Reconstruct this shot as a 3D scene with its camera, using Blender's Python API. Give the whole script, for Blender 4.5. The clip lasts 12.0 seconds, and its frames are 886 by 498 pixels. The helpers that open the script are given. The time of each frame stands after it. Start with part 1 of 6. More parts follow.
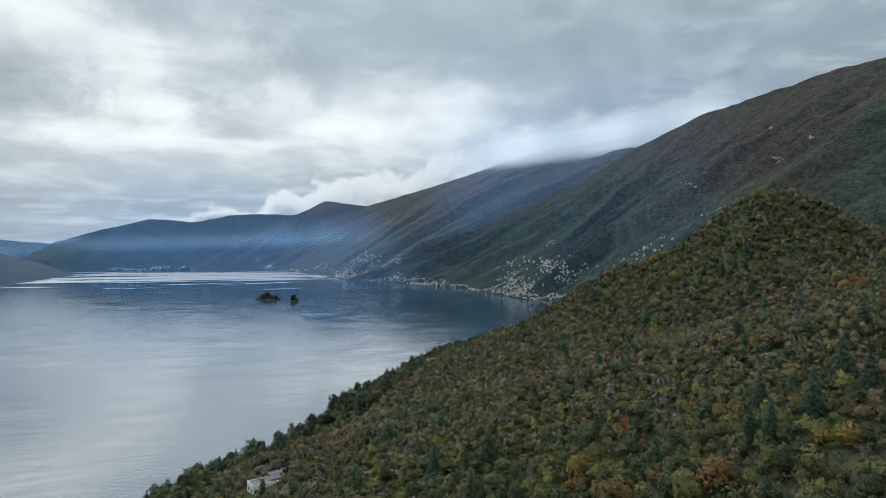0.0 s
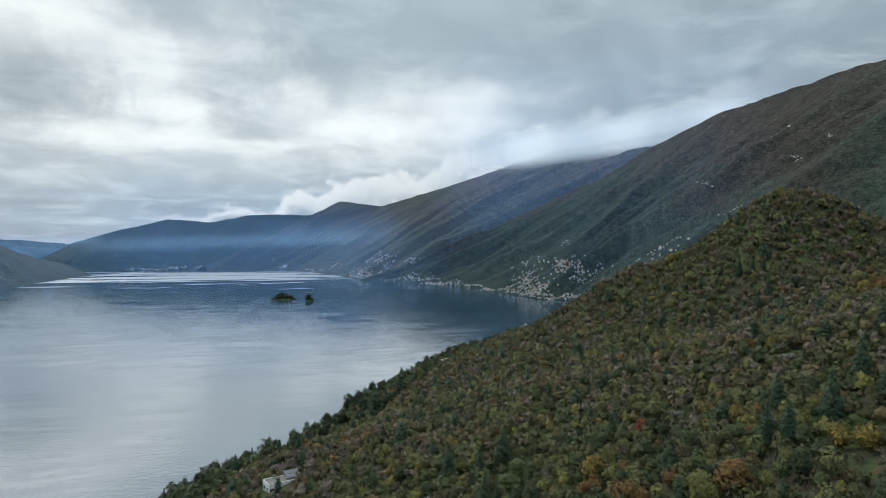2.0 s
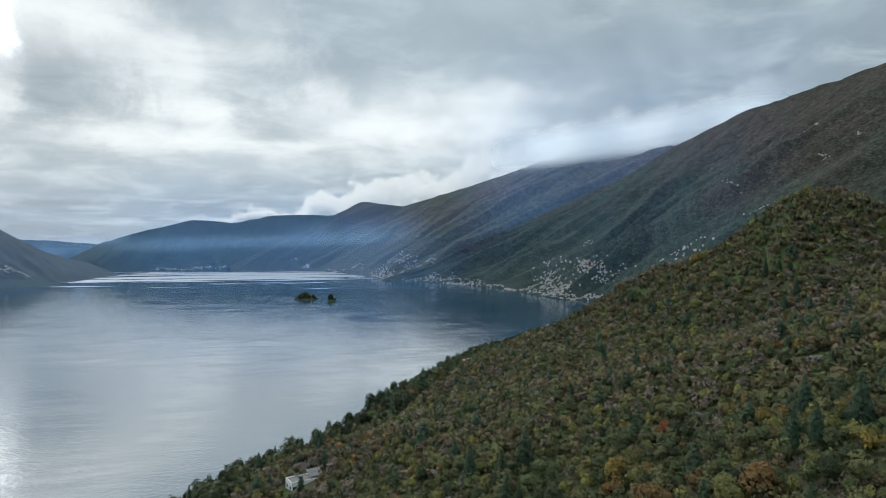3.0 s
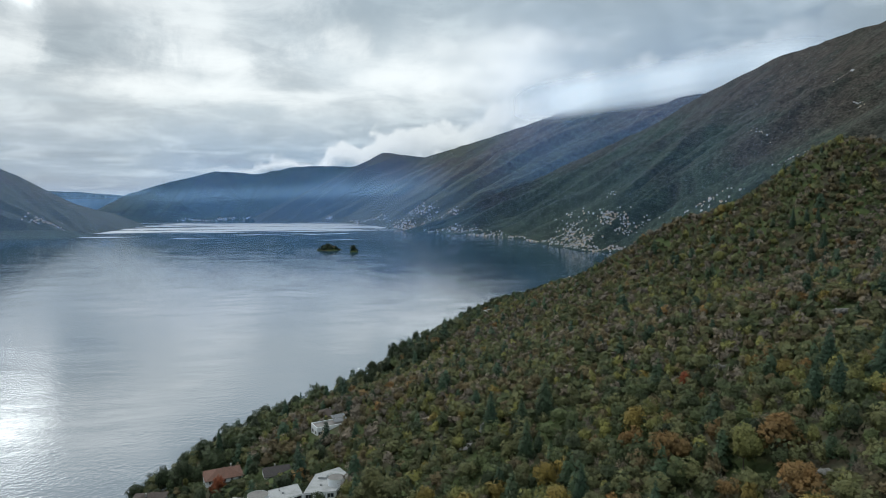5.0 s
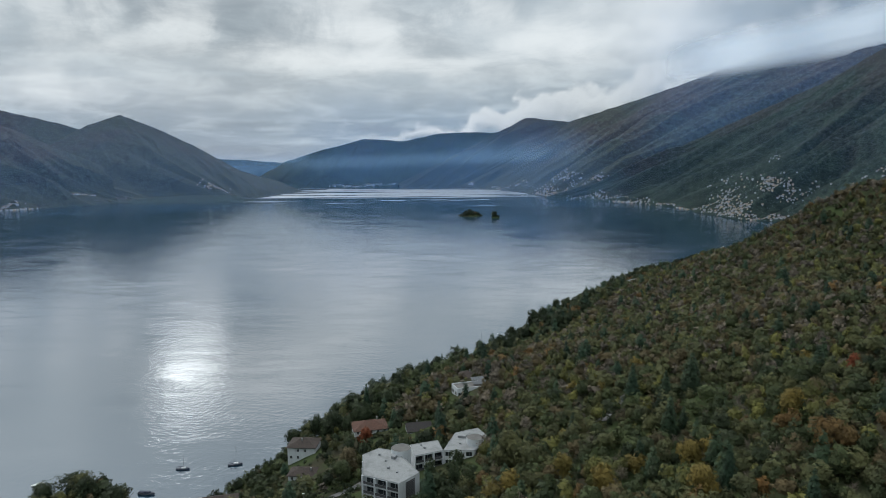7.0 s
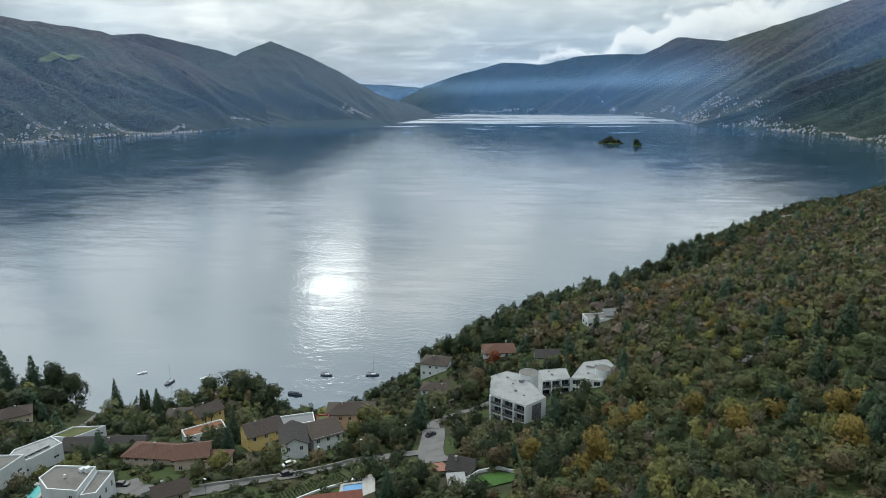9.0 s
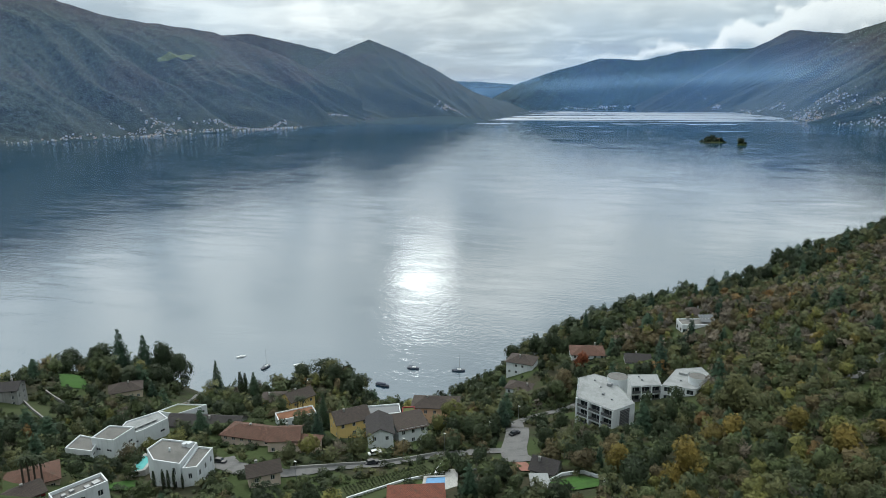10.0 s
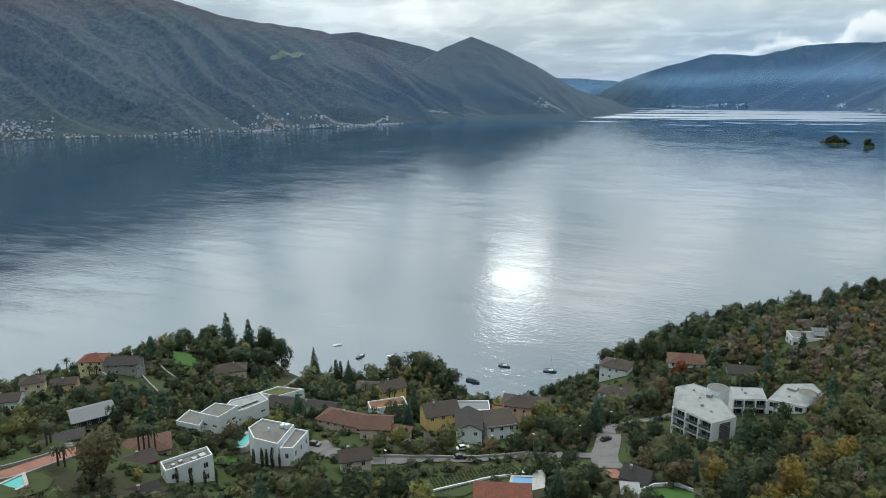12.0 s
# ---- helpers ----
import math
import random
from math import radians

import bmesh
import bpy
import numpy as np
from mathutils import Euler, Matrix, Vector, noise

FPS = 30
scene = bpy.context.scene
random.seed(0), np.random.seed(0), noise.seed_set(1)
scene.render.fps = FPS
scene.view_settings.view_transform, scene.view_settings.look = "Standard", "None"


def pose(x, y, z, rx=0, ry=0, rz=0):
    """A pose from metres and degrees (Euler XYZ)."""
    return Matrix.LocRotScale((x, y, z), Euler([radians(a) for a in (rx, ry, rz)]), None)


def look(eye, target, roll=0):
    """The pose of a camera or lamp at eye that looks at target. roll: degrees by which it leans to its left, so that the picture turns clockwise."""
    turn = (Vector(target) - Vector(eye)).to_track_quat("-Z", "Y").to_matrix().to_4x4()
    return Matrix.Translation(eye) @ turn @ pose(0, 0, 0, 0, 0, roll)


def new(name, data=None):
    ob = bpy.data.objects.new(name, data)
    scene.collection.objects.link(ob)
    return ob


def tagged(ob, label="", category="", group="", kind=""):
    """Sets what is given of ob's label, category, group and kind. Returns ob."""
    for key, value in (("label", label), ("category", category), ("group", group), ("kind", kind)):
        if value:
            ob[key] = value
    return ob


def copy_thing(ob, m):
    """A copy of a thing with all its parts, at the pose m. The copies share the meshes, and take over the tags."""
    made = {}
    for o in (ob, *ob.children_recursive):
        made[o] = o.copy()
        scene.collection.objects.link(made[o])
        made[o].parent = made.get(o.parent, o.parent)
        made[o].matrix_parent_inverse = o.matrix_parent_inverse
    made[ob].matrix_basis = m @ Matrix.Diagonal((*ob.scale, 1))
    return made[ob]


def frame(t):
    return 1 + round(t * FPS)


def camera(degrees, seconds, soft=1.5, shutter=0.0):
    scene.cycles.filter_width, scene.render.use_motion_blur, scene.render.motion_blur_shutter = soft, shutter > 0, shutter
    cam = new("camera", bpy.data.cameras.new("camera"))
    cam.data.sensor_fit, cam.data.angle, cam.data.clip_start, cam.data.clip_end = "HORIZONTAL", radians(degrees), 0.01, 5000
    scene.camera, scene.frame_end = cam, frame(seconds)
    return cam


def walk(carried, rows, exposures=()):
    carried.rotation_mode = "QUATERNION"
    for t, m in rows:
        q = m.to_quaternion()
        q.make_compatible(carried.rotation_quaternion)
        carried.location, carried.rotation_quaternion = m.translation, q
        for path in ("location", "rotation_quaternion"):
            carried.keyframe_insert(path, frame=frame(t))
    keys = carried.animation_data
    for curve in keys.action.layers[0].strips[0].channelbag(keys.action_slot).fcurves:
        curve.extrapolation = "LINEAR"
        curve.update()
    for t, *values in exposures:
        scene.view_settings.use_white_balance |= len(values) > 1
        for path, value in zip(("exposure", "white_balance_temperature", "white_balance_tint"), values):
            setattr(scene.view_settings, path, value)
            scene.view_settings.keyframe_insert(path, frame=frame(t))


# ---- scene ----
H = 160.0  # the eye's height over the lake
cam = camera(67.3, 12.0, soft=0.8)
# seconds, yaw to the left, pitch, lean to the right
PATH = [
    (0.0, 0.022, -0.266, 0.01),
    (0.5, 0.195, -0.266, 0.03),
    (1.0, 0.436, -0.272, 0.03),
    (1.5, 0.661, -0.272, 0.04),
    (2.0, 1.268, -0.270, 0.05),
    (2.5, 2.203, -0.264, 0.07),
    (3.0, 3.114, -0.264, 0.08),
    (3.2, 3.473, -0.285, 0.08),
    (4.8, 4.571, -3.494, 0.08),
    (5.0, 4.988, -4.444, 0.09),
    (5.5, 6.710, -6.650, 0.13),
    (6.0, 10.093, -7.263, 0.24),
    (6.5, 13.639, -7.291, 0.34),
    (7.0, 17.153, -7.291, 0.41),
    (7.2, 18.564, -7.304, 0.42),
    (8.8, 27.454, -12.727, 0.56),
    (9.0, 28.850, -13.472, 0.56),
    (9.5, 32.700, -13.623, 0.62),
    (10.0, 36.746, -13.637, 0.71),
    (10.5, 40.478, -13.662, 0.74),
    (11.0, 42.341, -13.713, 0.74),
    (11.5, 44.087, -13.750, 0.71),
    (12.0, 45.152, -13.784, 0.69),
]
walk(cam, [(t, pose(0, 0, H, 90 + pitch, 0, yaw) @ pose(0, 0, 0, 0, 0, -lean)) for t, yaw, pitch, lean in PATH],
     [(0.0, 0.04, 6450, 8), (5.0, 0.06, 6450, 8), (6.0, 0.06, 6500, 7), (6.5, -0.06, 6450, 8), (7.2, -0.24, 6400, 9), (9.0, 0.2, 6550, 6), (12.0, 0.26, 6550, 5)])


# ---- node helpers ----
class Nodes:
    def __init__(self, tree):
        self.tree = tree
        tree.nodes.clear()

    def add(self, kind, **sets):
        node = self.tree.nodes.new(kind)
        for key, value in sets.items():
            setattr(node, key, value)
        return node

    def put(self, socket, value):
        if isinstance(value, bpy.types.NodeSocket):
            self.tree.links.new(value, socket)
        else:
            socket.default_value = value

    def math(self, op, a, b=0.0, c=0.0, clamp=False):
        node = self.add("ShaderNodeMath", operation=op, use_clamp=clamp)
        for socket, value in zip(node.inputs, (a, b, c)):
            self.put(socket, value)
        return node.outputs[0]

    def vec(self, op, a, b=(0, 0, 0)):
        node = self.add("ShaderNodeVectorMath", operation=op)
        self.put(node.inputs[0], a)
        self.put(node.inputs[1], b)
        return node.outputs[0]

    def noise(self, where, scale, detail=4.0, rough=0.55, warp=0.0):
        node = self.add("ShaderNodeTexNoise")
        self.put(node.inputs["Vector"], where)
        self.put(node.inputs["Scale"], scale)
        self.put(node.inputs["Detail"], detail)
        self.put(node.inputs["Roughness"], rough)
        self.put(node.inputs["Distortion"], warp)
        return node.outputs[0]

    def span(self, value, lo, hi, a=0.0, b=1.0, smooth=True):
        node = self.add("ShaderNodeMapRange", interpolation_type="SMOOTHSTEP" if smooth else "LINEAR")
        for socket, v in zip(node.inputs, (value, lo, hi, a, b)):
            self.put(socket, v)
        return node.outputs[0]

    def mix(self, f, a, b, blend="MIX"):
        node = self.add("ShaderNodeMix", data_type="RGBA", blend_type=blend)
        self.put(node.inputs[0], f)
        self.put(node.inputs[6], a if isinstance(a, bpy.types.NodeSocket) else (*a, 1))
        self.put(node.inputs[7], b if isinstance(b, bpy.types.NodeSocket) else (*b, 1))
        return node.outputs[2]

    def bump(self, height, strength, distance):
        node = self.add("ShaderNodeBump")
        self.put(node.inputs["Height"], height)
        self.put(node.inputs["Strength"], strength)
        self.put(node.inputs["Distance"], distance)
        return node.outputs[0]


# ---- sky and light ----
SUN_BEARING, SUN_HEIGHT = -38.0, 24.0
world = bpy.data.worlds.new("overcast_sky")
world.use_nodes = True
scene.world = world
n = Nodes(world.node_tree)
ray = n.add("ShaderNodeTexCoord").outputs["Generated"]
xyz = n.add("ShaderNodeSeparateXYZ")
n.put(xyz.inputs[0], ray)
X, Y, Z = xyz.outputs
up = n.math("MAXIMUM", Z, 0.0)
low = n.math("ADD", up, 0.17)
flat = n.add("ShaderNodeCombineXYZ")
n.put(flat.inputs[0], n.math("DIVIDE", X, low))
n.put(flat.inputs[1], n.math("DIVIDE", Y, low))
sheet = flat.outputs[0]
bearing = n.math("MULTIPLY", n.math("ARCTAN2", X, Y), 57.2958)
height = n.math("MULTIPLY", n.math("ARCSINE", Z), 57.2958)
broad = n.noise(sheet, 0.75, 6, 0.58, 0.6)
fine = n.noise(sheet, 2.9, 7, 0.60, 0.4)
wisp = n.noise(ray, 9.0, 7, 0.6, 0.3)
# the grey sheet, bluer and darker towards the horizon
grey = n.mix(n.span(height, 1.0, 11.0), (0.30, 0.39, 0.475), (0.455, 0.545, 0.615))

sky = n.mix(n.span(broad, 0.36, 0.62), n.mix(0.75, grey, (0.235, 0.30, 0.36)), grey)
sky = n.mix(n.math("MULTIPLY", n.span(fine, 0.46, 0.72), 0.55), sky, (0.62, 0.72, 0.78))
streak = n.add("ShaderNodeCombineXYZ")
n.put(streak.inputs[0], n.math("MULTIPLY", bearing, 0.05))
n.put(streak.inputs[1], n.math("MULTIPLY", height, 0.55))
band = n.noise(streak.outputs[0], 1.6, 5, 0.55, 0.3)
sky = n.mix(n.math("MULTIPLY", n.span(band, 0.52, 0.70), n.span(height, 14.0, 3.0, 0.0, 0.32)), sky, (0.56, 0.68, 0.76))
# thin places in the sheet where the sun comes through
wob = n.math("MULTIPLY", n.math("SUBTRACT", wisp, 0.5), 16.0)
wobble = n.math("MULTIPLY", n.math("SUBTRACT", n.noise(ray, 6.0, 6, 0.6), 0.5), 9.0)
glow, gap = 0.0, None
for a, e, wa, we, k in (
    (-38.6, 16.2, 2.9, 2.2, 1.5), (-39.2, 10.6, 2.1, 2.0, 0.6), (-31.9, 16.6, 4.0, 2.4, 0.85), (-26.2, 15.4, 3.0, 1.3, 0.4), (-27.0, 8.6, 6.5, 1.0, 0.8), (-22.6, 11.0, 3.0, 1.1, 0.55),
    (-14.2, 12.4, 2.8, 1.2, 0.85), (-18.5, 8.6, 5.0, 0.8, 0.4), (-4.0, 10.0, 9.0, 1.4, 0.75), (2.2, 12.4, 4.5, 0.9, 0.55), (-48.0, 6.3, 4.0, 1.1, 0.5), (-42.8, 9.0, 2.0, 0.8, 0.35), (-20.5, 10.6, 2.5, 0.9, 0.3),
    (-64.0, 15.0, 3.2, 5.0, 0.62), (-55.0, 13.0, 3.0, 4.5, 0.6), (-47.5, 12.0, 2.8, 4.0, 0.58), (-79.0, 16.0, 6.0, 4.0, 0.45), (-72.0, 13.0, 3.0, 4.0, 0.3), (-24.0, 12.5, 3.8, 3.4, 0.65), (-19.0, 17.0, 3.0, 3.0, 0.25),
    (-5.0, 10.5, 6.0, 3.0, 0.45), (-45.0, 6.0, 17.0, 2.0, 0.25), (-60.0, 22.0, 18.0, 4.0, 0.2), (-12.0, 8.0, 16.0, 2.4, 0.25),
):
    da = n.math("DIVIDE", n.math("SUBTRACT", n.math("ADD", bearing, wob), a), wa)
    de = n.math("DIVIDE", n.math("SUBTRACT", n.math("ADD", height, n.math("MULTIPLY", wobble, 0.45)), e), we)
    far = n.math("ADD", n.math("MULTIPLY", da, da), n.math("MULTIPLY", de, de))
    patch = n.math("MULTIPLY", n.math("EXPONENT", n.math("MULTIPLY", far, -1.0)), k)
    gap = patch if gap is None else gap
    glow = n.math("ADD", patch, glow)
glow = n.math("MULTIPLY", glow, n.span(fine, 0.30, 0.62, 0.55, 1.1))
# darker folds of the sheet between them
fold = 0.0
for a, e, wa, we, k in ((-33.2, 16.0, 2.6, 6.0, 0.6), (-42.8, 15.0, 1.8, 5.0, 0.45), (-12.8, 14.0, 3.4, 3.0, 0.5), (-28.0, 19.0, 3.0, 3.0, 0.45), (-51.2, 16.0, 1.6, 4.0, 0.4), (-59.5, 16.0, 1.8, 5.0, 0.4), (-68.5, 16.0, 1.8, 5.0, 0.35), (6.0, 17.0, 9.0, 2.4, 0.4), (-29.0, 11.6, 3.5, 1.3, 0.4)):
    da = n.math("DIVIDE", n.math("SUBTRACT", n.math("ADD", bearing, n.math("MULTIPLY", wob, 0.5)), a), wa)
    de = n.math("DIVIDE", n.math("SUBTRACT", n.math("ADD", height, n.math("MULTIPLY", wobble, 0.6)), e), we)
    far = n.math("ADD", n.math("MULTIPLY", da, da), n.math("MULTIPLY", de, de))
    fold = n.math("ADD", n.math("MULTIPLY", n.math("EXPONENT", n.math("MULTIPLY", far, -1.0)), k), fold)
sky = n.mix(fold, sky, (0.27, 0.335, 0.39))
sky = n.mix(n.math("SUBTRACT", 1.0, n.math("EXPONENT", n.math("MULTIPLY", glow, -1.8))), sky, (0.96, 1.01, 1.03))
# the sheet is brightest high up and round the hidden sun
high = n.mix(n.span(bearing, -20.0, 60.0), (1.72, 1.86, 1.94), (1.3, 1.42, 1.5))
sky = n.mix(n.span(height, 28.0, 50.0), sky, n.mix(n.span(broad, 0.35, 0.65), n.mix(0.45, high, (0.5, 0.55, 0.6)), high))
beam = n.math("MAXIMUM", n.math("MULTIPLY", n.math("MULTIPLY", gap, gap), 0.45), 0.0)
sky = n.mix(1.0, sky, n.mix(beam, (0.0, 0.0, 0.0), (2.6, 2.75, 2.8)), "ADD")
sky.node.clamp_factor = False
# the bank of heaped cloud that lies along the range to the right
def puff(scale):
    cell = n.add("ShaderNodeTexVoronoi", feature="SMOOTH_F1")
    n.put(cell.inputs["Vector"], ray)
    n.put(cell.inputs["Scale"], scale)
    n.put(cell.inputs["Smoothness"], 0.7)
    return n.math("SUBTRACT", 0.45, cell.outputs["Distance"])


heap, knob = puff(24.0), puff(62.0)
rough_edge = n.math("SUBTRACT", n.noise(ray, 46.0, 5, 0.6), 0.5)
top = n.math("MULTIPLY_ADD", bearing, 0.25, 8.3)
top = n.math("ADD", top, n.math("MULTIPLY", heap, 3.0))
top = n.math("ADD", top, n.math("MULTIPLY", knob, 0.8))
top = n.math("ADD", top, n.math("MULTIPLY", rough_edge, 1.5))
under = n.math("SUBTRACT", top, height)
deep = n.math("MAXIMUM", n.math("MULTIPLY_ADD", bearing, 0.36, 7.0), 1.0)
bank = n.math("MULTIPLY", n.span(under, 0.0, n.span(bearing, -10.0, 8.0, 0.7, 1.8)), n.span(bearing, -26.0, -17.0))
bank = n.math("MULTIPLY", bank, n.span(bearing, 30.0, 14.0))
bank = n.math("MULTIPLY", bank, n.span(n.math("DIVIDE", under, deep), 1.5, 0.7))
shade = n.math("MULTIPLY", n.span(under, 0.3, 3.6), n.span(n.math("ADD", heap, n.math("MULTIPLY", knob, 0.8)), 0.35, -0.25, 0.25, 1.0))
white = n.mix(shade, (0.78, 0.83, 0.86), (0.38, 0.44, 0.49))
white = n.mix(n.span(bearing, 2.0, 16.0, 0.0, 0.45), white, (0.43, 0.50, 0.56))
sky = n.mix(n.math("MULTIPLY", bank, 0.95), sky, white)
clear = n.add("ShaderNodeTexSky", sky_type="NISHITA", sun_disc=False, sun_elevation=radians(SUN_HEIGHT), sun_rotation=radians(SUN_BEARING))
blue = n.add("ShaderNodeBackground")
n.put(blue.inputs[0], clear.outputs[0])
n.put(blue.inputs[1], 0.08)
cloud = n.add("ShaderNodeBackground")
n.put(cloud.inputs[0], n.mix(n.span(height, -1.5, -4.0), sky, (0.10, 0.14, 0.17)))
n.put(cloud.inputs[1], 1.0)
cover = n.add("ShaderNodeMixShader")
n.put(cover.inputs[0], 0.96)
n.tree.links.new(blue.outputs[0], cover.inputs[1])
n.tree.links.new(cloud.outputs[0], cover.inputs[2])
n.tree.links.new(cover.outputs[0], n.add("ShaderNodeOutputWorld").inputs[0])

sun_data = bpy.data.lights.new("sun", "SUN")
sun_data.energy, sun_data.angle, sun_data.color = 1.35, radians(12), (1.0, 0.96, 0.9)
sun = new("sun", sun_data)
b, e = radians(SUN_BEARING - 14), radians(SUN_HEIGHT + 18)
sun.matrix_world = look((math.sin(b) * math.cos(e) * 900, math.cos(b) * math.cos(e) * 900, math.sin(e) * 900), (0, 0, 0))
scene.view_settings.exposure = 0.0


# ---- materials ----
def surface(name, paint, rough=0.8, metal=0.0, spec=0.3, ior=1.5):
    """A material: paint(nodes, place) gives the colour and the normal (or None)."""
    mat = bpy.data.materials.new(name)
    mat.use_nodes = True
    m = Nodes(mat.node_tree)
    place = m.add("ShaderNodeTexCoord").outputs["Object"]
    body = m.add("ShaderNodeBsdfPrincipled")
    colour, normal, *more = paint(m, place)
    m.put(body.inputs["Base Color"], colour if isinstance(colour, bpy.types.NodeSocket) else (*colour, 1))
    m.put(body.inputs["Roughness"], more[0] if more else rough)
    m.put(body.inputs["Metallic"], metal)
    m.put(body.inputs["Specular IOR Level"], spec)
    m.put(body.inputs["IOR"], ior)
    if normal is not None:
        m.put(body.inputs["Normal"], normal)
    if len(more) > 1:
        m.put(body.inputs["Alpha"], more[1])
    m.tree.links.new(body.outputs[0], m.add("ShaderNodeOutputMaterial").inputs[0])
    return mat


def forest_paint(green, brown, dark, crown=9.0, relief=6.0):
    """Woods seen from afar: broad stands of kinds of tree, and the crowns one by one."""
    def paint(m, place):
        big = m.noise(place, 0.0016, 4, 0.55)
        mid = m.noise(place, 0.011, 5, 0.62)
        xyz = m.add("ShaderNodeSeparateXYZ")
        m.put(xyz.inputs[0], place)
        upper = m.span(xyz.outputs[2], 120.0, 720.0, -0.12, 0.16)
        stand = m.math("ADD", m.math("ADD", big, m.math("MULTIPLY", m.math("SUBTRACT", mid, 0.5), 0.55)), upper)
        col = m.mix(m.span(stand, 0.40, 0.68), green, brown)
        col = m.mix(m.span(mid, 0.42, 0.70, 0.0, 0.6), col, dark)
        cell = m.add("ShaderNodeTexVoronoi")
        m.put(cell.inputs["Vector"], place)
        m.put(cell.inputs["Scale"], 1.0 / crown)
        tone = m.add("ShaderNodeSeparateColor")
        m.put(tone.inputs[0], cell.outputs["Color"])
        col = m.mix(0.95, col, m.mix(tone.outputs[0], (0.70, 0.71, 0.70), (1.34, 1.30, 1.26)), "MULTIPLY")
        col = m.mix(0.8, col, m.mix(m.span(m.noise(place, 0.045, 5, 0.7), 0.3, 0.7), (0.6, 0.6, 0.62), (1.4, 1.4, 1.36)), "MULTIPLY")
        dome = m.math("SUBTRACT", 1.0, m.math("MULTIPLY", cell.outputs["Distance"], cell.outputs["Distance"]))
        rugged = m.noise(place, 0.13, 4, 0.7)
        col = m.mix(0.7, col, m.mix(m.span(rugged, 0.3, 0.7), (0.62, 0.62, 0.64), (1.38, 1.38, 1.34)), "MULTIPLY")
        return col, m.bump(m.math("ADD", dome, m.math("MULTIPLY", rugged, 1.6)), 0.55, relief)
    return paint


forest_near_mat = surface("slope_forest", forest_paint((0.029, 0.044, 0.035), (0.046, 0.041, 0.037), (0.020, 0.030, 0.026), 6, 4.0), 0.95, spec=0.1)
forest_mid_mat = surface("mid_forest", forest_paint((0.052, 0.062, 0.051), (0.072, 0.062, 0.057), (0.038, 0.047, 0.043), 7, 4.0), 0.95, spec=0.1)
forest_far_mat = surface("far_forest", forest_paint((0.034, 0.048, 0.034), (0.050, 0.046, 0.036), (0.026, 0.038, 0.028), 22, 3.0), 0.95, spec=0.1)


def soil_paint(m, place):
    big = m.noise(place, 0.02, 5, 0.6)
    small = m.noise(place, 0.6, 5, 0.65)
    col = m.mix(m.span(big, 0.4, 0.6), (0.036, 0.042, 0.022), (0.056, 0.047, 0.031))
    col = m.mix(m.span(small, 0.35, 0.7), col, (0.040, 0.042, 0.026))
    col = m.mix(m.span(m.noise(place, 0.035, 3, 0.6), 0.44, 0.56, 0.0, 0.85), col, m.mix(small, (0.036, 0.056, 0.020), (0.060, 0.080, 0.030)))
    return col, m.bump(small, 0.8, 0.6)


soil_mat = surface("woodland_soil", soil_paint, 0.95, spec=0.1)


def water_paint(m, place):
    ripple = m.noise(place, 0.24, 3, 0.6)
    swell = m.noise(place, 0.045, 3, 0.5)
    # wind lanes across the lake's far end, rougher than the calm water between them
    turned = m.add("ShaderNodeVectorRotate", rotation_type="Z_AXIS")
    m.put(turned.inputs["Vector"], place)
    m.put(turned.inputs["Angle"], radians(-20))
    lanes = m.noise(m.vec("MULTIPLY", turned.outputs[0], (0.0011, 0.0062, 1.0)), 1.0, 7, 0.66, 1.0)
    calm = m.noise(m.vec("MULTIPLY", place, (0.006, 0.010, 1.0)), 1.0, 4, 0.6, 0.5)
    cat_paw = m.noise(m.vec("MULTIPLY", turned.outputs[0], (0.010, 0.045, 1.0)), 1.0, 6, 0.7, 0.6)
    away = m.vec("LENGTH", m.vec("MULTIPLY", m.vec("SUBTRACT", place, (-1330.0, 3560.0, 0.0)), (0.8, 1.0, 1.0))).node.outputs["Value"]
    reach = m.span(away, 1500.0, 350.0, -0.22, 0.05, False)
    gust = m.math("MULTIPLY", m.span(m.math("ADD", lanes, reach), 0.43, 0.56), m.span(away, 1750.0, 1350.0))
    # long thin streaks of ruffled water further out
    streak = m.noise(m.vec("MULTIPLY", turned.outputs[0], (0.0022, 0.022, 1.0)), 1.0, 5, 0.6, 1.4)
    thin = m.math("MULTIPLY", m.span(streak, 0.60, 0.68), m.span(m.noise(place, 0.0015, 2, 0.5), 0.46, 0.62))
    tall = m.math("ADD", m.math("MULTIPLY", ripple, 0.9), m.math("MULTIPLY", swell, 0.6))
    tall = m.math("ADD", tall, m.math("MULTIPLY", cat_paw, 0.7))
    rough = m.math("ADD", m.math("ADD", 0.045, m.math("MULTIPLY", gust, 0.36)), m.math("MULTIPLY", thin, 0.13))
    steep = m.math("ADD", m.span(calm, 0.36, 0.62, 0.07, 0.20), m.span(cat_paw, 0.40, 0.64, -0.04, 0.16))
    return (0.012, 0.042, 0.072), m.bump(tall, steep, 1.0), rough


water_mat = surface("lake_water", water_paint, spec=0.5, ior=6.6)


# ---- building blocks ----
def grid_mesh(name, points, rows, cols, mats, smooth=True):
    me = bpy.data.meshes.new(name)
    pts = np.asarray(points, float).reshape(-1, 3)
    i = np.arange(rows * cols).reshape(rows, cols)
    quads = np.stack([i[:-1, :-1], i[:-1, 1:], i[1:, 1:], i[1:, :-1]], -1).reshape(-1, 4)
    fill_mesh(me, pts, quads)
    for mat in mats:
        me.materials.append(mat)
    if smooth:
        me.shade_smooth()
    return me


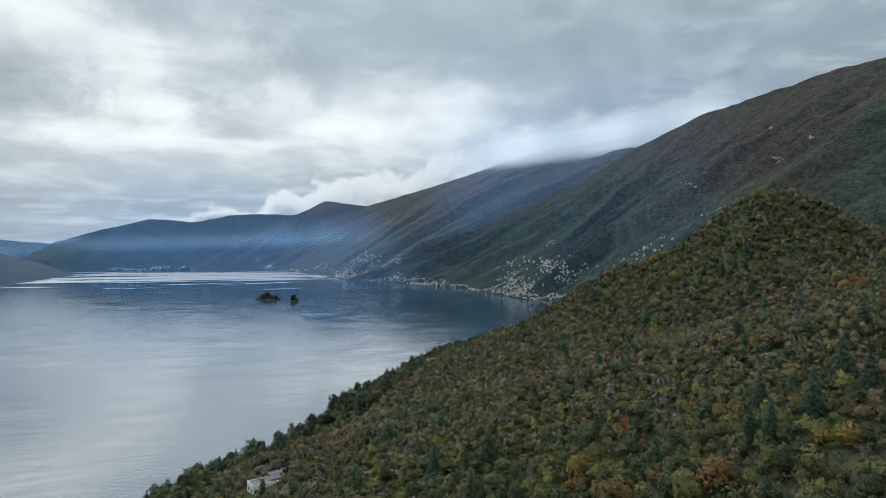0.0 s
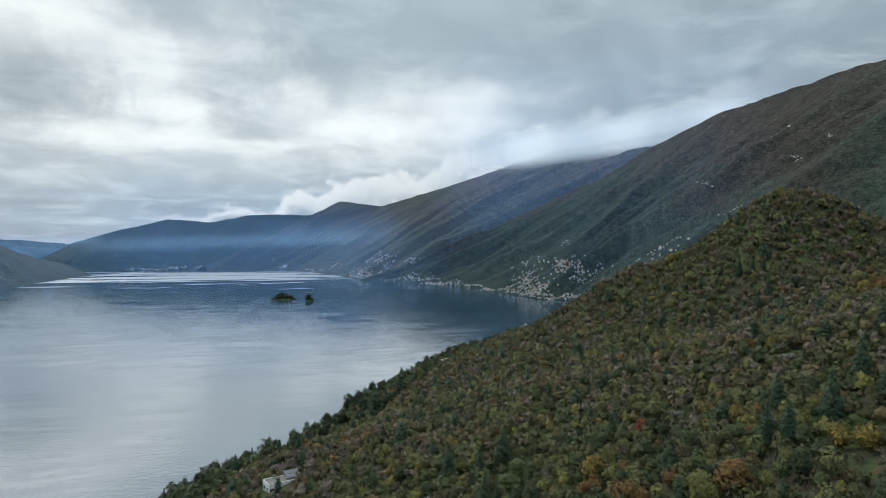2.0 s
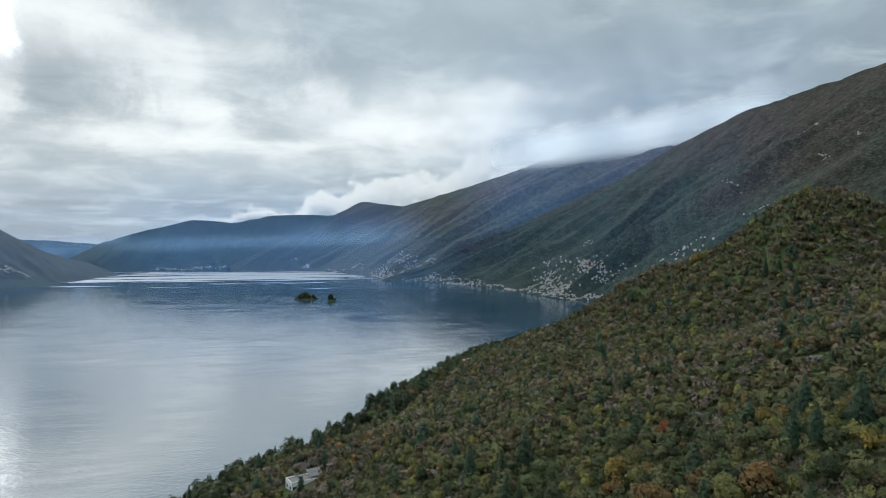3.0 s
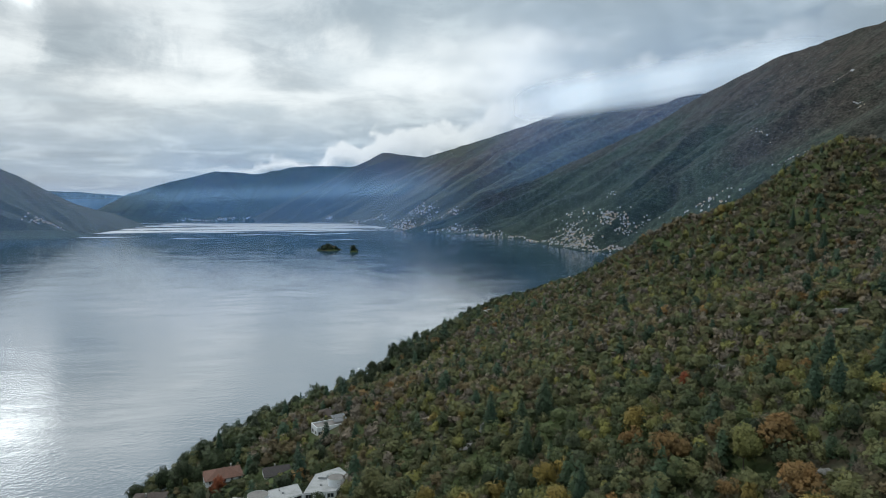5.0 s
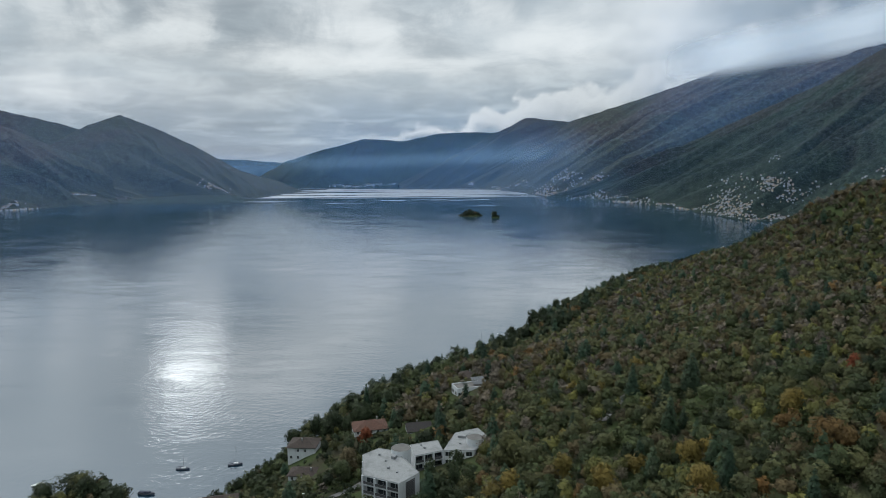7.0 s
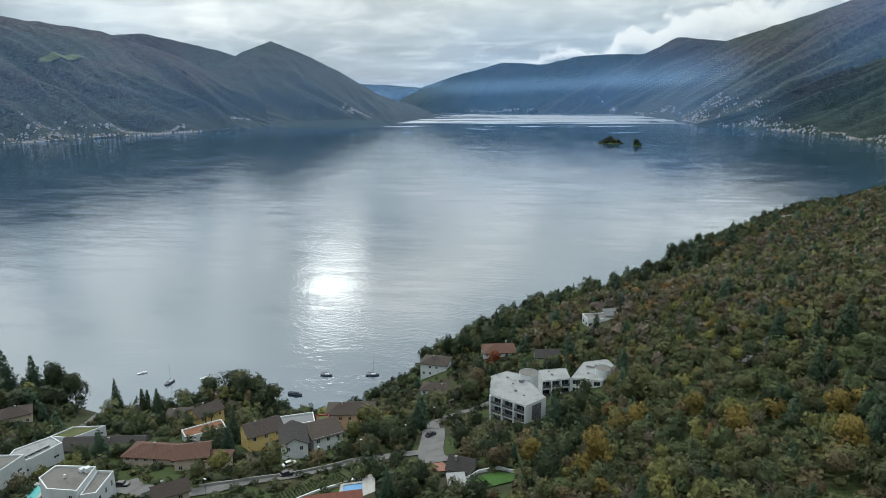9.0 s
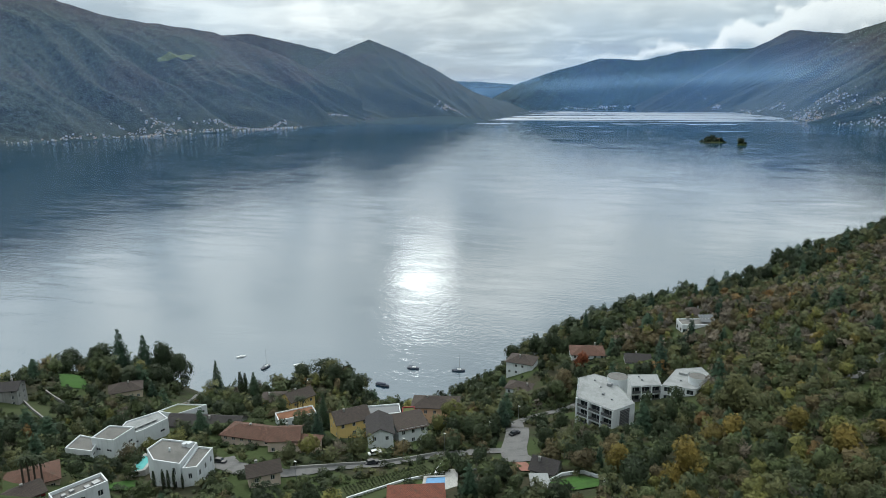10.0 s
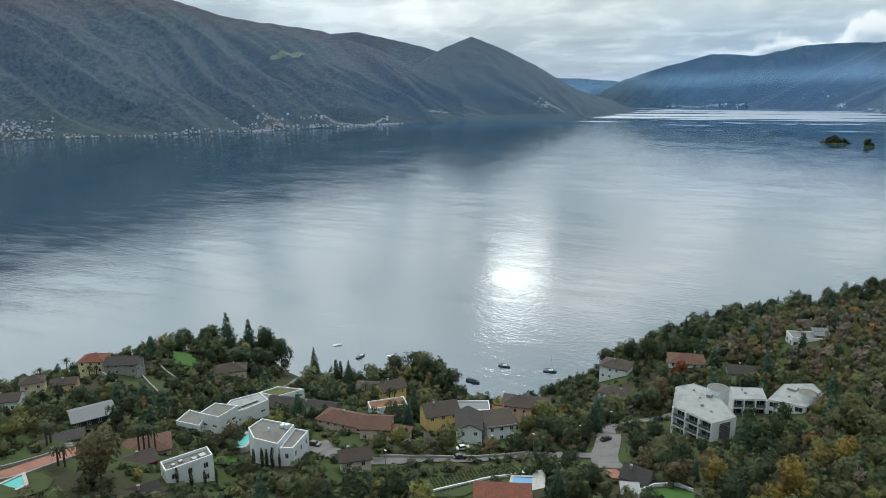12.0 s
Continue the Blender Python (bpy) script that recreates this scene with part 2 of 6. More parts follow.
def fill_mesh(me, pts, quads):
    me.vertices.add(len(pts))
    me.vertices.foreach_set("co", np.ascontiguousarray(pts, np.float32).ravel())
    k = quads.shape[1]
    me.loops.add(quads.size)
    me.loops.foreach_set("vertex_index", np.ascontiguousarray(quads, np.int32).ravel())
    me.polygons.add(len(quads))
    me.polygons.foreach_set("loop_start", np.arange(0, quads.size, k, dtype=np.int32))
    me.update(calc_edges=True)
    me.validate()


def hash2(ix, iy, seed):
    h = np.sin(ix * 127.1 + iy * 311.7 + seed * 74.7) * 43758.5453
    return h - np.floor(h)


def value_noise(x, y, seed=0):
    ix, iy = np.floor(x), np.floor(y)
    fx, fy = x - ix, y - iy
    fx, fy = fx * fx * (3 - 2 * fx), fy * fy * (3 - 2 * fy)
    a, b = hash2(ix, iy, seed), hash2(ix + 1, iy, seed)
    c, d = hash2(ix, iy + 1, seed), hash2(ix + 1, iy + 1, seed)
    return (a + (b - a) * fx) * (1 - fy) + (c + (d - c) * fx) * fy


def fbm(x, y, seed=0, octaves=5):
    total, amp = 0, 0.5
    for k in range(octaves):
        total = total + amp * value_noise(x * 2**k, y * 2**k, seed + k)
        amp *= 0.5
    return total


def survey(bearing, height, distance):
    """A point from its bearing (degrees, right of ahead), its angle over the eye's level and its distance over the ground."""
    b = radians(bearing)
    return (distance * math.sin(b), distance * math.cos(b), H + distance * math.tan(radians(height)))


SLOPES = {}


def mountain(name, shore, crest, mat, label, gully=45.0, wave=520.0, bulge=0.0, cols=300, rows=110, seed=3, lean=0.0, jag=3.0):
    """A slope lofted from its foot to its crest line, with rounded spurs and creases that run down it, and a back."""
    def line(pts, u):
        pts = np.array(pts, float)
        s = np.linspace(0, 1, len(pts))
        return np.stack([np.interp(u, s, pts[:, k]) for k in range(3)], -1)
    u = np.linspace(0, 1, cols)
    foot, head = line(shore, u), line(crest, u)
    run = np.r_[0, np.cumsum(np.hypot(*np.diff(head[:, :2], axis=0).T))]
    v = np.r_[np.linspace(0, 1, rows), 1.12, 1.3]
    V, R = np.meshgrid(v, run, indexing="ij")
    Vc = np.clip(V, 0, 1)
    P = foot[None] + (head - foot)[None] * V[..., None]
    rise = Vc + bulge * np.sin(np.pi * Vc)
    P[..., 2] = foot[None, :, 2] + (head - foot)[None, :, 2] * rise
    tall = np.maximum(head[:, 2] - foot[:, 2], 0)[None]
    soft = np.clip(tall / 260.0, 0, 1) * np.clip(Vc / 0.16, 0, 1) ** 0.8 * np.clip((1 - Vc) / 0.5, 0, 1)
    drift = (fbm(P[..., 0] / 900, P[..., 1] / 900, seed + 9, 3) - 0.44) * wave * 1.1
    bend = R - lean * (1 - Vc) ** 1.2 + drift
    rel = 0
    for k, share in enumerate((1.0, 0.45, 0.17, 0.08)):
        side = bend / wave * 2.1**k + 0.9 * k * fbm(P[..., 0] / 380, P[..., 1] / 380, seed + 20 + k, 3) + 0.37 * k
        spur = 2 * np.abs(side - np.floor(side + 0.5))
        rel += (spur**1.25 - 0.45) * share * (0.5 + value_noise(side * 0.5, Vc * 1.5 + 7, seed + 30 + k))
    rel *= gully * 0.95
    rel += (fbm(P[..., 0] / 150, P[..., 1] / 150, seed + 4, 4) - 0.47) * min(gully * 0.3, 22)
    P[..., 2] += rel * soft
    P[..., 2] += (fbm(P[..., 0] / 46, P[..., 1] / 46, seed + 5, 3) - 0.44) * 13 * np.clip(tall / 200, 0, 1) * Vc
    P[..., 2] += (fbm(R / 420, R * 0 + seed, seed + 6, 5) - 0.48) * jag * 2.4 * np.clip(tall / 260, 0, 1) * Vc**2
    P[rows, :, 2] = P[rows - 1, :, 2] - 60
    P[rows + 1, :, 2] = P[rows - 1, :, 2] - 300
    P[0, :, 2] = np.minimum(P[0, :, 2], -2) if max(p[2] for p in shore) < 1 else P[0, :, 2]
    ob = new(name, grid_mesh(name, P, rows + 2, cols, [mat]))
    SLOPES[name] = P[:rows]
    return tagged(ob, label, "mountain", kind="structure")


# ---- lake ----
def lake():
    bm = bmesh.new()
    bmesh.ops.create_circle(bm, cap_ends=True, segments=96, radius=4985)
    me = bpy.data.meshes.new("water")
    bm.to_mesh(me)
    bm.free()
    me.materials.append(water_mat)
    return tagged(new("water", me), "calm grey-blue lake water with wind lanes", "lake", kind="structure")


lake()

# ---- the near hillside ----
SHORE = [(-420, -700), (-400, -250), (-390, 0), (-396, 70), (-390, 120), (-376, 160), (-345, 184), (-312, 188), (-278, 188), (-264, 210), (-258, 236), (-238, 243), (-222, 236), (-206, 230), (-194, 238), (-188, 292),
         (-184, 330), (-176, 385), (-150, 458), (-118, 514), (-113, 548), (-105, 615), (-78, 708), (-40, 860), (22, 972), (92, 1062), (175, 1160), (320, 1310), (405, 1600), (430, 1950)]


def inland(x, y):
    """The distance from the shore line, positive on land."""
    best, side = np.full(np.shape(x), 1e9), np.ones(np.shape(x))
    for (ax, ay), (bx, by) in zip(SHORE, SHORE[1:]):
        ex, ey = bx - ax, by - ay
        k = np.clip(((x - ax) * ex + (y - ay) * ey) / (ex * ex + ey * ey), 0, 1)
        d = np.hypot(x - ax - k * ex, y - ay - k * ey)
        s = np.where(ex * (y - ay) - ey * (x - ax) < 0, 1.0, -1.0)
        side = np.where(d < best - 1e-6, s, side)
        best = np.minimum(best, d)
    return best * side


def bell(x, y, cx, cy, rx, ry, turn=0.0):
    c, s = math.cos(radians(turn)), math.sin(radians(turn))
    a, b = ((x - cx) * c + (y - cy) * s) / rx, (-(x - cx) * s + (y - cy) * c) / ry
    return np.exp(-a * a - b * b)


def ground_z(x, y):
    x, y = np.asarray(x, float), np.asarray(y, float)
    s = inland(x, y)
    z = np.where(s > 0, 0.31 * (s + 32.0 * (1 - np.exp(-np.maximum(s, 0) / 24.0))) + 1.0 * np.tanh(s / 6), 0.35 * s)
    z = z - 0.19 * np.maximum(s - 382, 0)
    z = z + 76.7 * bell(x, y, 303, 620, 107, 84, 20) + 34 * bell(x, y, 175, 707, 75.5, 63)
    z = z - 3.4 * bell(x, y, -160, 74, 42, 30) - 2.0 * bell(x, y, -204, 92, 24, 20)
    z = z + np.clip(s / 60, 0, 1) * 9 * (fbm(x / 90, y / 90, 7, 4) - 0.47) * 2
    return z


gx = np.r_[np.arange(-700, -430, 15.0), np.arange(-430, -50, 3.5), np.arange(-50, 420, 6.0), np.arange(420, 901, 15.0)]
gy = np.r_[np.arange(-700, 0, 20.0), np.arange(0, 400, 3.5), np.arange(400, 1000, 8.0), np.arange(1000, 1901, 20.0)]
GX, GY = np.meshgrid(gx, gy)
tagged(new("ground", grid_mesh("ground", np.stack([GX, GY, ground_z(GX, GY)], -1), len(gy), len(gx), [soil_mat])),
       "leaf-strewn hillside soil under autumn woodland", "hillside", kind="structure")

# ---- the ranges round the lake ----
S = lambda b, d: (d * math.sin(radians(b)), d * math.cos(radians(b)), -2.0)
mountain("mountain_right",
         [survey(44, -4, 1050), survey(36, -4, 1150), survey(28, -3.5, 1300), survey(20, -4.2, 1500), S(10.4, 1965), S(7, 2000), S(4.6, 2186), S(1.7, 2532), S(-2.2, 2795), S(-6.0, 3034), S(-8.4, 3100)],
         [survey(44, 14.0, 2400), survey(33.6, 13.3, 2500), survey(30.5, 12.9, 2550), survey(27.6, 12.1, 2600), survey(21.5, 10.5, 2800), survey(15.9, 7.9, 3000), survey(12.0, 5.6, 3100), survey(8.0, 3.9, 3150), survey(3.2, 1.7, 3200), survey(-2.2, -0.9, 3250), survey(-8.2, -2.8, 3150)],
         forest_near_mat, "steep wooded mountainside falling to the lake", gully=100, wave=420, seed=3, lean=900, cols=420, rows=130)
mountain("mountain_behind",
         [S(6, 2900), S(0, 3000), S(-6.0, 3080), S(-9.0, 3300), S(-11, 3800), S(-13.6, 4300), S(-16, 4420), S(-20.6, 4560)],
         [survey(26, 9.9, 4300), survey(19.4, 9.4, 4350), survey(13, 8.6, 4400), survey(7, 7.7, 4450), survey(-0.2, 5.3, 4550), survey(-6.5, 3.35, 4650), survey(-10.1, 3.75, 4720), survey(-21, -1.7, 4620)],
         forest_mid_mat, "blue-shaded wooded range under low cloud", gully=85, wave=480, seed=11, lean=500, jag=9)
mountain("mountain_far",
         [S(-9, 4500), S(-14, 4560), S(-21, 4620), S(-26, 4640), S(-30, 4600), S(-34, 4580)],
         [survey(-7, 2.6, 4900), survey(-13.1, 2.63, 4900), survey(-17.2, 2.6, 4900), survey(-20.5, 1.95, 4880), survey(-23.7, 2.15, 4880), survey(-27.0, 1.3, 4860), survey(-30.2, 0.3, 4850), survey(-32.5, -0.95, 4800)],
         forest_far_mat, "distant blue wooded ridge across the lake", gully=36, wave=560, seed=21, rows=60, lean=200)
mountain("mountain_farthest", [S(-26, 4880), S(-30, 4890), S(-34, 4890), S(-38, 4880)],
         [survey(-26, 0.1, 4960), survey(-30, 0.1, 4960), survey(-33.7, 0.45, 4960), survey(-38, 0.6, 4960)],
         forest_far_mat, "pale blue farthest mountains in haze", gully=5, wave=500, seed=31, rows=20, cols=80)
mountain("mountain_left",
         [S(-100, 2700), S(-88, 2700), S(-78.4, 2644), S(-67.1, 2565), S(-60, 2640), S(-53.7, 2787), S(-47.5, 3020), S(-43, 3150)],
         [survey(-100, 10.5, 3900), survey(-88, 9.8, 3900), survey(-76.6, 8.5, 3850), survey(-69.7, 7.7, 3850), survey(-62.0, 5.35, 3800), survey(-54.7, 4.4, 3800), survey(-50, 2.8, 3750), survey(-44, 0.0, 3600)],
         forest_mid_mat, "broad wooded mountain over the opposite shore", gully=100, wave=620, seed=41, lean=650, cols=420, rows=130)
mountain("mountain_saddle", [S(-57, 3700), S(-52, 3700), S(-47, 3700), S(-42, 3700)],
         [survey(-57, 4.0, 4300), survey(-52, 4.35, 4300), survey(-48.0, 3.5, 4300), survey(-42, 1.8, 4300)],
         forest_mid_mat, "wooded ridge behind the saddle", gully=60, wave=460, seed=45, rows=50, cols=120)
mountain("mountain_cape",
         [S(-48, 3010), S(-42.8, 3220), S(-38.5, 3250), S(-34.8, 3225), S(-32.9, 3215), S(-32.4, 3400), S(-30.5, 3800), S(-29.0, 4060)],
         [survey(-48, 1.2, 3950), survey(-44.8, 3.1, 4000), survey(-42.6, 3.9, 4000), survey(-39.5, 2.65, 4050), survey(-36.7, 1.15, 4100), survey(-33.8, -0.5, 4130), survey(-30.8, -1.4, 4150), survey(-28.9, -2.25, 4120)],
         forest_mid_mat, "pointed wooded cape mountain", gully=75, wave=520, seed=51, lean=350)
mountain("headland", [S(-42.5, 3150), S(-40.0, 3110), S(-37.0, 3060), S(-34.6, 3020), S(-33.0, 3060), S(-32.9, 3130)],
         [survey(-42.5, -2.6, 3300), survey(-40.0, -2.45, 3300), survey(-37.0, -2.35, 3270), survey(-34.6, -2.45, 3240), survey(-33.3, -2.75, 3200), survey(-32.9, -2.8, 3190)],
         forest_near_mat, "low dark wooded headland at the cape's foot", gully=4, wave=120, seed=61, rows=16, cols=90)


# ---- paint for things ----
def plaster(name, colour, dirt=0.25):
    def paint(m, place):
        big, small = m.noise(place, 0.35, 5, 0.6), m.noise(place, 6.0, 4, 0.6)
        streaks = m.noise(m.vec("MULTIPLY", place, (1.4, 1.4, 0.12)), 1.0, 4, 0.6)
        col = m.mix(m.math("MULTIPLY", m.span(big, 0.4, 0.75), dirt), colour, tuple(0.55 * c for c in colour))
        col = m.mix(m.math("MULTIPLY", m.span(streaks, 0.5, 0.75), dirt), col, tuple(0.45 * c for c in colour))
        return col, m.bump(small, 0.25, 0.02)
    return surface(name, paint, 0.85)


def tiles(name, colour, other):
    """Roof tiles: courses across the slope, uneven in tone."""
    def paint(m, place):
        course = m.add("ShaderNodeTexBrick")
        m.put(course.inputs["Vector"], place)
        m.put(course.inputs["Scale"], 1.0)
        course.inputs["Brick Width"].default_value, course.inputs["Row Height"].default_value = 0.45, 0.36
        course.inputs["Mortar Size"].default_value = 0.03
        m.put(course.inputs["Color1"], (*colour, 1))
        m.put(course.inputs["Color2"], (*other, 1))
        m.put(course.inputs["Mortar"], tuple(0.4 * c for c in colour) + (1,))
        moss = m.noise(place, 0.5, 6, 0.65)
        col = m.mix(m.span(moss, 0.52, 0.72), course.outputs[0], m.mix(0.6, course.outputs[0], (0.05, 0.05, 0.035)))
        col = m.mix(0.35, col, m.mix(m.noise(place, 2.5, 4, 0.7), (0.4, 0.4, 0.4), (1.5, 1.5, 1.5)), "MULTIPLY")
        return col, m.bump(course.outputs["Fac"], 0.6, 0.04)
    return surface(name, paint, 0.9)


def gravel(name, colour):
    def paint(m, place):
        small, big = m.noise(place, 7.0, 5, 0.7), m.noise(place, 0.25, 5, 0.6)
        col = m.mix(m.span(small, 0.3, 0.7), tuple(0.65 * c for c in colour), tuple(1.2 * c for c in colour))
        col = m.mix(m.math("MULTIPLY", m.span(big, 0.45, 0.7), 0.6), col, tuple(0.5 * c for c in colour))
        return col, m.bump(small, 0.5, 0.03)
    return surface(name, paint, 0.95)


def plain(name, colour, rough=0.6, metal=0.0):
    def paint(m, place):
        f = m.noise(place, 3.0, 4, 0.6)
        return m.mix(m.span(f, 0.35, 0.7), tuple(0.82 * c for c in colour), colour), None
    return surface(name, paint, rough, metal)


def glazing():
    def paint(m, place):
        return m.mix(m.noise(place, 0.8, 2, 0.5), (0.012, 0.016, 0.020), (0.035, 0.042, 0.048)), None
    return surface("window_glass", paint, 0.06, spec=0.6)


white_mat = plaster("white_render", (0.66, 0.68, 0.69), 0.28)
grey_wall_mat = plaster("grey_render", (0.36, 0.36, 0.35), 0.4)
stone_mat = plaster("old_stone", (0.27, 0.265, 0.25), 0.6)
beige_mat = plaster("beige_render", (0.56, 0.47, 0.35), 0.25)
pink_mat = plaster("pale_pink_render", (0.55, 0.44, 0.37), 0.25)
salmon_mat = plaster("salmon_render", (0.66, 0.43, 0.28), 0.25)
yellow_mat = plaster("yellow_render", (0.70, 0.50, 0.20), 0.2)
cream_mat = plaster("cream_render", (0.62, 0.55, 0.33), 0.2)
red_wall_mat = plaster("dark_red_render", (0.26, 0.04, 0.045), 0.2)
black_wall_mat = plaster("dark_timber", (0.035, 0.036, 0.04), 0.3)
brown_tile_mat = tiles("brown_tiles", (0.085, 0.066, 0.056), (0.060, 0.048, 0.044))
dark_tile_mat = tiles("dark_tiles", (0.060, 0.053, 0.052), (0.042, 0.038, 0.040))
terra_tile_mat = tiles("terracotta_tiles", (0.150, 0.078, 0.056), (0.110, 0.062, 0.048))
red_tile_mat = tiles("red_tiles", (0.20, 0.070, 0.045), (0.15, 0.058, 0.040))
metal_roof_mat = plain("zinc_sheet", (0.15, 0.16, 0.17), 0.6, 0.1)
flat_roof_mat = gravel("pale_roof_gravel", (0.30, 0.31, 0.31))
dark_flat_mat = gravel("grey_roof_gravel", (0.17, 0.165, 0.155))
green_roof_mat = gravel("planted_roof", (0.10, 0.11, 0.045))
orange_flat_mat = gravel("orange_roof", (0.22, 0.105, 0.06))
glass_mat = glazing()
frame_mat = plain("window_frame_white", (0.55, 0.56, 0.56))
rail_mat = plain("grey_rail", (0.10, 0.10, 0.105))
asphalt_mat = gravel("asphalt", (0.155, 0.152, 0.15))
lawn_mat = gravel("lawn_grass", (0.042, 0.105, 0.018))
meadow_mat = gravel("rough_meadow", (0.046, 0.060, 0.020))
clearing_mat = gravel("clearing_grass", (0.115, 0.135, 0.060))
brick_path_mat = gravel("reddish_paving", (0.27, 0.13, 0.10))
paving_mat = gravel("pale_paving", (0.42, 0.41, 0.39))
pool_mat = plain("pool_water_blue", (0.18, 0.36, 0.60), 0.08)
turquoise_mat = plain("pool_water_turquoise", (0.13, 0.46, 0.44), 0.08)
steel_mat = plain("galvanised_steel", (0.30, 0.31, 0.32), 0.45, 0.6)
lamp_head_mat = plain("lamp_head", (0.7, 0.7, 0.68), 0.4)
hull_white_mat = plain("white_hull", (0.72, 0.73, 0.74), 0.3)
hull_dark_mat = plain("dark_hull", (0.035, 0.045, 0.07), 0.3)
cover_mat = plain("boat_cover", (0.06, 0.07, 0.10), 0.8)
tyre_mat = plain("tyre_rubber", (0.02, 0.02, 0.02), 0.9)
bark_mat = gravel("bark", (0.075, 0.060, 0.048))
pale_bark_mat = gravel("pale_bark", (0.30, 0.28, 0.25))


def part(name, bm, mat, parent=None, label=""):
    """Links a bmesh as one mesh object under a thing or a part."""
    me = bpy.data.meshes.new(name)
    bm.normal_update()
    bm.to_mesh(me)
    bm.free()
    return link_part(name, me, mat, parent, label)


def link_part(name, me, mat, parent=None, label="", m=None):
    if mat is not None and not me.materials:
        me.materials.append(mat)
    ob = new(name, me)
    ob.parent = parent
    if m is not None:
        ob.matrix_basis = m
    if label:
        ob["label"] = label
    return ob


def thing(name, x, y, z, label, category, group=""):
    ob = new(name)
    ob.empty_display_size = 0.5
    ob.location = (x, y, z)
    return tagged(ob, label, category, group)


def box(bm, x0, y0, z0, x1, y1, z1, m=None):
    vs = [bm.verts.new((x, y, z)) for z in (z0, z1) for x, y in ((x0, y0), (x1, y0), (x1, y1), (x0, y1))]
    for f in ((3, 2, 1, 0), (4, 5, 6, 7), (0, 1, 5, 4), (1, 2, 6, 5), (2, 3, 7, 6), (3, 0, 4, 7)):
        bm.faces.new([vs[k] for k in f])
    if m is not None:
        for v in vs:
            v.co = m @ v.co
    return vs


def tube(bm, a, b, ra, rb=None, sides=8, cap=True):
    a, b, rb = Vector(a), Vector(b), ra if rb is None else rb
    q = (b - a).to_track_quat("Z", "Y")
    rings = []
    for p, r in ((a, ra), (b, rb)):
        rings.append([bm.verts.new(p + q @ Vector((r * math.cos(k * math.tau / sides), r * math.sin(k * math.tau / sides), 0))) for k in range(sides)])
    for k in range(sides):
        j = (k + 1) % sides
        bm.faces.new((rings[0][k], rings[0][j], rings[1][j], rings[1][k]))
    if cap:
        bm.faces.new(rings[0][::-1])
        bm.faces.new(rings[1])


# ---- houses ----
def rect(cx, cy, w, d, turn):
    c, s = math.cos(radians(turn)), math.sin(radians(turn))
    return [(cx + x * c - y * s, cy + x * s + y * c) for x, y in ((-w / 2, -d / 2), (w / 2, -d / 2), (w / 2, d / 2), (-w / 2, d / 2))]


def facade(bm, p0, p1, z0, z1, holes, depth):
    """One wall from p0 to p1 with openings (u0, u1, v0, v1) and their reveals."""
    along = Vector((p1[0] - p0[0], p1[1] - p0[1], 0))
    length = along.length
    along.normalize()
    out = Vector((along.y, -along.x, 0))
    at = lambda u, v, back=0.0: Vector((p0[0], p0[1], v)) + along * u - out * back
    us = sorted({0.0, length, *(h[0] for h in holes), *(h[1] for h in holes)})
    vs = sorted({z0, z1, *(h[2] for h in holes), *(h[3] for h in holes)})
    for u0, u1 in zip(us, us[1:]):
        for v0, v1 in zip(vs, vs[1:]):
            u, v = (u0 + u1) / 2, (v0 + v1) / 2
            if not any(h[0] < u < h[1] and h[2] < v < h[3] for h in holes):
                bm.faces.new([bm.verts.new(at(*q)) for q in ((u0, v0), (u1, v0), (u1, v1), (u0, v1))])
    for u0, u1, v0, v1 in holes:
        ring = ((u0, v0), (u1, v0), (u1, v1), (u0, v1))
        for a, b in zip(ring, ring[1:] + ring[:1]):
            bm.faces.new([bm.verts.new(q) for q in (at(*a), at(*b), at(*b, depth), at(*a, depth))])
    return along, out, length


WINDOWS = {}


def window_meshes(w, h):
    key = (round(w, 1), round(h, 1))
    if key not in WINDOWS:
        bm = bmesh.new()
        t = 0.09
        for b in ((-w / 2, -h / 2, w / 2, -h / 2 + t), (-w / 2, h / 2 - t, w / 2, h / 2), (-w / 2, -h / 2 + t, -w / 2 + t, h / 2 - t), (w / 2 - t, -h / 2 + t, w / 2, h / 2 - t), (-t / 2, -h / 2 + t, t / 2, h / 2 - t)):
            box(bm, b[0], -0.05, b[1], b[2], 0.05, b[3])
        frame_me = bpy.data.meshes.new("window")
        bm.to_mesh(frame_me)
        bm.free()
        frame_me.materials.append(frame_mat)
        bm = bmesh.new()
        box(bm, -w / 2 + t, -0.012, -h / 2 + t, w / 2 - t, 0.012, h / 2 - t)
        pane_me = bpy.data.meshes.new("pane")
        bm.to_mesh(pane_me)
        bm.free()
        pane_me.materials.append(glass_mat)
        WINDOWS[key] = frame_me, pane_me
    return WINDOWS[key]


def add_window(house, origin, p0, along, out, hole, depth):
    u0, u1, v0, v1 = hole
    frame_me, pane_me = window_meshes(u1 - u0, v1 - v0)
    c = Vector((p0[0], p0[1], (v0 + v1) / 2)) + along * ((u0 + u1) / 2) - out * (depth - 0.06) - origin
    m = Matrix.Translation(c) @ Matrix.Rotation(math.atan2(along.y, along.x), 4, "Z")
    w = link_part("window", frame_me, None, house, m=m)
    link_part("pane", pane_me, None, w)


def wall_holes(length, z0, height, storeys, pitch=2.7, wide=1.1, tall=1.35, skip=0.15, rng=random, sill=0.9):
    n = int((length - 0.8) / pitch)
    holes = []
    step = length / max(n, 1)
    for s in range(storeys):
        for k in range(n):
            if rng.random() > skip:
                u = (k + 0.5) * step
                v = z0 + s * height / storeys + sill
                holes.append((u - wide / 2, u + wide / 2, v, min(v + tall, z0 + height - 0.25)))
    return holes


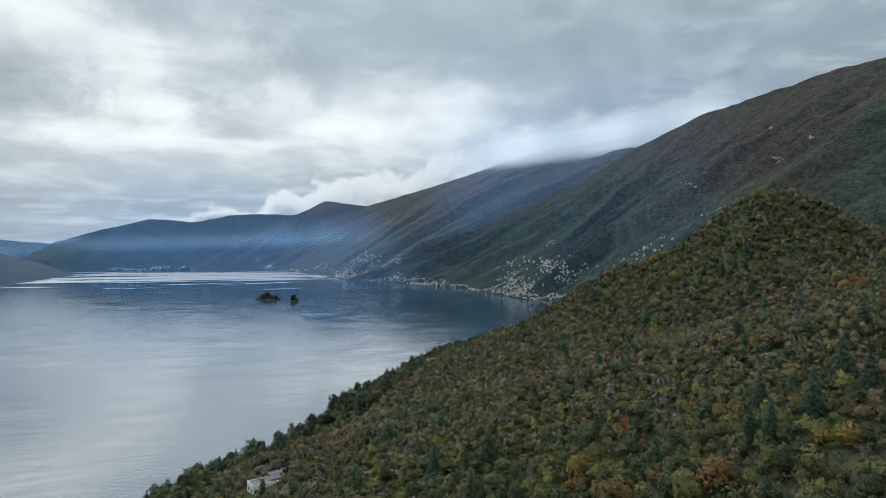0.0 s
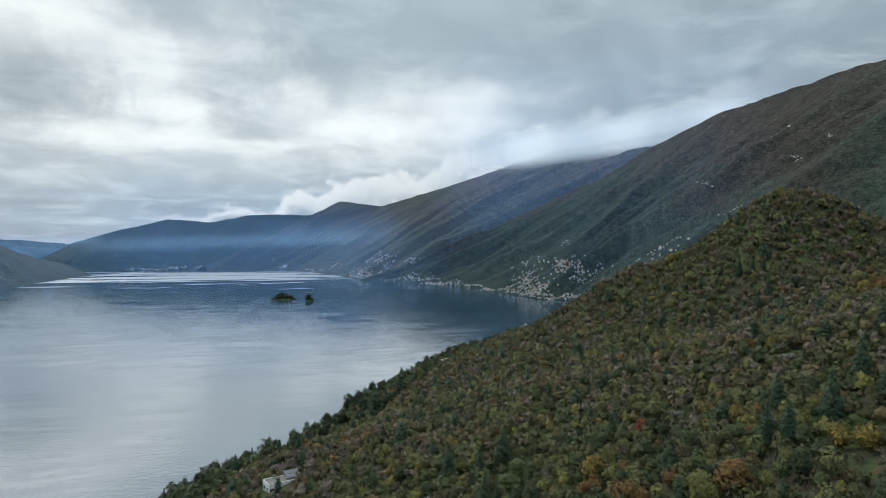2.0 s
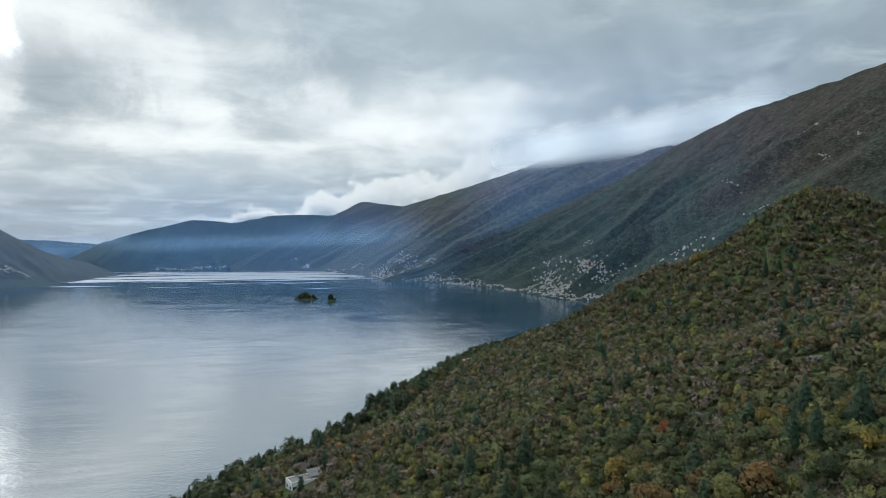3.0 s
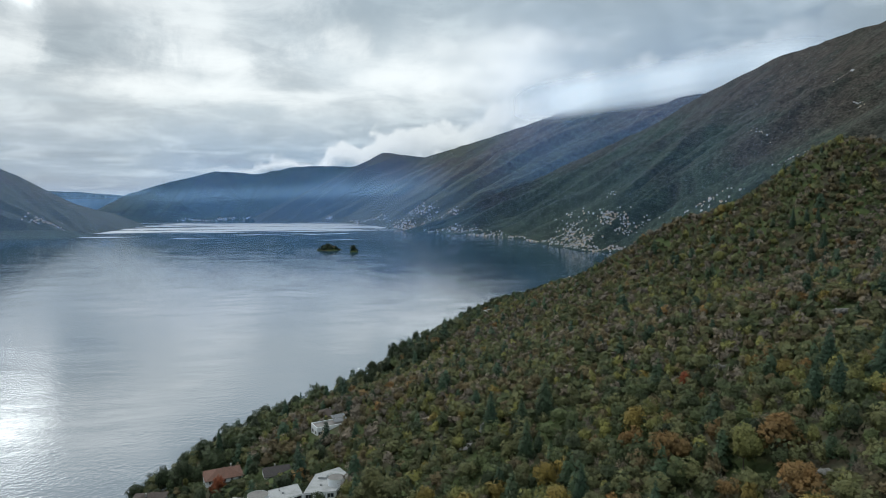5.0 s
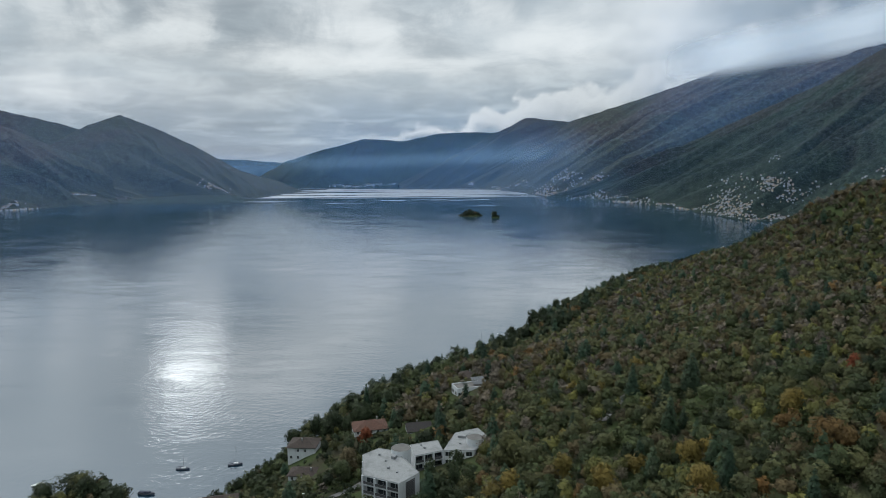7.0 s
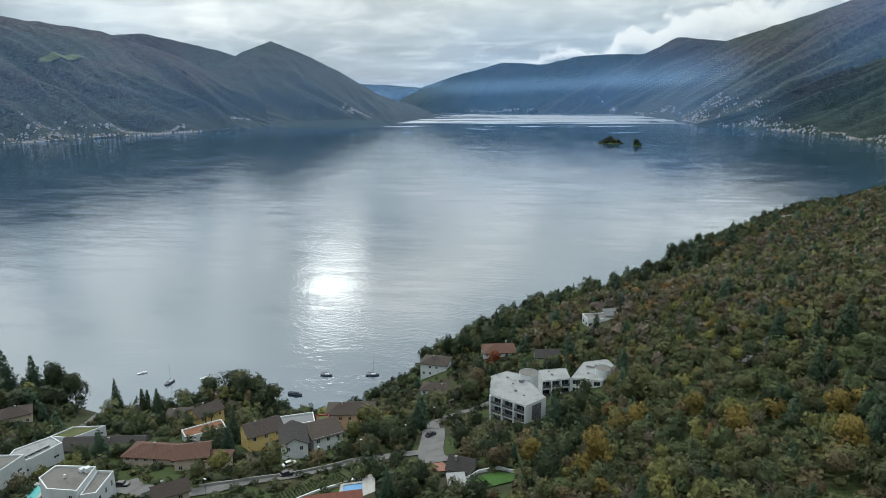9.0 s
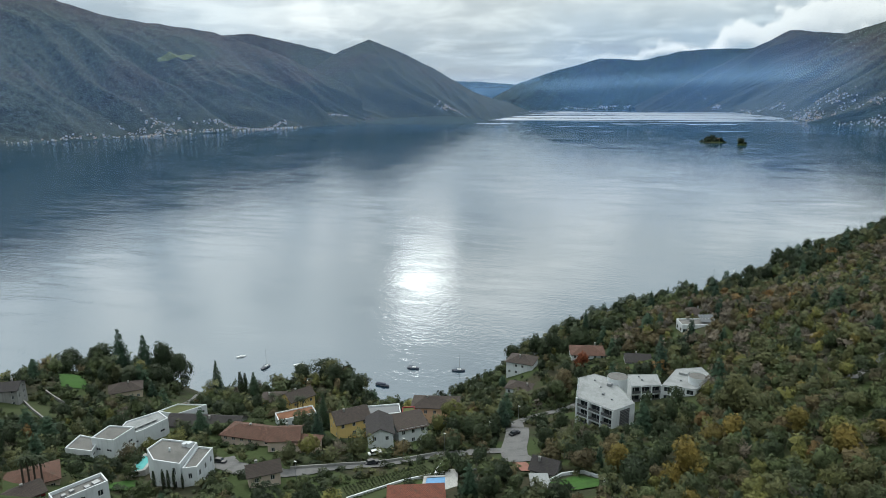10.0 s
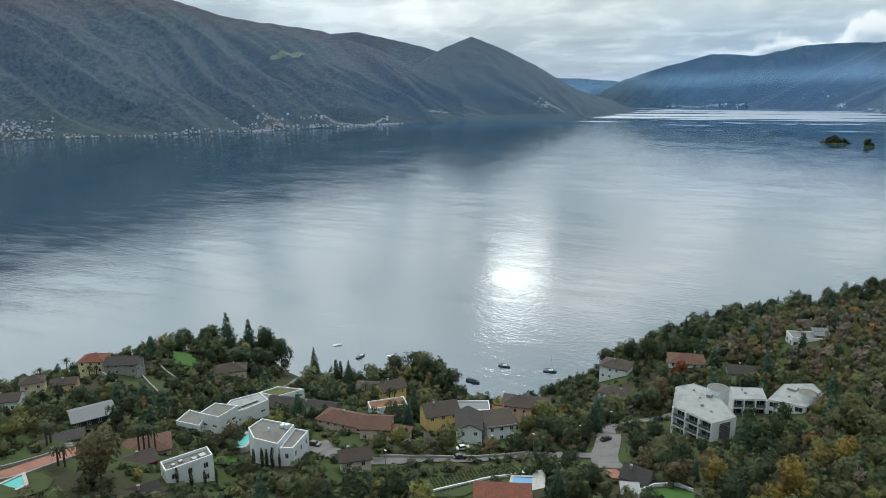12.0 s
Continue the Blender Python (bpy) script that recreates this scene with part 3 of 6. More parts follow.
def solid_roof(bm, top, thick):
    """A roof skin from polygons of its upper side, with that thickness."""
    seen = {}
    def vert(p, lift):
        key = (round(p[0], 3), round(p[1], 3), round(p[2] - lift, 3))
        if key not in seen:
            seen[key] = bm.verts.new((p[0], p[1], p[2] - lift))
        return seen[key]
    edges = {}
    for poly in top:
        bm.faces.new([vert(p, 0) for p in poly])
        bm.faces.new([vert(p, thick) for p in poly][::-1])
        for a, b in zip(poly, poly[1:] + poly[:1]):
            ka, kb = tuple(round(v, 3) for v in a), tuple(round(v, 3) for v in b)
            edges[(ka, kb)] = (a, b)
    for (ka, kb), (a, b) in edges.items():
        if (kb, ka) not in edges:
            bm.faces.new([vert(a, 0), vert(a, thick), vert(b, thick), vert(b, 0)])


def pitched(w, d, z, rise, kind, over=0.6):
    """The upper faces of a hip, gable or lean-to roof over a w by d plan, in the house's own axes."""
    W, D = w / 2 + over, d / 2 + over
    drop = rise * over / (min(w, d) / 2)
    e = z - drop * (0.6 if kind == "hip" else 1.0)
    if kind == "shed":
        return [[(-W, -D, e), (W, -D, e), (W, D, z + rise), (-W, D, z + rise)]]
    swap = d > w
    L, S = (D, W) if swap else (W, D)
    r = max(L - S, 0.05) if kind == "hip" else L
    a, b = (-r, 0, z + rise), (r, 0, z + rise)
    c = [(-L, -S, e), (L, -S, e), (L, S, e), (-L, S, e)]
    faces = [[c[0], c[1], b, a], [c[2], c[3], a, b]]
    if kind == "hip":
        faces += [[c[1], c[2], b], [c[3], c[0], a]]
    if swap:
        faces = [[(y, x, q) for x, y, q in f][::-1] for f in faces]
    return faces


FOOTPRINTS = []


def house(name, label, poly, base, tall, storeys, wall, roof_mat, roof="flat", rise=1.8, frame=None, category="house", windows=True, chimney=True, pitch=2.7, wide=1.1, high=1.35, seed=1, parapet=0.45, skip=0.15, rim=None, sides=None, reveal=0.2, sill=0.9):
    """A house on a plan polygon (counter-clockwise); roofs other than flat ones need frame = (cx, cy, w, d, turn)."""
    rng = random.Random(seed)
    FOOTPRINTS.append(poly)
    cx, cy = sum(p[0] for p in poly) / len(poly), sum(p[1] for p in poly) / len(poly)
    low = min(float(ground_z(*p)) for p in poly) - 0.4
    low = min(low, base)
    origin = Vector((cx, cy, low))
    top = base + tall
    ob = thing(name, *origin, label, category)
    bm = bmesh.new()
    put = []
    for side, (p0, p1) in enumerate(zip(poly, poly[1:] + poly[:1])):
        length = math.hypot(p1[0] - p0[0], p1[1] - p0[1])
        holes = wall_holes(length, base, tall, storeys, pitch, wide, high, skip, rng, sill) if windows and (sides is None or side in sides) else []
        along, out, _ = facade(bm, p0, p1, low, top, holes, reveal)
        put += [(p0, along, out, h) for h in holes]
    if roof != "flat" and frame:
        x, y, w, d, turn = frame
        if roof == "gable":
            for side in (-1, 1):
                long, short = (w, d) if w >= d else (d, w)
                pts = [(side * long / 2, -short / 2, top), (side * long / 2, short / 2, top), (side * long / 2, 0, top + rise - 0.1)]
                if d > w:
                    pts = [(q[1], q[0], q[2]) for q in pts]
                m = Matrix.Translation((x, y, 0)) @ Matrix.Rotation(radians(turn), 4, "Z")
                bm.faces.new([bm.verts.new(m @ Vector(q)) for q in pts])
    bmesh.ops.translate(bm, verts=bm.verts, vec=-origin)
    bmesh.ops.remove_doubles(bm, verts=bm.verts, dist=0.001)
    part("wall", bm, wall, ob)
    for p0, along, out, h in put:
        add_window(ob, origin, p0, along, out, h, reveal)
    if roof == "flat":
        bm = bmesh.new()
        inner = shrink(poly, 0.3)
        n = len(poly)
        hi = top + parapet
        for k in range(n):
            j = (k + 1) % n
            for quad in (((*poly[k], top), (*poly[j], top), (*poly[j], hi), (*poly[k], hi)), ((*poly[k], hi), (*poly[j], hi), (*inner[j], hi), (*inner[k], hi)),
                         ((*inner[k], hi), (*inner[j], hi), (*inner[j], top - 0.1), (*inner[k], top - 0.1))):
                bm.faces.new([bm.verts.new(Vector(q) - origin) for q in quad])
        part("parapet", bm, rim or wall, ob)
        bm = bmesh.new()
        bm.faces.new([bm.verts.new(Vector((*q, top + 0.02)) - origin) for q in inner])
        part("roof", bm, roof_mat, ob)
    else:
        x, y, w, d, turn = frame
        bm = bmesh.new()
        solid_roof(bm, pitched(w, d, top, rise, roof), 0.2)
        m = Matrix.Translation(Vector((x, y, 0.0)) - origin) @ Matrix.Rotation(radians(turn), 4, "Z")
        r = part("roof", bm, roof_mat, ob)
        r.matrix_basis = m
        if chimney:
            bm = bmesh.new()
            u, v = rng.uniform(-0.25, 0.25) * w, rng.uniform(-0.2, 0.2) * d
            box(bm, u - 0.3, v - 0.3, top, u + 0.3, v + 0.3, top + rise + 0.35)
            box(bm, u - 0.38, v - 0.38, top + rise + 0.353, u + 0.38, v + 0.38, top + rise + 0.47)
            c = part("chimney", bm, stone_mat, ob)
            c.matrix_basis = m
    return ob


def shrink(poly, by):
    out, n = [], len(poly)
    for k in range(n):
        a, b, c = (Vector(poly[(k + s) % n]) for s in (-1, 0, 1))
        e, f = (b - a).normalized(), (c - b).normalized()
        n1, n2 = Vector((-e.y, e.x)), Vector((-f.y, f.x))
        bis = (n1 + n2).normalized()
        out.append(tuple(b + bis * (by / max(0.35, bis.dot(n1)))))
    return out


def simple(name, label, cx, cy, w, d, turn, base, tall, storeys, wall, roof_mat, roof="hip", rise=1.8, **more):
    return house(name, label, rect(cx, cy, w, d, turn), base, tall, storeys, wall, roof_mat, roof, rise, (cx, cy, w, d, turn), **more)


def drum(parent, x, y, r, z0, z1, wall, roof_mat):
    """A round stair tower with a flat roof, part of a larger building."""
    o = parent.location
    bm = bmesh.new()
    tube(bm, (x - o.x, y - o.y, z0 - o.z), (x - o.x, y - o.y, z1 - o.z), r, sides=28, cap=False)
    t = part("stair_tower", bm, wall, parent)
    bm = bmesh.new()
    tube(bm, (x - o.x, y - o.y, z1 - 0.35 - o.z), (x - o.x, y - o.y, z1 - 0.1 - o.z), r - 0.04, sides=28)
    part("roof", bm, roof_mat, t, "dark flat tower roof")


def balconies(ob, p0, p1, base, storeys, each, bays, deep=1.5):
    """Loggia slabs and rails along a facade, one balcony to each bay and storey."""
    o = ob.location
    along = Vector((p1[0] - p0[0], p1[1] - p0[1], 0))
    length = along.length
    along.normalize()
    turn = math.atan2(along.y, along.x)
    wide = length / bays
    slab = bmesh.new()
    box(slab, -wide / 2 + 0.25, -deep, 0, wide / 2 - 0.25, 0, 0.18)
    slab_me = bpy.data.meshes.new("balcony")
    slab.to_mesh(slab_me)
    slab.free()
    slab_me.materials.append(white_mat)
    rail = bmesh.new()
    box(rail, -wide / 2 + 0.25, -deep, 0.184, wide / 2 - 0.25, -deep + 0.08, 1.1)
    rail_me = bpy.data.meshes.new("rail")
    rail.to_mesh(rail_me)
    rail.free()
    rail_me.materials.append(rail_mat)
    pier = bmesh.new()
    box(pier, -0.22, -deep - 0.05, 0, 0.22, 0, storeys * each + 0.3)
    pier_me = bpy.data.meshes.new("pier")
    pier.to_mesh(pier_me)
    pier.free()
    pier_me.materials.append(white_mat)
    for k in range(bays + 1):
        c = Vector((p0[0], p0[1], base - 0.6)) + along * min(max(k * wide, 0.22), length - 0.22) - o
        link_part("pier", pier_me, None, ob, m=Matrix.Translation(c) @ Matrix.Rotation(turn, 4, "Z"))
    for s in range(storeys):
        for k in range(bays):
            c = Vector((p0[0], p0[1], base + s * each)) + along * ((k + 0.5) * wide) - o
            b = link_part("balcony", slab_me, None, ob, m=Matrix.Translation(c) @ Matrix.Rotation(turn, 4, "Z"))
            link_part("rail", rail_me, None, b, "grey balcony rail")


def roof_boxes(ob, spots, z, mat):
    """Small vents and hatches on a flat roof."""
    o = ob.location
    for x, y, s, h in spots:
        bm = bmesh.new()
        box(bm, x - s / 2 - o.x, y - s / 2 - o.y, z - o.z, x + s / 2 - o.x, y + s / 2 - o.y, z + h - o.z)
        bmesh.ops.bevel(bm, geom=bm.edges[:], offset=0.05, segments=1, affect="EDGES")
        part("roof_vent", bm, mat, ob)


# the white apartment house on the slope
POLY = [(-89.7, 196.2), (-75.4, 193.9), (-71.6, 203.0), (-85.5, 217.0), (-92.5, 217.5), (-95.9, 211.0)]
a = house("apartment_building", "white three-storey apartment block with pale flat roof", POLY, 46.0, 9.7, 3, white_mat, flat_roof_mat, category="building", pitch=4.4, wide=4.0, high=2.55, parapet=0.12, skip=0.0, seed=4, rim=flat_roof_mat, sides=(0, 5), reveal=1.5, sill=0.25)
balconies(a, POLY[0], POLY[1], 46.2, 3, 3.22, 3, 0.35)
balconies(a, POLY[5], POLY[0], 46.2, 3, 3.22, 3, 0.35)
o = a.location
for k in range(14):
    bm = bmesh.new()
    m = Matrix.Translation(Vector((-73.4, 198.6, 47.2 + k * 0.56)) - o) @ Matrix.Rotation(math.atan2(9.1, 3.8), 4, "Z")
    box(bm, -2.2, -0.10, 0, 2.2, 0.02, 0.4, m)
    part("louvre", bm, rail_mat, a, "grey louvre slat")
drum(a, -83.4, 216.6, 3.6, 40, 57.5, white_mat, dark_flat_mat)
roof_boxes(a, [(-83, 203, 0.8, 0.7), (-86, 208, 0.6, 0.5), (-79, 201, 0.7, 0.5), (-90, 212, 0.6, 0.6), (-84, 211, 1.6, 1.1)], 55.72, steel_mat)
POLY = [(-80.4, 222.6), (-71.6, 230.2), (-76.3, 238.6), (-85.3, 231.6)]
a = house("apartment_building", "white apartment block with grey balconies and flat roof", POLY, 42.3, 9.7, 3, white_mat, flat_roof_mat, category="building", pitch=3.6, wide=3.6, high=2.5, parapet=0.12, skip=0.0, seed=5, rim=flat_roof_mat, sides=(0,), reveal=1.5, sill=0.25)
balconies(a, POLY[0], POLY[1], 42.5, 3, 3.22, 3, 0.35)
roof_boxes(a, [(-79, 230, 0.7, 0.6), (-81, 232, 0.5, 0.6)], 52.0, steel_mat)
POLY = [(-71.6, 230.4), (-60.2, 233.5), (-57.6, 247.2), (-64.4, 255.2), (-71.9, 247.7)]
a = house("apartment_building", "low white apartment block with stepped pale roof", POLY, 45.5, 6.4, 2, white_mat, flat_roof_mat, category="building", pitch=3.4, wide=2.4, high=1.8, parapet=0.12, seed=6, rim=flat_roof_mat)
drum(a, -61.6, 240.0, 3.3, 44, 54.6, white_mat, dark_flat_mat)
roof_boxes(a, [(-67, 238, 0.8, 0.6), (-68, 245, 3.2, 0.9)], 51.9, flat_roof_mat)

# houses between the apartment house and the lake
simple("house", "low white house with skylight and brown gable roof", -100.3, 283.5, 11, 9.5, 28, 33.2, 4.2, 1, white_mat, dark_tile_mat, "gable", 2.2, seed=7)
a = house("modern_villa", "pale flat-roofed modern villa with roof panels", rect(-86.5, 326, 17, 9, 35), 40.3, 4.6, 1, white_mat, dark_flat_mat, category="villa", pitch=3.2, wide=2.2, high=1.8, seed=8)
o = a.location
for k in range(5):
    for j in range(2):
        bm = bmesh.new()
        m = Matrix.Translation(Vector((-82.6, 329.4, 46.3)) - o) @ Matrix.Rotation(radians(35), 4, "Z") @ Matrix.Translation((k * 1.5 - 3, j * 3.1 - 1.6, j * 1.0)) @ Matrix.Rotation(radians(18), 4, "X")
        box(bm, -0.68, -1.5, 0, 0.68, 1.5, 0.06, m)
        part("roof_panel", bm, metal_roof_mat, a, "grey glazed roof panel")
simple("house", "white two-storey house with brown hip roof", -152.3, 268.2, 13, 11, 14, 23.0, 6.6, 2, white_mat, brown_tile_mat, "hip", 2.4, seed=9)
simple("house", "small white house with brown hip roof", -138.8, 244.2, 12.5, 8, 14, 25.0, 3.2, 1, white_mat, brown_tile_mat, "hip", 1.9, seed=10)
simple("house", "house with rust-red tiled hip roof", -127.0, 287.5, 16, 12, 32, 28.0, 5.6, 2, white_mat, terra_tile_mat, "hip", 2.6, seed=11)
simple("house", "salmon-coloured house with brown hip roof", -141.1, 183.3, 17, 9.5, 31, 37.3, 7.2, 2, salmon_mat, brown_tile_mat, "hip", 2.3, seed=12)
house("annex", "dark red link building with curved roof edge", rect(-144.5, 171.0, 4.5, 7.5, 38), 38.0, 6.2, 2, red_wall_mat, green_roof_mat, category="building", seed=13)

# the school-like house with yellow and white wings
simple("house", "yellow wing with brown gable roof", -150.5, 147.0, 11.5, 9.5, 62, 45.8, 6.0, 2, yellow_mat, brown_tile_mat, "gable", 2.4, seed=14)
simple("house", "white gabled wing with brown roof", -135.8, 146.0, 8.0, 12.0, 45, 46.4, 6.6, 2, white_mat, dark_tile_mat, "gable", 2.0, seed=15, chimney=False)
simple("house", "grey-roofed white wing with bowed wall", -131.5, 156.0, 10.0, 8.0, 58, 45.0, 6.0, 2, white_mat, brown_tile_mat, "shed", 1.6, seed=16, chimney=False)
house("flat_wing", "flat-roofed white wing with roof lights", rect(-145.5, 158.5, 12, 7, 45), 43.0, 7.0, 2, white_mat, metal_roof_mat, category="building", seed=17)

# yellow houses near the bay and their neighbours
simple("house", "yellow house with brown hip roof near the bay", -219.5, 169.0, 9.5, 9.5, 39, 23.5, 6.6, 2, yellow_mat, brown_tile_mat, "hip", 2.0, seed=18)
simple("house", "larger yellow house with tall gable", -206.5, 172.0, 11.0, 8.5, 78, 26.5, 7.0, 2, yellow_mat, brown_tile_mat, "gable", 2.4, seed=19)
house("low_building", "low building with orange flat roof and white rim", rect(-178.5, 147.0, 14, 6.5, 62), 40.5, 3.2, 1, white_mat, orange_flat_mat, category="building", seed=20)
simple("house", "long beige house with red-brown tiled roof", -169.5, 121.0, 17.5, 8.5, 22, 46.2, 5.2, 2, pink_mat, terra_tile_mat, "hip", 2.0, seed=21)
simple("house", "beige gabled wing with tiled roof", -154.5, 122.5, 9.5, 9.0, 40, 50.0, 4.8, 1, pink_mat, terra_tile_mat, "gable", 2.0, seed=22)
simple("shed", "low outbuilding with terracotta tiled roof", -147.0, 124.0, 9.0, 4.5, 28, 51.2, 2.6, 1, pink_mat, terra_tile_mat, "shed", 0.7, seed=23, chimney=False)
simple("house", "small pale house with brown gable roof", -132.5, 97.0, 8.0, 5.6, 58, 60.0, 3.3, 1, pink_mat, brown_tile_mat, "gable", 1.7, seed=24)
simple("long_house", "long building with dark brown tiled roof", -203.0, 126.0, 27.0, 9.0, 30, 38.2, 4.4, 1, stone_mat, dark_tile_mat, "gable", 2.2, category="house", seed=25)

# modern white villas
POLY = [(-163.6, 82.6), (-157.0, 80.6), (-149.4, 83.6), (-155.4, 92.8), (-165.4, 88.2)]
a = house("modern_villa", "white cubic villa with grey flat roof", POLY, 56.6, 8.0, 2, white_mat, dark_flat_mat, category="villa", pitch=3.4, wide=1.0, high=2.0, skip=0.35, seed=26)
roof_boxes(a, [(-158, 86, 0.5, 1.0), (-157, 90, 1.2, 0.9), (-155.6, 90.6, 1.4, 1.3)], 64.65, white_mat)
POLY = [(-149.2, 84.0), (-146.6, 86.6), (-151.6, 95.0), (-155.6, 93.0)]
house("modern_villa", "white side wing of the cubic villa", POLY, 55.6, 7.6, 2, white_mat, dark_flat_mat, category="villa", pitch=2.6, wide=1.0, high=1.6, seed=27)
for k, (poly, z, h, mat, lab) in enumerate((
    ([(-208.6, 79.6), (-199.7, 83.6), (-205.2, 89.0), (-213.2, 86.5)], 45.5, 5.6, dark_flat_mat, "low end block of the white terrace"),
    ([(-203.8, 85.8), (-196.4, 89.0), (-199.2, 97.6), (-207.0, 93.2)], 44.0, 9.4, dark_flat_mat, "white terrace block with stepped roof"),
    ([(-203.6, 91.5), (-200.8, 100.8), (-201.6, 110.6), (-209.0, 111.4), (-211.2, 100.8)], 41.4, 8.8, flat_roof_mat, "long white terrace block with rooflight bands"),
    ([(-223.0, 118.5), (-215.0, 121.4), (-212.6, 132.6), (-222.3, 126.4)], 36.6, 6.4, green_roof_mat, "white terrace end with planted roof"),
)):
    a = house("terrace_block", lab, poly, z, h, 2, white_mat, mat, category="building", pitch=3.2, wide=1.8, high=0.8, seed=30 + k, skip=0.3)
    if k == 2:
        o = a.location
        for s in range(6):
            bm = bmesh.new()
            m = Matrix.Translation(Vector((-203.8, 95.2 + s * 2.3, 50.5)) - o) @ Matrix.Rotation(radians(88), 4, "Z") @ Matrix.Rotation(radians(-25), 4, "X")
            box(bm, -1.0, -0.7, 0, 1.0, 0.7, 0.08, m)
            part("rooflight", bm, glass_mat, a, "dark tilted rooflight")
POLY = [(-154.6, 54.0), (-149.6, 53.2), (-148.4, 64.8), (-153.2, 65.6)]
a = house("modern_villa", "bright white box-shaped villa with roof terrace", POLY, 63.2, 6.4, 2, white_mat, dark_flat_mat, category="villa", pitch=3.0, wide=1.2, high=1.5, skip=0.25, parapet=0.8, seed=35)
roof_boxes(a, [(-152, 58, 1.0, 0.5), (-150.8, 61, 1.2, 0.4), (-151.6, 56, 1.0, 0.5), (-150.6, 63.0, 1.6, 0.6)], 69.65, steel_mat)

# further houses towards the point
simple("house", "house with faded terracotta tiled roof", -183.0, 61.0, 12.0, 10.0, 68, 57.4, 3.6, 1, pink_mat, terra_tile_mat, "hip", 2.0, seed=36)
simple("house", "red-walled house with brown gable roof", -171.0, 53.4, 9.6, 7.0, 84, 61.0, 3.4, 1, red_wall_mat, brown_tile_mat, "gable", 1.5, seed=37)
simple("barn", "dark timber building with pale metal roof", -221.0, 58.0, 12.0, 10.5, 80, 52.6, 6.2, 2, black_wall_mat, metal_roof_mat, "gable", 1.6, seed=38, chimney=False, category="building")
simple("house", "yellow villa with red hip roof on the point", -302.0, 83.5, 10.5, 8.5, 50, 40.0, 5.8, 2, cream_mat, red_tile_mat, "hip", 2.2, seed=39)
simple("house", "old grey stone house with dark roof", -289.5, 91.5, 13.5, 8.5, 48, 38.3, 7.4, 3, stone_mat, dark_tile_mat, "gable", 2.0, seed=40)
simple("house", "small house with brown hip roof and turret", -298.8, 58.5, 8.5, 6.5, 70, 40.9, 3.8, 1, beige_mat, brown_tile_mat, "hip", 1.9, seed=41)
simple("house", "low salmon house with brown roof", -284.0, 66.6, 9.0, 6.0, 60, 42.8, 3.4, 1, salmon_mat, brown_tile_mat, "gable", 1.6, seed=42)
simple("house", "white house with brown gable roof", -273.5, 45.0, 8.5, 7.0, 60, 46.0, 4.4, 1, white_mat, brown_tile_mat, "gable", 1.8, seed=43)
simple("house", "weathered house with grey-brown hip roof among trees", -291.2, 141.0, 14.0, 10.0, 60, 21.4, 4.6, 1, beige_mat, brown_tile_mat, "hip", 2.6, seed=44)
simple("house", "small pink house with dark gable roof", -145.8, 46.2, 6.5, 5.0, 78, 67.2, 3.0, 1, pink_mat, dark_tile_mat, "gable", 1.6, seed=45)
simple("carport", "long low carport with grey roof", -198.6, 42.0, 14.0, 4.2, 78, 61.4, 2.6, 1, stone_mat, dark_tile_mat, "shed", 0.6, seed=46, chimney=False, category="building")
simple("house", "dark-roofed small gable house under trees", -73.1, 142.5, 6.5, 6.5, 10, 59.6, 3.0, 1, grey_wall_mat, dark_tile_mat, "gable", 2.0, seed=47)
simple("house", "white villa with red-brown hip roof above the shore", -74.0, 466.0, 15.0, 11.0, -58, 25.0, 6.0, 2, white_mat, terra_tile_mat, "hip", 2.4, seed=48)
simple("house", "low brown-roofed house by the shore", -95.0, 352.0, 9.0, 9.0, 10, 37.6, 4.0, 1, stone_mat, brown_tile_mat, "hip", 2.6, seed=49)
simple("house", "white house among shore trees", -10.0, 742.0, 15.0, 10.0, 34, 27.0, 6.0, 2, white_mat, flat_roof_mat, "hip", 2.0, seed=50)
simple("house", "pale house with tiled roof near the water", -66.0, 704.0, 12.0, 9.0, 34, 9.0, 5.0, 2, beige_mat, terra_tile_mat, "hip", 2.0, seed=51)
simple("house", "house with terracotta roof beside the pool lawn", -90.0, 108.6, 13.0, 7.0, 40, 61.5, 3.2, 1, beige_mat, red_tile_mat, "shed", 1.0, seed=52, chimney=False)
simple("garage", "small white-roofed garage below the trees", -69.5, 132.0, 3.6, 4.0, 35, 62.3, 2.4, 1, white_mat, flat_roof_mat, "shed", 0.4, seed=53, chimney=False)


# ---- roads, lawns and pools, laid on the slope ----
def inside(x, y, poly):
    hit = False
    for (ax, ay), (bx, by) in zip(poly, poly[1:] + poly[:1]):
        if (ay > y) != (by > y) and x < ax + (y - ay) / (by - ay) * (bx - ax):
            hit = not hit
    return hit


KEEP_CLEAR = []


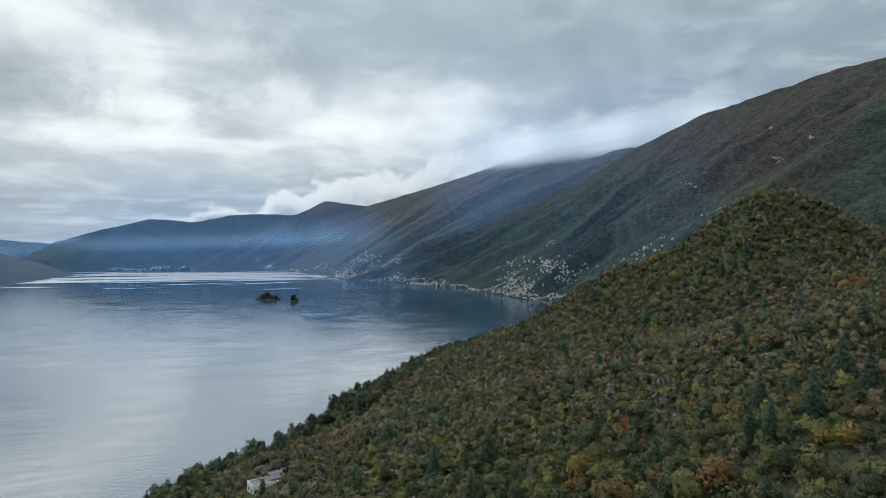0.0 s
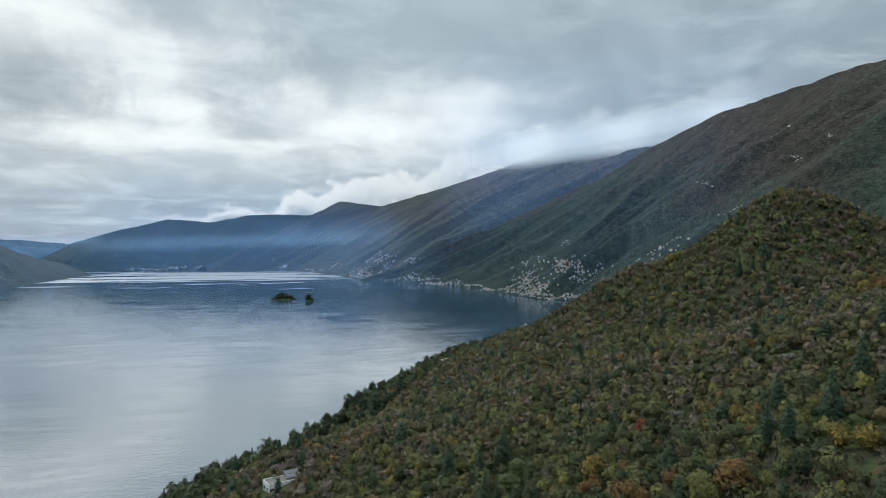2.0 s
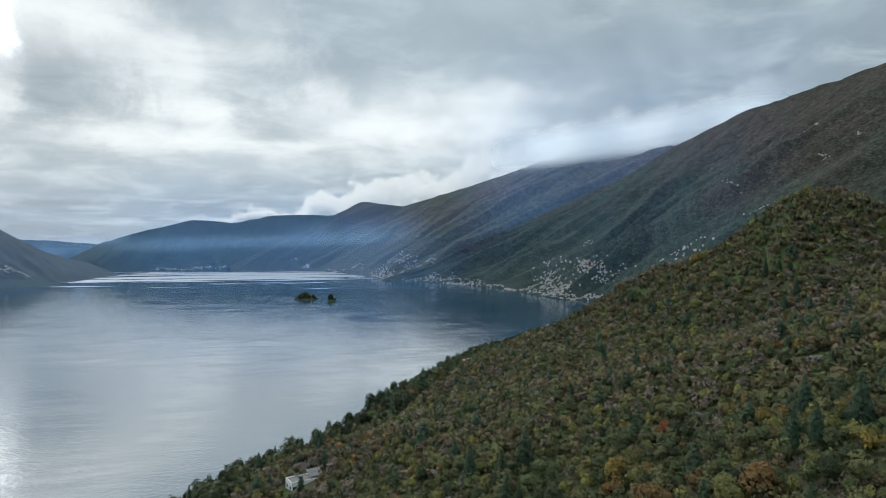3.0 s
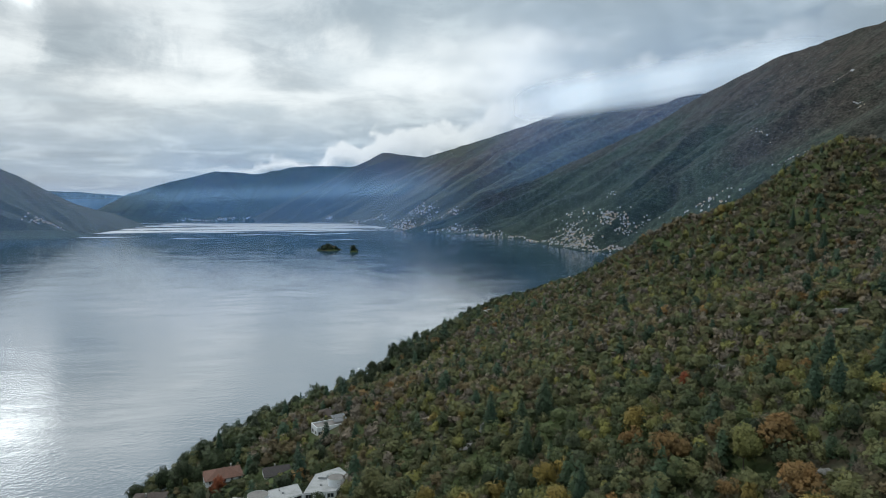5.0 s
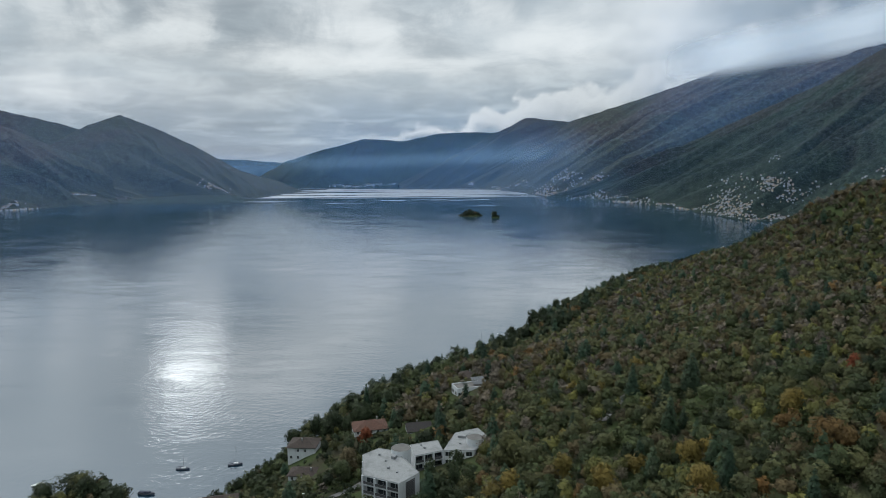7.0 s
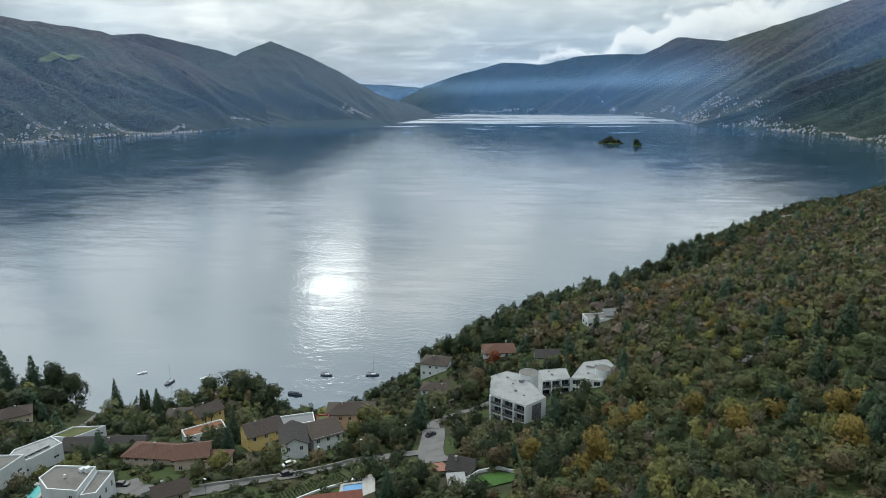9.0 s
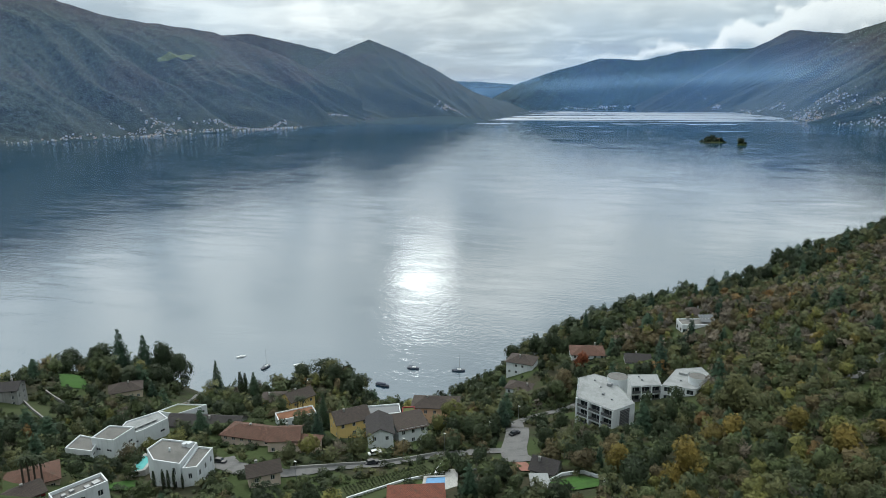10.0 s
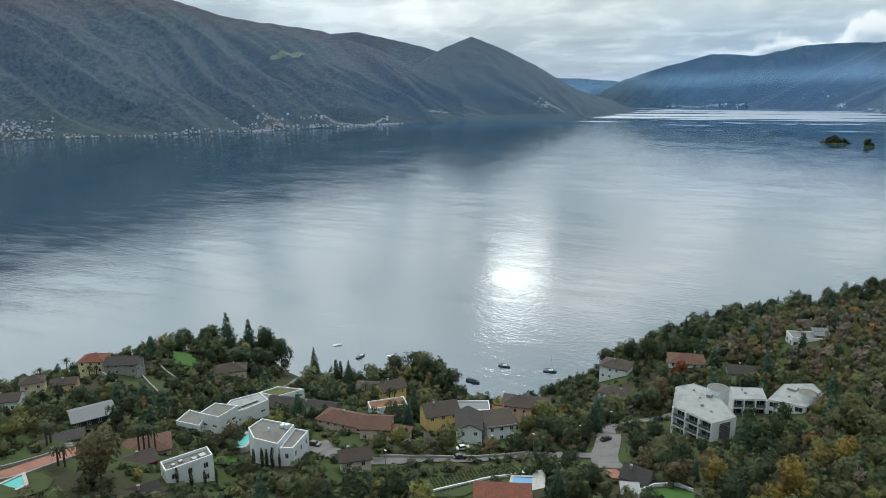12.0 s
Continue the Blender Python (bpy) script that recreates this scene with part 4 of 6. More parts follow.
def sheet_on_slope(name, poly, mat, label, category, level=None, lift=0.3, clear=True):
    """A ground patch with that outline; level keeps it flat."""
    if clear:
        KEEP_CLEAR.append(poly)
    bm = bmesh.new()
    pts = []
    for (ax, ay), (bx, by) in zip(poly, poly[1:] + poly[:1]):
        k = max(1, int(math.hypot(bx - ax, by - ay) / 2.5))
        pts += [(ax + (bx - ax) * i / k, ay + (by - ay) * i / k) for i in range(k)]
    bm.faces.new([bm.verts.new((x, y, 0)) for x, y in pts])
    bmesh.ops.triangulate(bm, faces=bm.faces[:])
    for _ in range(2):
        long = [e for e in bm.edges if e.calc_length() > 4]
        if long:
            bmesh.ops.subdivide_edges(bm, edges=long, cuts=1)
            bmesh.ops.triangulate(bm, faces=bm.faces[:])
    for v in bm.verts:
        v.co.z = (level if level is not None else float(ground_z(v.co.x, v.co.y))) + lift
    for f in bm.faces:
        f.normal_update()
        if f.normal.z < 0:
            f.normal_flip()
    ob = part(name, bm, mat)
    return tagged(ob, label, category, kind="structure")


def strip(name, line, wide, mat, label, category="road", lift=0.3, clear=True):
    left, right = [], []
    for k, p in enumerate(line):
        a, b = Vector(line[max(k - 1, 0)]), Vector(line[min(k + 1, len(line) - 1)])
        t = (b - a).normalized()
        n_ = Vector((-t.y, t.x)) * wide / 2
        left.append(tuple(Vector(p) + n_))
        right.append(tuple(Vector(p) - n_))
    return sheet_on_slope(name, right + left[::-1], mat, label, category, lift=lift, clear=clear)


strip("road", [(-107.5, 186.5), (-103, 179), (-99, 171), (-95, 163), (-90, 155), (-84, 148)], 8.0, asphalt_mat, "grey asphalt road turning between hedges")
strip("road", [(-107.5, 187), (-112, 194), (-112, 203), (-106, 212), (-99, 224)], 4.5, asphalt_mat, "narrow asphalt road up to the flats")
strip("road", [(-96, 159), (-104, 150), (-112, 139), (-117, 128), (-122, 118), (-128, 108), (-135, 103)], 5.5, asphalt_mat, "asphalt street along the garden wall")
strip("road", [(-135, 103), (-146, 100), (-155, 101), (-162, 104)], 7.5, asphalt_mat, "paved yard before the long house")
strip("road", [(-262, 152), (-275, 165), (-290, 178), (-306, 190)], 4.2, asphalt_mat, "lane down to the point")
strip("road", [(-14, 238), (-10, 249), (-5.5, 258), (-1, 266)], 4.5, asphalt_mat, "short stretch of forest road")
KEEP_CLEAR.append([(-150, 20), (-178, 18), (-184, 36), (-198, 36), (-200, 50), (-190, 54), (-172, 44), (-152, 34)])
KEEP_CLEAR.append([(-113, 191), (-101, 193), (-84, 160), (-78, 146), (-88, 143), (-101, 156)])
KEEP_CLEAR.append([(-254, 150), (-262, 143), (-316, 188), (-300, 200)])
strip("path", [(-168.5, 21), (-170.5, 27.5), (-173.5, 33), (-177.5, 39), (-183.5, 46.5)], 5.6, brick_path_mat, "reddish paved terrace path", "path")
sheet_on_slope("road", [(-186, 37.5), (-193, 44.5), (-186, 43.5), (-181.5, 38.5)], asphalt_mat, "small parking court beside the carport", "road")
sheet_on_slope("lawn", [(-187.6, 44.2), (-197, 50.5), (-193.4, 53.1), (-186.6, 47.5)], lawn_mat, "narrow green lawn below the dark barn", "lawn")
strip("path", [(-84, 147), (-80, 143), (-77, 140)], 4.0, brick_path_mat, "pinkish paved court", "path")
sheet_on_slope("lawn", [(-113.9, 104.2), (-108.6, 113.0), (-107.0, 124.0), (-106.8, 135.5), (-99.3, 129.0), (-99.5, 122.2), (-99.0, 112.0), (-98.6, 103.8), (-104.6, 98.3)], meadow_mat, "mown vineyard lawn on the slope", "lawn")
sheet_on_slope("lawn", [(-100.6, 111.5), (-95.2, 121.5), (-93.8, 125.0), (-91.0, 118.0), (-94, 113.5)], lawn_mat, "bright green pool lawn", "lawn", lift=0.45)
sheet_on_slope("lawn", [(-69, 136), (-64, 143), (-58, 142), (-55, 135), (-60, 131)], lawn_mat, "bright green garden lawn", "lawn")
sheet_on_slope("lawn", [(-168.5, 72.5), (-163.5, 79.0), (-156.5, 77.0), (-161, 69.5)], lawn_mat, "green lawn before the villa", "lawn")
sheet_on_slope("lawn", [(-268, 85), (-262, 100), (-282, 104), (-300, 98), (-284, 86)], meadow_mat, "sloping orchard meadow", "meadow")
sheet_on_slope("lawn", [(-303, 118), (-297, 128), (-318, 134), (-328, 128)], lawn_mat, "lawn below the dark trees", "lawn")
sheet_on_slope("lawn", [(-92, 384), (-82, 398), (-92, 404), (-102, 392)], lawn_mat, "small green lawn above the shore", "lawn")
sheet_on_slope("lawn", [(-166.6, 21), (-167.2, 29.9), (-164.5, 31.4), (-160.2, 32.3), (-155.2, 29.8), (-152.0, 24.8), (-153.7, 19.2)], meadow_mat, "lawn around the garden pool", "lawn")


def pool(poly, level, mat, label):
    """A pool: white coping and the water inside it."""
    KEEP_CLEAR.append(poly)
    cx, cy = sum(p[0] for p in poly) / len(poly), sum(p[1] for p in poly) / len(poly)
    ob = thing("swimming_pool", cx, cy, level, label, "pool")
    outer = shrink(poly, -0.8)
    bm = bmesh.new()
    n_ = len(poly)
    for k in range(n_):
        j = (k + 1) % n_
        for quad in ((outer[k], outer[j], poly[j], poly[k], 0.35, 0.35), (outer[k], outer[j], outer[j], outer[k], 0.35, -3.0)):
            a, b, c, d, hi, lo = quad
            pts = [(*a, hi), (*b, hi), (*c, lo), (*d, lo)]
            f = bm.faces.new([bm.verts.new((x - cx, y - cy, z)) for x, y, z in pts])
    bmesh.ops.recalc_face_normals(bm, faces=bm.faces[:])
    part("coping", bm, paving_mat, ob)
    bm = bmesh.new()
    bm.faces.new([bm.verts.new((x - cx, y - cy, 0.2)) for x, y in poly])
    part("pool_water", bm, mat, ob)


pool([(-91.2, 112.6), (-87.0, 116.6), (-91.2, 122.8), (-95.2, 119.3)], 62.2, pool_mat, "rectangular pool with pale blue cover")
pool([(-167.6, 80.4), (-166.6, 82.4), (-169.8, 86.8), (-172.8, 86.6), (-171.0, 83.0)], 57.6, turquoise_mat, "turquoise garden pool beside the villa")
pool([(-157.9, 19.8), (-159.3, 26.3), (-164.0, 26.9), (-162.7, 20.4)], 74.7, turquoise_mat, "turquoise pool on a lawn")
sheet_on_slope("deck", [(-93.6, 125.1), (-91.1, 127.4), (-84.6, 118.0), (-87.0, 116.2)], paving_mat, "white pool deck", "deck", level=62.4, lift=0.1)


# ---- woodland ----
def leaves(name, colour, other, hue=0.25, wobble=0.12):
    """Foliage: tone varies from tree to tree, from clump to clump and over the slope."""
    def paint(m, place):
        geo = m.add("ShaderNodeNewGeometry")
        who = m.add("ShaderNodeObjectInfo").outputs["Random"]
        spot = m.noise(geo.outputs["Position"], wobble, 3, 0.6)
        col = m.mix(m.span(spot, 0.36, 0.64), colour, other)
        col = m.mix(m.math("MULTIPLY", who, hue * 2), col, other)
        each = geo.outputs["Random Per Island"]
        col = m.mix(0.8, col, m.mix(each, (0.80, 0.81, 0.80), (1.30, 1.29, 1.24)), "MULTIPLY")
        tree = m.add("ShaderNodeAttribute", attribute_name="tone").outputs["Fac"]
        col = m.mix(1.0, col, m.mix(tree, (0.66, 0.67, 0.67), (1.26, 1.20, 1.10)), "MULTIPLY")
        facing = m.add("ShaderNodeVectorTransform", vector_type="NORMAL", convert_from="OBJECT", convert_to="WORLD")
        m.put(facing.inputs[0], m.add("ShaderNodeAttribute", attribute_name="outward").outputs["Vector"])
        ragged = m.noise(geo.outputs["Position"], 3.2, 3, 0.7)
        return col, m.vec("NORMALIZE", facing.outputs[0]), 0.75, m.span(ragged, 0.45, 0.51)
    return surface(name, paint, 0.75, spec=0.2)


LEAF = {
    "olive": leaves("olive_leaves", (0.088, 0.089, 0.036), (0.066, 0.074, 0.034)),
    "green": leaves("green_leaves", (0.056, 0.074, 0.030), (0.044, 0.057, 0.028)),
    "deep": leaves("evergreen_leaves", (0.020, 0.033, 0.016), (0.029, 0.041, 0.020)),
    "brown": leaves("brown_leaves", (0.101, 0.076, 0.040), (0.083, 0.071, 0.038)),
    "rust": leaves("rust_leaves", (0.150, 0.082, 0.028), (0.115, 0.075, 0.029)),
    "gold": leaves("golden_leaves", (0.170, 0.124, 0.030), (0.130, 0.106, 0.030)),
    "lime": leaves("yellow_green_leaves", (0.135, 0.134, 0.040), (0.099, 0.104, 0.038)),
    "grey": leaves("thin_grey_twigs", (0.150, 0.128, 0.108), (0.115, 0.100, 0.080)),
    "red": leaves("red_leaves", (0.181, 0.045, 0.018), (0.144, 0.045, 0.020)),
    "needle": leaves("conifer_needles", (0.024, 0.048, 0.030), (0.030, 0.056, 0.034)),
    "larch": leaves("blue_green_needles", (0.036, 0.062, 0.034), (0.030, 0.050, 0.028)),
}
rs = np.random.RandomState(11)


def ball():
    """A rough quad sphere of 24 faces."""
    vs, qs = [], []
    for axis in range(3):
        for s in (-1, 1):
            for i in range(2):
                for j in range(2):
                    quad = []
                    for a, b in ((i, j), (i + 1, j), (i + 1, j + 1), (i, j + 1)):
                        p = [0, 0, 0]
                        p[axis], p[(axis + 1) % 3], p[(axis + 2) % 3] = s, a - 1, b - 1
                        quad.append(np.array(p, float) / np.linalg.norm(p))
                    qs.append(len(vs) + np.arange(4)[:: s])
                    vs += quad
    return np.array(vs), np.array(qs)


BALL_V, BALL_Q = ball()


def unit(v):
    return v / np.maximum(np.linalg.norm(v, axis=-1, keepdims=True), 1e-9)


def outward(v, q):
    """The way each point faces from its crown's middle, a little from the ball it lies on."""
    low, high = v.min(0), v.max(0)
    mid = (low + high) / 2 - (0, 0, 0.18 * (high[2] - low[2]))
    face = v[q].mean(1)
    own = unit(np.cross(v[q[:, 2]] - v[q[:, 0]], v[q[:, 3]] - v[q[:, 1]]))
    away = unit((face - mid) / np.maximum(high - low, 1e-6))
    own *= np.where((own * away).sum(1) < 0, -1.0, 1.0)[:, None]
    out = np.zeros_like(v)
    out[q.ravel()] = np.repeat(unit(away * 0.5 + own * 0.75), 4, 0)
    return out


def clumps(at, normal, size, stretch=1.0):
    """Bent leaf clumps, a quad each."""
    k = len(at)
    t = unit(np.cross(normal, rs.normal(size=(k, 3))))
    b = np.cross(normal, t)
    s = size * rs.uniform(0.65, 1.35, (k, 1))
    vs = np.stack([at - t * s - b * s * stretch * 0.7, at + t * s * 0.8 - b * s * stretch * 0.6 - normal * s * 0.35, at + t * s + b * s * stretch * 0.75, at - t * s * 0.75 + b * s * stretch * 0.7 - normal * s * 0.4], 1)
    return vs.reshape(-1, 3), np.arange(4 * k).reshape(-1, 4)


def join(*bits):
    vs, qs, off = [], [], 0
    for v, q in bits:
        vs.append(v)
        qs.append(q + off)
        off += len(v)
    return np.concatenate(vs), np.concatenate(qs)


def broad_crown(count, size, spread=1.0, tall=1.0, lobes=7, core=3):
    """A crown about 1 high and 1 wide (radius 0.5), its foot at z = 0.22, made of uneven lobes."""
    c = unit(rs.normal(size=(lobes, 3))) * rs.uniform(0.12, 0.36, (lobes, 1)) * (spread, spread, 1.1 * tall)
    c[:, 2] += 0.52 * tall
    c[0] = (0, 0, 0.74 * tall)
    r = rs.uniform(0.13, 0.28, lobes)
    pick = rs.choice(lobes, count, p=r**2 / (r**2).sum())
    d = unit(rs.normal(size=(count, 3)) + (0, 0, 0.35))
    at = c[pick] + d * (r[pick] * rs.uniform(0.72, 1.22, count))[:, None] * (1, 1, 0.9)
    bits = [clumps(at, unit(d + (0, 0, 0.2) + rs.normal(size=d.shape) * 0.5), size)]
    if core == 1:
        bits.append((BALL_V * (0.30, 0.30, 0.22) * (spread, spread, tall) + c.mean(0), BALL_Q))
    elif core:
        bits += [(BALL_V * r[k] * 0.92 + c[k], BALL_Q) for k in range(core)]
    return join(*bits)


def conifer_crown(count, size, slim=0.42, ragged=0.5):
    h = 1 - np.sqrt(rs.uniform(0, 1, count)) * 0.9
    tier = (h * 11) % 1.0
    rad = slim * (1 - h) ** 0.85 * (1 - ragged * tier) * rs.uniform(0.55, 1.05, count) + 0.008
    a = rs.uniform(0, math.tau, count)
    d = np.stack([np.cos(a), np.sin(a), np.zeros(count)], -1)
    at = d * rad[:, None] + np.stack([0 * h, 0 * h, h - rad * 0.28], -1)
    bits = [clumps(at, unit(d * 0.7 + (0, 0, 0.75) + rs.normal(size=d.shape) * 0.25), size)]
    for z, r in ((0.22, slim * 0.5), (0.52, slim * 0.3)):
        bits.append((BALL_V * (r, r, 0.16) + (0, 0, z), BALL_Q))
    return join(*bits)


def column_crown(count, size):
    h = rs.uniform(0.05, 1.0, count)
    rad = 0.085 * np.sin(np.pi * np.clip(h * 0.85 + 0.12, 0, 1)) ** 0.6
    a = rs.uniform(0, math.tau, count)
    d = np.stack([np.cos(a), np.sin(a), 0 * a], -1)
    at = d * rad[:, None] + np.stack([0 * h, 0 * h, h], -1)
    return join(clumps(at, unit(d + rs.normal(size=d.shape) * 0.3), size), (BALL_V * (0.06, 0.06, 0.46) + (0, 0, 0.5), BALL_Q))


def twig_crown(count, size):
    """A nearly bare crown: thin rising sprays with few leaves."""
    d = unit(rs.normal(size=(count, 3)) * (1, 1, 0.7) + (0, 0, 0.55))
    base = np.stack([0 * d[:, 0], 0 * d[:, 0], rs.uniform(0.25, 0.6, count)], -1)
    tip = base + d * rs.uniform(0.22, 0.42, (count, 1))
    side = unit(np.cross(d, rs.normal(size=d.shape))) * size * 0.16
    v1 = np.stack([base - side, base + side, tip + side * 0.6, tip - side * 0.6], 1).reshape(-1, 3)
    q1 = np.arange(4 * count).reshape(-1, 4)
    at = base + (tip - base) * rs.uniform(0.5, 1.1, (count, 1))
    stem = np.array([(0, 0, 0), (0.013, 0, 0), (0.006, 0.004, 0.86), (0.0, 0.004, 0.86), (0, -0.006, 0), (0.006, 0.008, 0), (0.006, 0.006, 0.86), (0.0, 0.0, 0.86)], float)
    return join((v1, q1), (stem, np.arange(8).reshape(-1, 4)), clumps(at, unit(d + rs.normal(size=d.shape)), size * 0.55))


def raw_mesh(name, data, mat, facing=None, tone=None):
    me = bpy.data.meshes.new(name)
    fill_mesh(me, *data)
    facing = outward(*data) if facing is None else facing
    me.attributes.new("outward", "FLOAT_VECTOR", "POINT").data.foreach_set("vector", np.ascontiguousarray(facing, np.float32).ravel())
    tone = np.full(len(data[0]), 0.5) if tone is None else tone
    me.attributes.new("tone", "FLOAT", "POINT").data.foreach_set("value", np.ascontiguousarray(tone, np.float32))
    me.materials.append(mat)
    return me


def trunk_mesh(mat, limbs=4, slim=0.016):
    bm = bmesh.new()
    tube(bm, (0, 0, -0.06), (0.008, 0.004, 0.30), slim, slim * 0.7, 6, False)
    tube(bm, (0.008, 0.004, 0.30), (0.0, 0.0, 0.72), slim * 0.7, slim * 0.25, 6)
    for k in range(limbs):
        a = k * math.tau / limbs + 0.4
        z = 0.26 + 0.06 * k
        tube(bm, (0, 0, z), (0.24 * math.cos(a), 0.24 * math.sin(a), z + 0.22), slim * 0.45, slim * 0.12, 5)
    me = bpy.data.meshes.new("trunk")
    bm.to_mesh(me)
    bm.free()
    me.materials.append(mat)
    return me


SPECIES = {  # height range, width over height, words
    "olive": ((8, 13), 0.95, "olive-green autumn oak", "broad"),
    "green": ((8, 13), 0.95, "dull green broadleaf tree", "broad"),
    "deep": ((9, 15), 0.85, "dark evergreen broadleaf tree", "broad"),
    "brown": ((7.5, 12), 0.98, "brown-leaved autumn chestnut", "broad"),
    "rust": ((8, 12), 0.95, "rust-orange autumn beech", "broad"),
    "gold": ((8, 12), 0.9, "golden autumn tree", "broad"),
    "lime": ((8, 13), 0.82, "yellow-green broadleaf tree", "broad"),
    "grey": ((8, 12), 0.95, "nearly bare grey-brown tree", "twig"),
    "red": ((6, 8), 0.75, "small red-leaved tree", "broad"),
    "needle": ((14, 20), 1.0, "dark green spruce", "conifer"),
    "larch": ((12, 17), 1.0, "blue-green pine", "conifer"),
}
MAKERS = {
    "broad": lambda n_, s: broad_crown(n_, s, spread=rs.uniform(0.85, 1.15), tall=rs.uniform(0.9, 1.08), lobes=rs.randint(6, 10), core=3 if n_ > 400 else 1 if n_ > 30 else 0),
    "twig": lambda n_, s: twig_crown(n_, s) if n_ > 60 else broad_crown(n_, s, spread=1.0, tall=1.05, lobes=8, core=0),
    "conifer": lambda n_, s: conifer_crown(n_, s),
}


def blocked(x, y):
    for poly in FOOTPRINTS:
        cx, cy = sum(p[0] for p in poly) / len(poly), sum(p[1] for p in poly) / len(poly)
        if abs(x - cx) < 22 and abs(y - cy) < 22:
            grown = [(cx + (px - cx) * 1.0 + (3.2 if px > cx else -3.2), cy + (py - cy) * 1.0 + (3.2 if py > cy else -3.2)) for px, py in poly]
            if inside(x, y, grown):
                return True
    for poly in KEEP_CLEAR:
        if inside(x, y, poly):
            return True
    return False


def garden_before(x, y):
    """Uphill of a house, where the gardens are kept low."""
    r = math.hypot(x, y)
    return any(blocked(x + x / r * k, y + y / r * k) for k in (4.0, 8.0, 12.0))


def in_village(x, y):
    """The built-up part of the slope, where gardens lie between the trees."""
    return x < -45 and y < 300 and x < -0.35 * y + 25


def in_grove(x, y, d):
    """Tall dark trees: the point, the trees round the bay and the belt along the shore."""
    return d < 26 or math.hypot((x + 338) / 48, (y - 162) / 34) < 1 or math.hypot(x + 243, y - 218) < 21 or math.hypot(x + 286, y - 172) < 19 or (d < 60 and y > 300)


